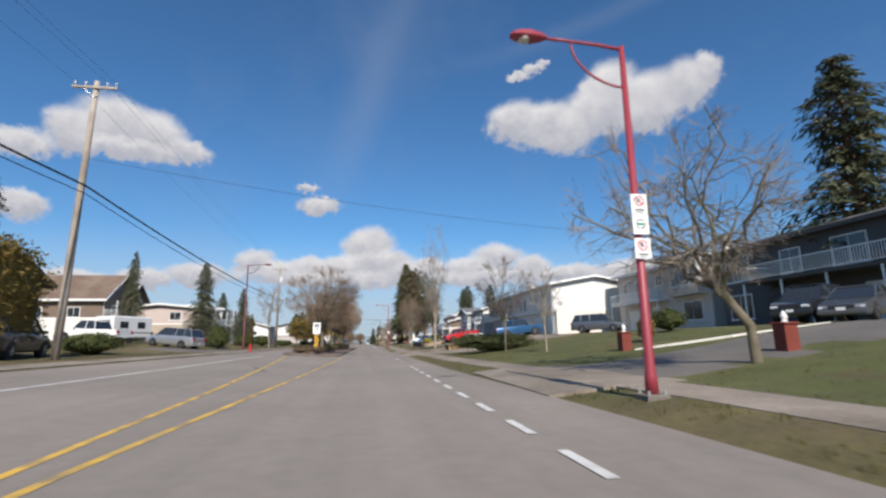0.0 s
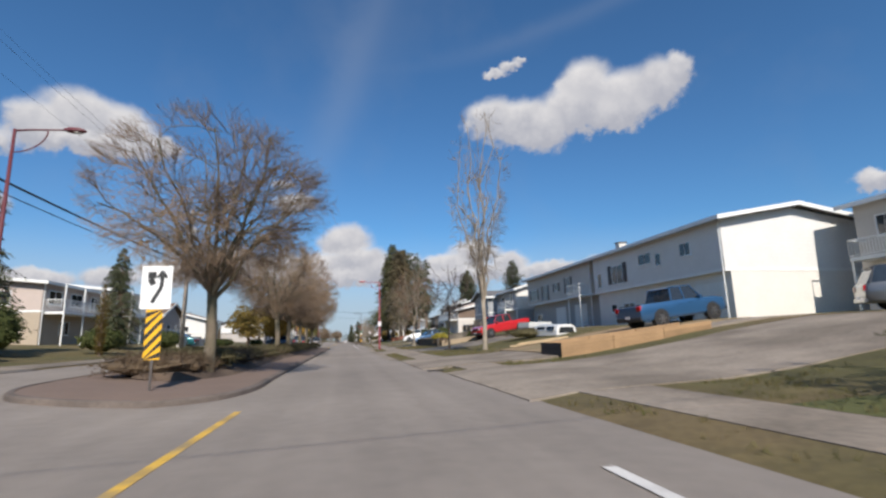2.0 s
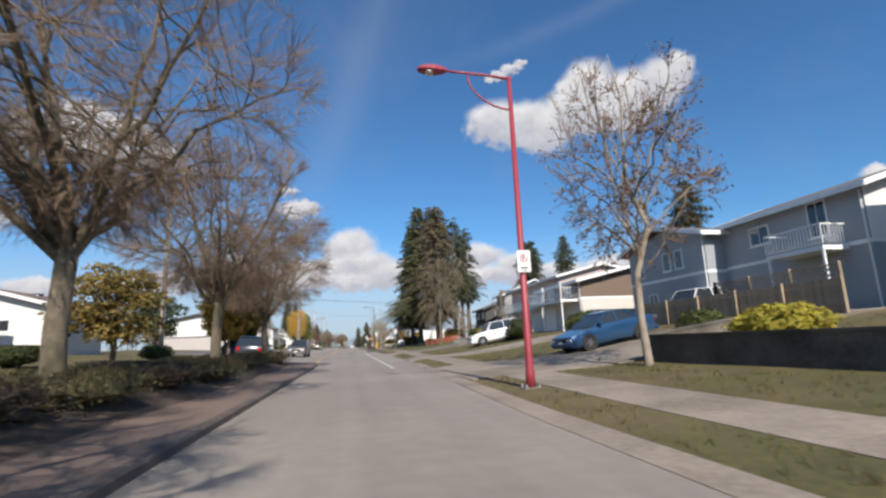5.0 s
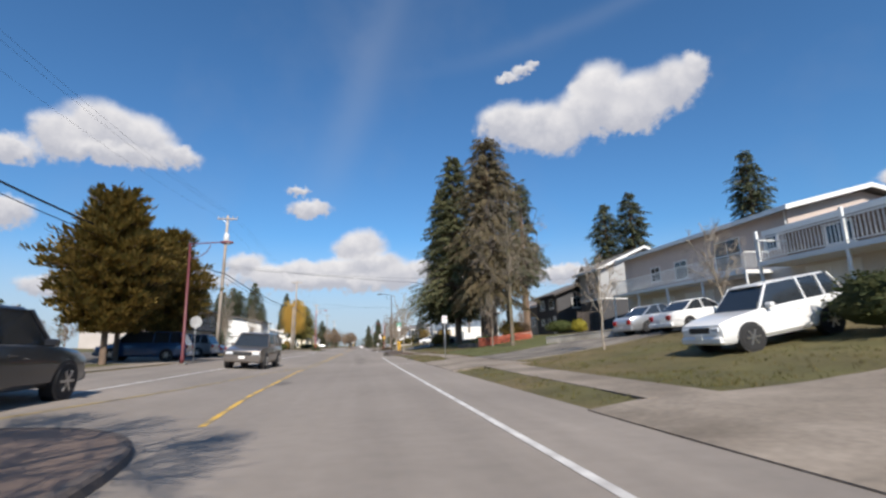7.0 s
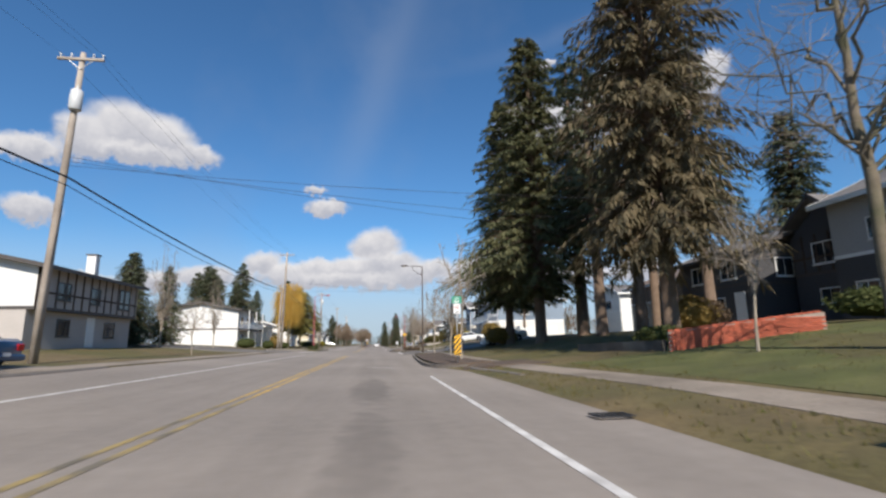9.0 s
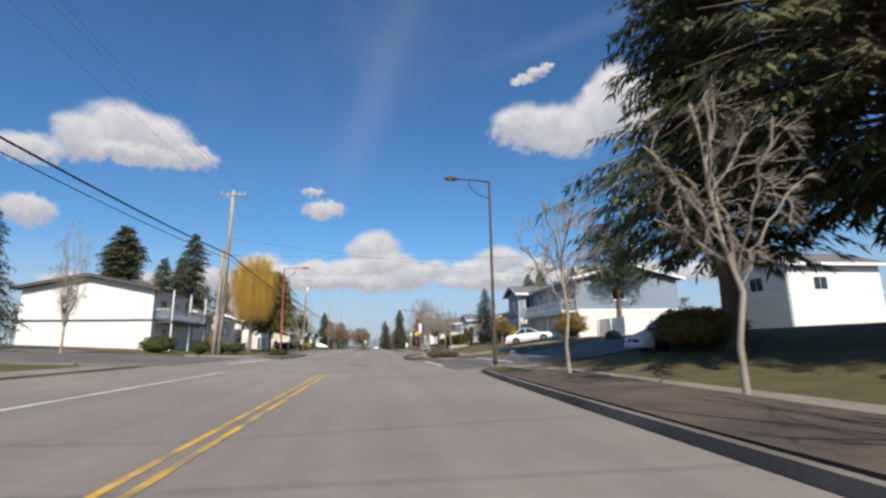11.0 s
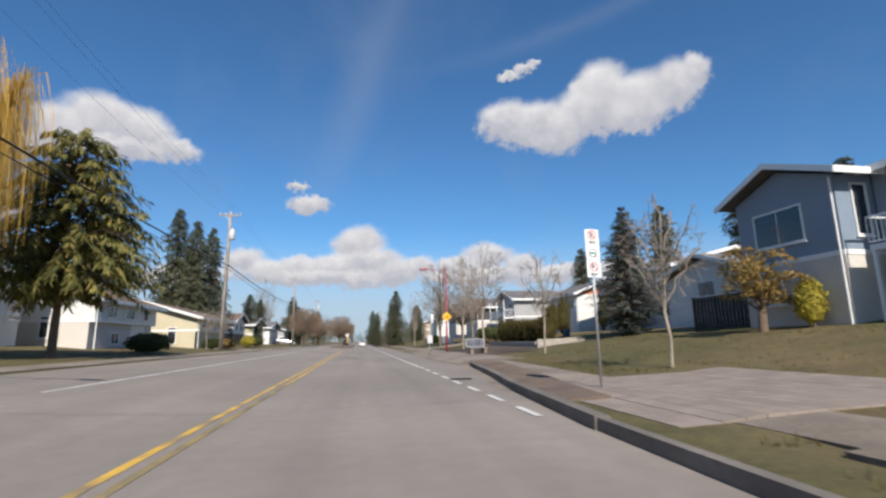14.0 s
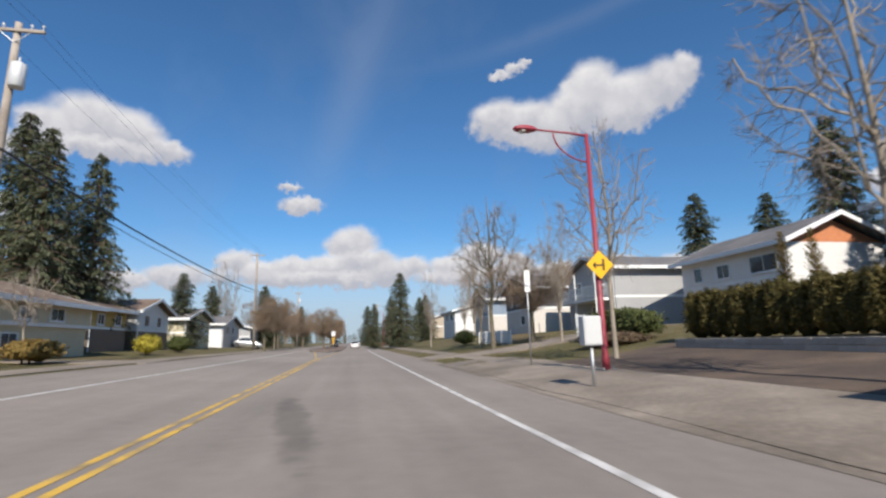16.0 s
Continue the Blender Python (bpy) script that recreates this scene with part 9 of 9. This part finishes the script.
rr = random.Random(4)
green, brown = [], []
for _ in range(150):
    y = rr.uniform(375, 760)
    sx = rr.choice((-1, 1))
    x = sx * rr.uniform(11, 90) - (6 if sx < 0 else 0)
    (green if rr.random() < .5 else brown).append((x, y, rr.uniform(6.5, 12.5)))
for _ in range(60):
    (green if rr.random() < .45 else brown).append((rr.uniform(-70, 70), rr.uniform(800, 860), rr.uniform(8, 13)))
for _ in range(120):
    y = rr.uniform(-30, 370)
    (green if rr.random() < .45 else brown).append((-rr.uniform(42, 75), y, rr.uniform(5, 8.5)))
for _ in range(70):
    y = rr.uniform(100, 370)
    (green if rr.random() < .5 else brown).append((rr.uniform(48, 85), y, rr.uniform(5, 8)))
woods("distant_conifers", green, M_FIR, "distant dark green conifers beyond the houses", 41, "cone", 110)
woods("distant_bare_trees", brown, M_TWIG, "distant brown leafless trees beyond the houses", 42, "round", 260, .8)

# grass standing up along the footway and in the lawns
rr = random.Random(12)


def on_paving(x, y):
    w = walk_x(y)
    if w - .04 < x < w + 1.39 and (y < 178 or y > 191.4):
        return True
    if x < edge(y) + .12 or (177 < y < 191.5):
        return True
    for _n, x0, x1, y0, y1, _m, _l in DRIVES:
        if x0 - .2 < x < x1 + .2 and y0 - .2 < y < y1 + .2:
            return True
    if 3 < x < 12.8 and 223 < y < 242:
        return True
    if 3 < x < 8.3 and (202 < y < 209 or 149 < y < 173):
        return True
    return 8.6 < x < 17.2 and 44.5 < y < 49


for nm, m_, num, hh, lb in (("lawn_grass", M_BLADE, 30000, .07, "short uneven blades of olive lawn grass"), ("dry_grass", M_BLADEB, 22000, .085, "dry straw-coloured tufts among the lawn grass")):
    g = Geo()
    while len(g.f) < num:
        y = rr.uniform(2, 262)
        x = rr.choice((rr.uniform(3.2, 8.0), rr.uniform(5.5, 16.0)))
        if noise.noise((x * .45, y * .45, hh * 50)) < -.15 or on_paving(x, y):
            continue
        for _ in range(5):
            bx_, by = x + rr.gauss(0, .06), y + rr.gauss(0, .06)
            if on_paving(bx_, by):
                continue
            z = gs(bx_, by) - .015
            if x > 8:
                z += .05 * noise.noise((bx_ * .35, by * .35, 0))
            a = rr.uniform(0, 6.28)
            h = hh * rr.uniform(.5, 1.5)
            w = .012
            tx, ty = rr.gauss(0, .03), rr.gauss(0, .03)
            n = len(g.v)
            g.v += [(bx_ - w * math.cos(a), by - w * math.sin(a), z), (bx_ + w * math.cos(a), by + w * math.sin(a), z), (bx_ + tx, by + ty, z + h)]
            g.f.append((n, n + 1, n + 2))
    tagged(part(nm, g, m_), lb, "grass", "", "stuff")
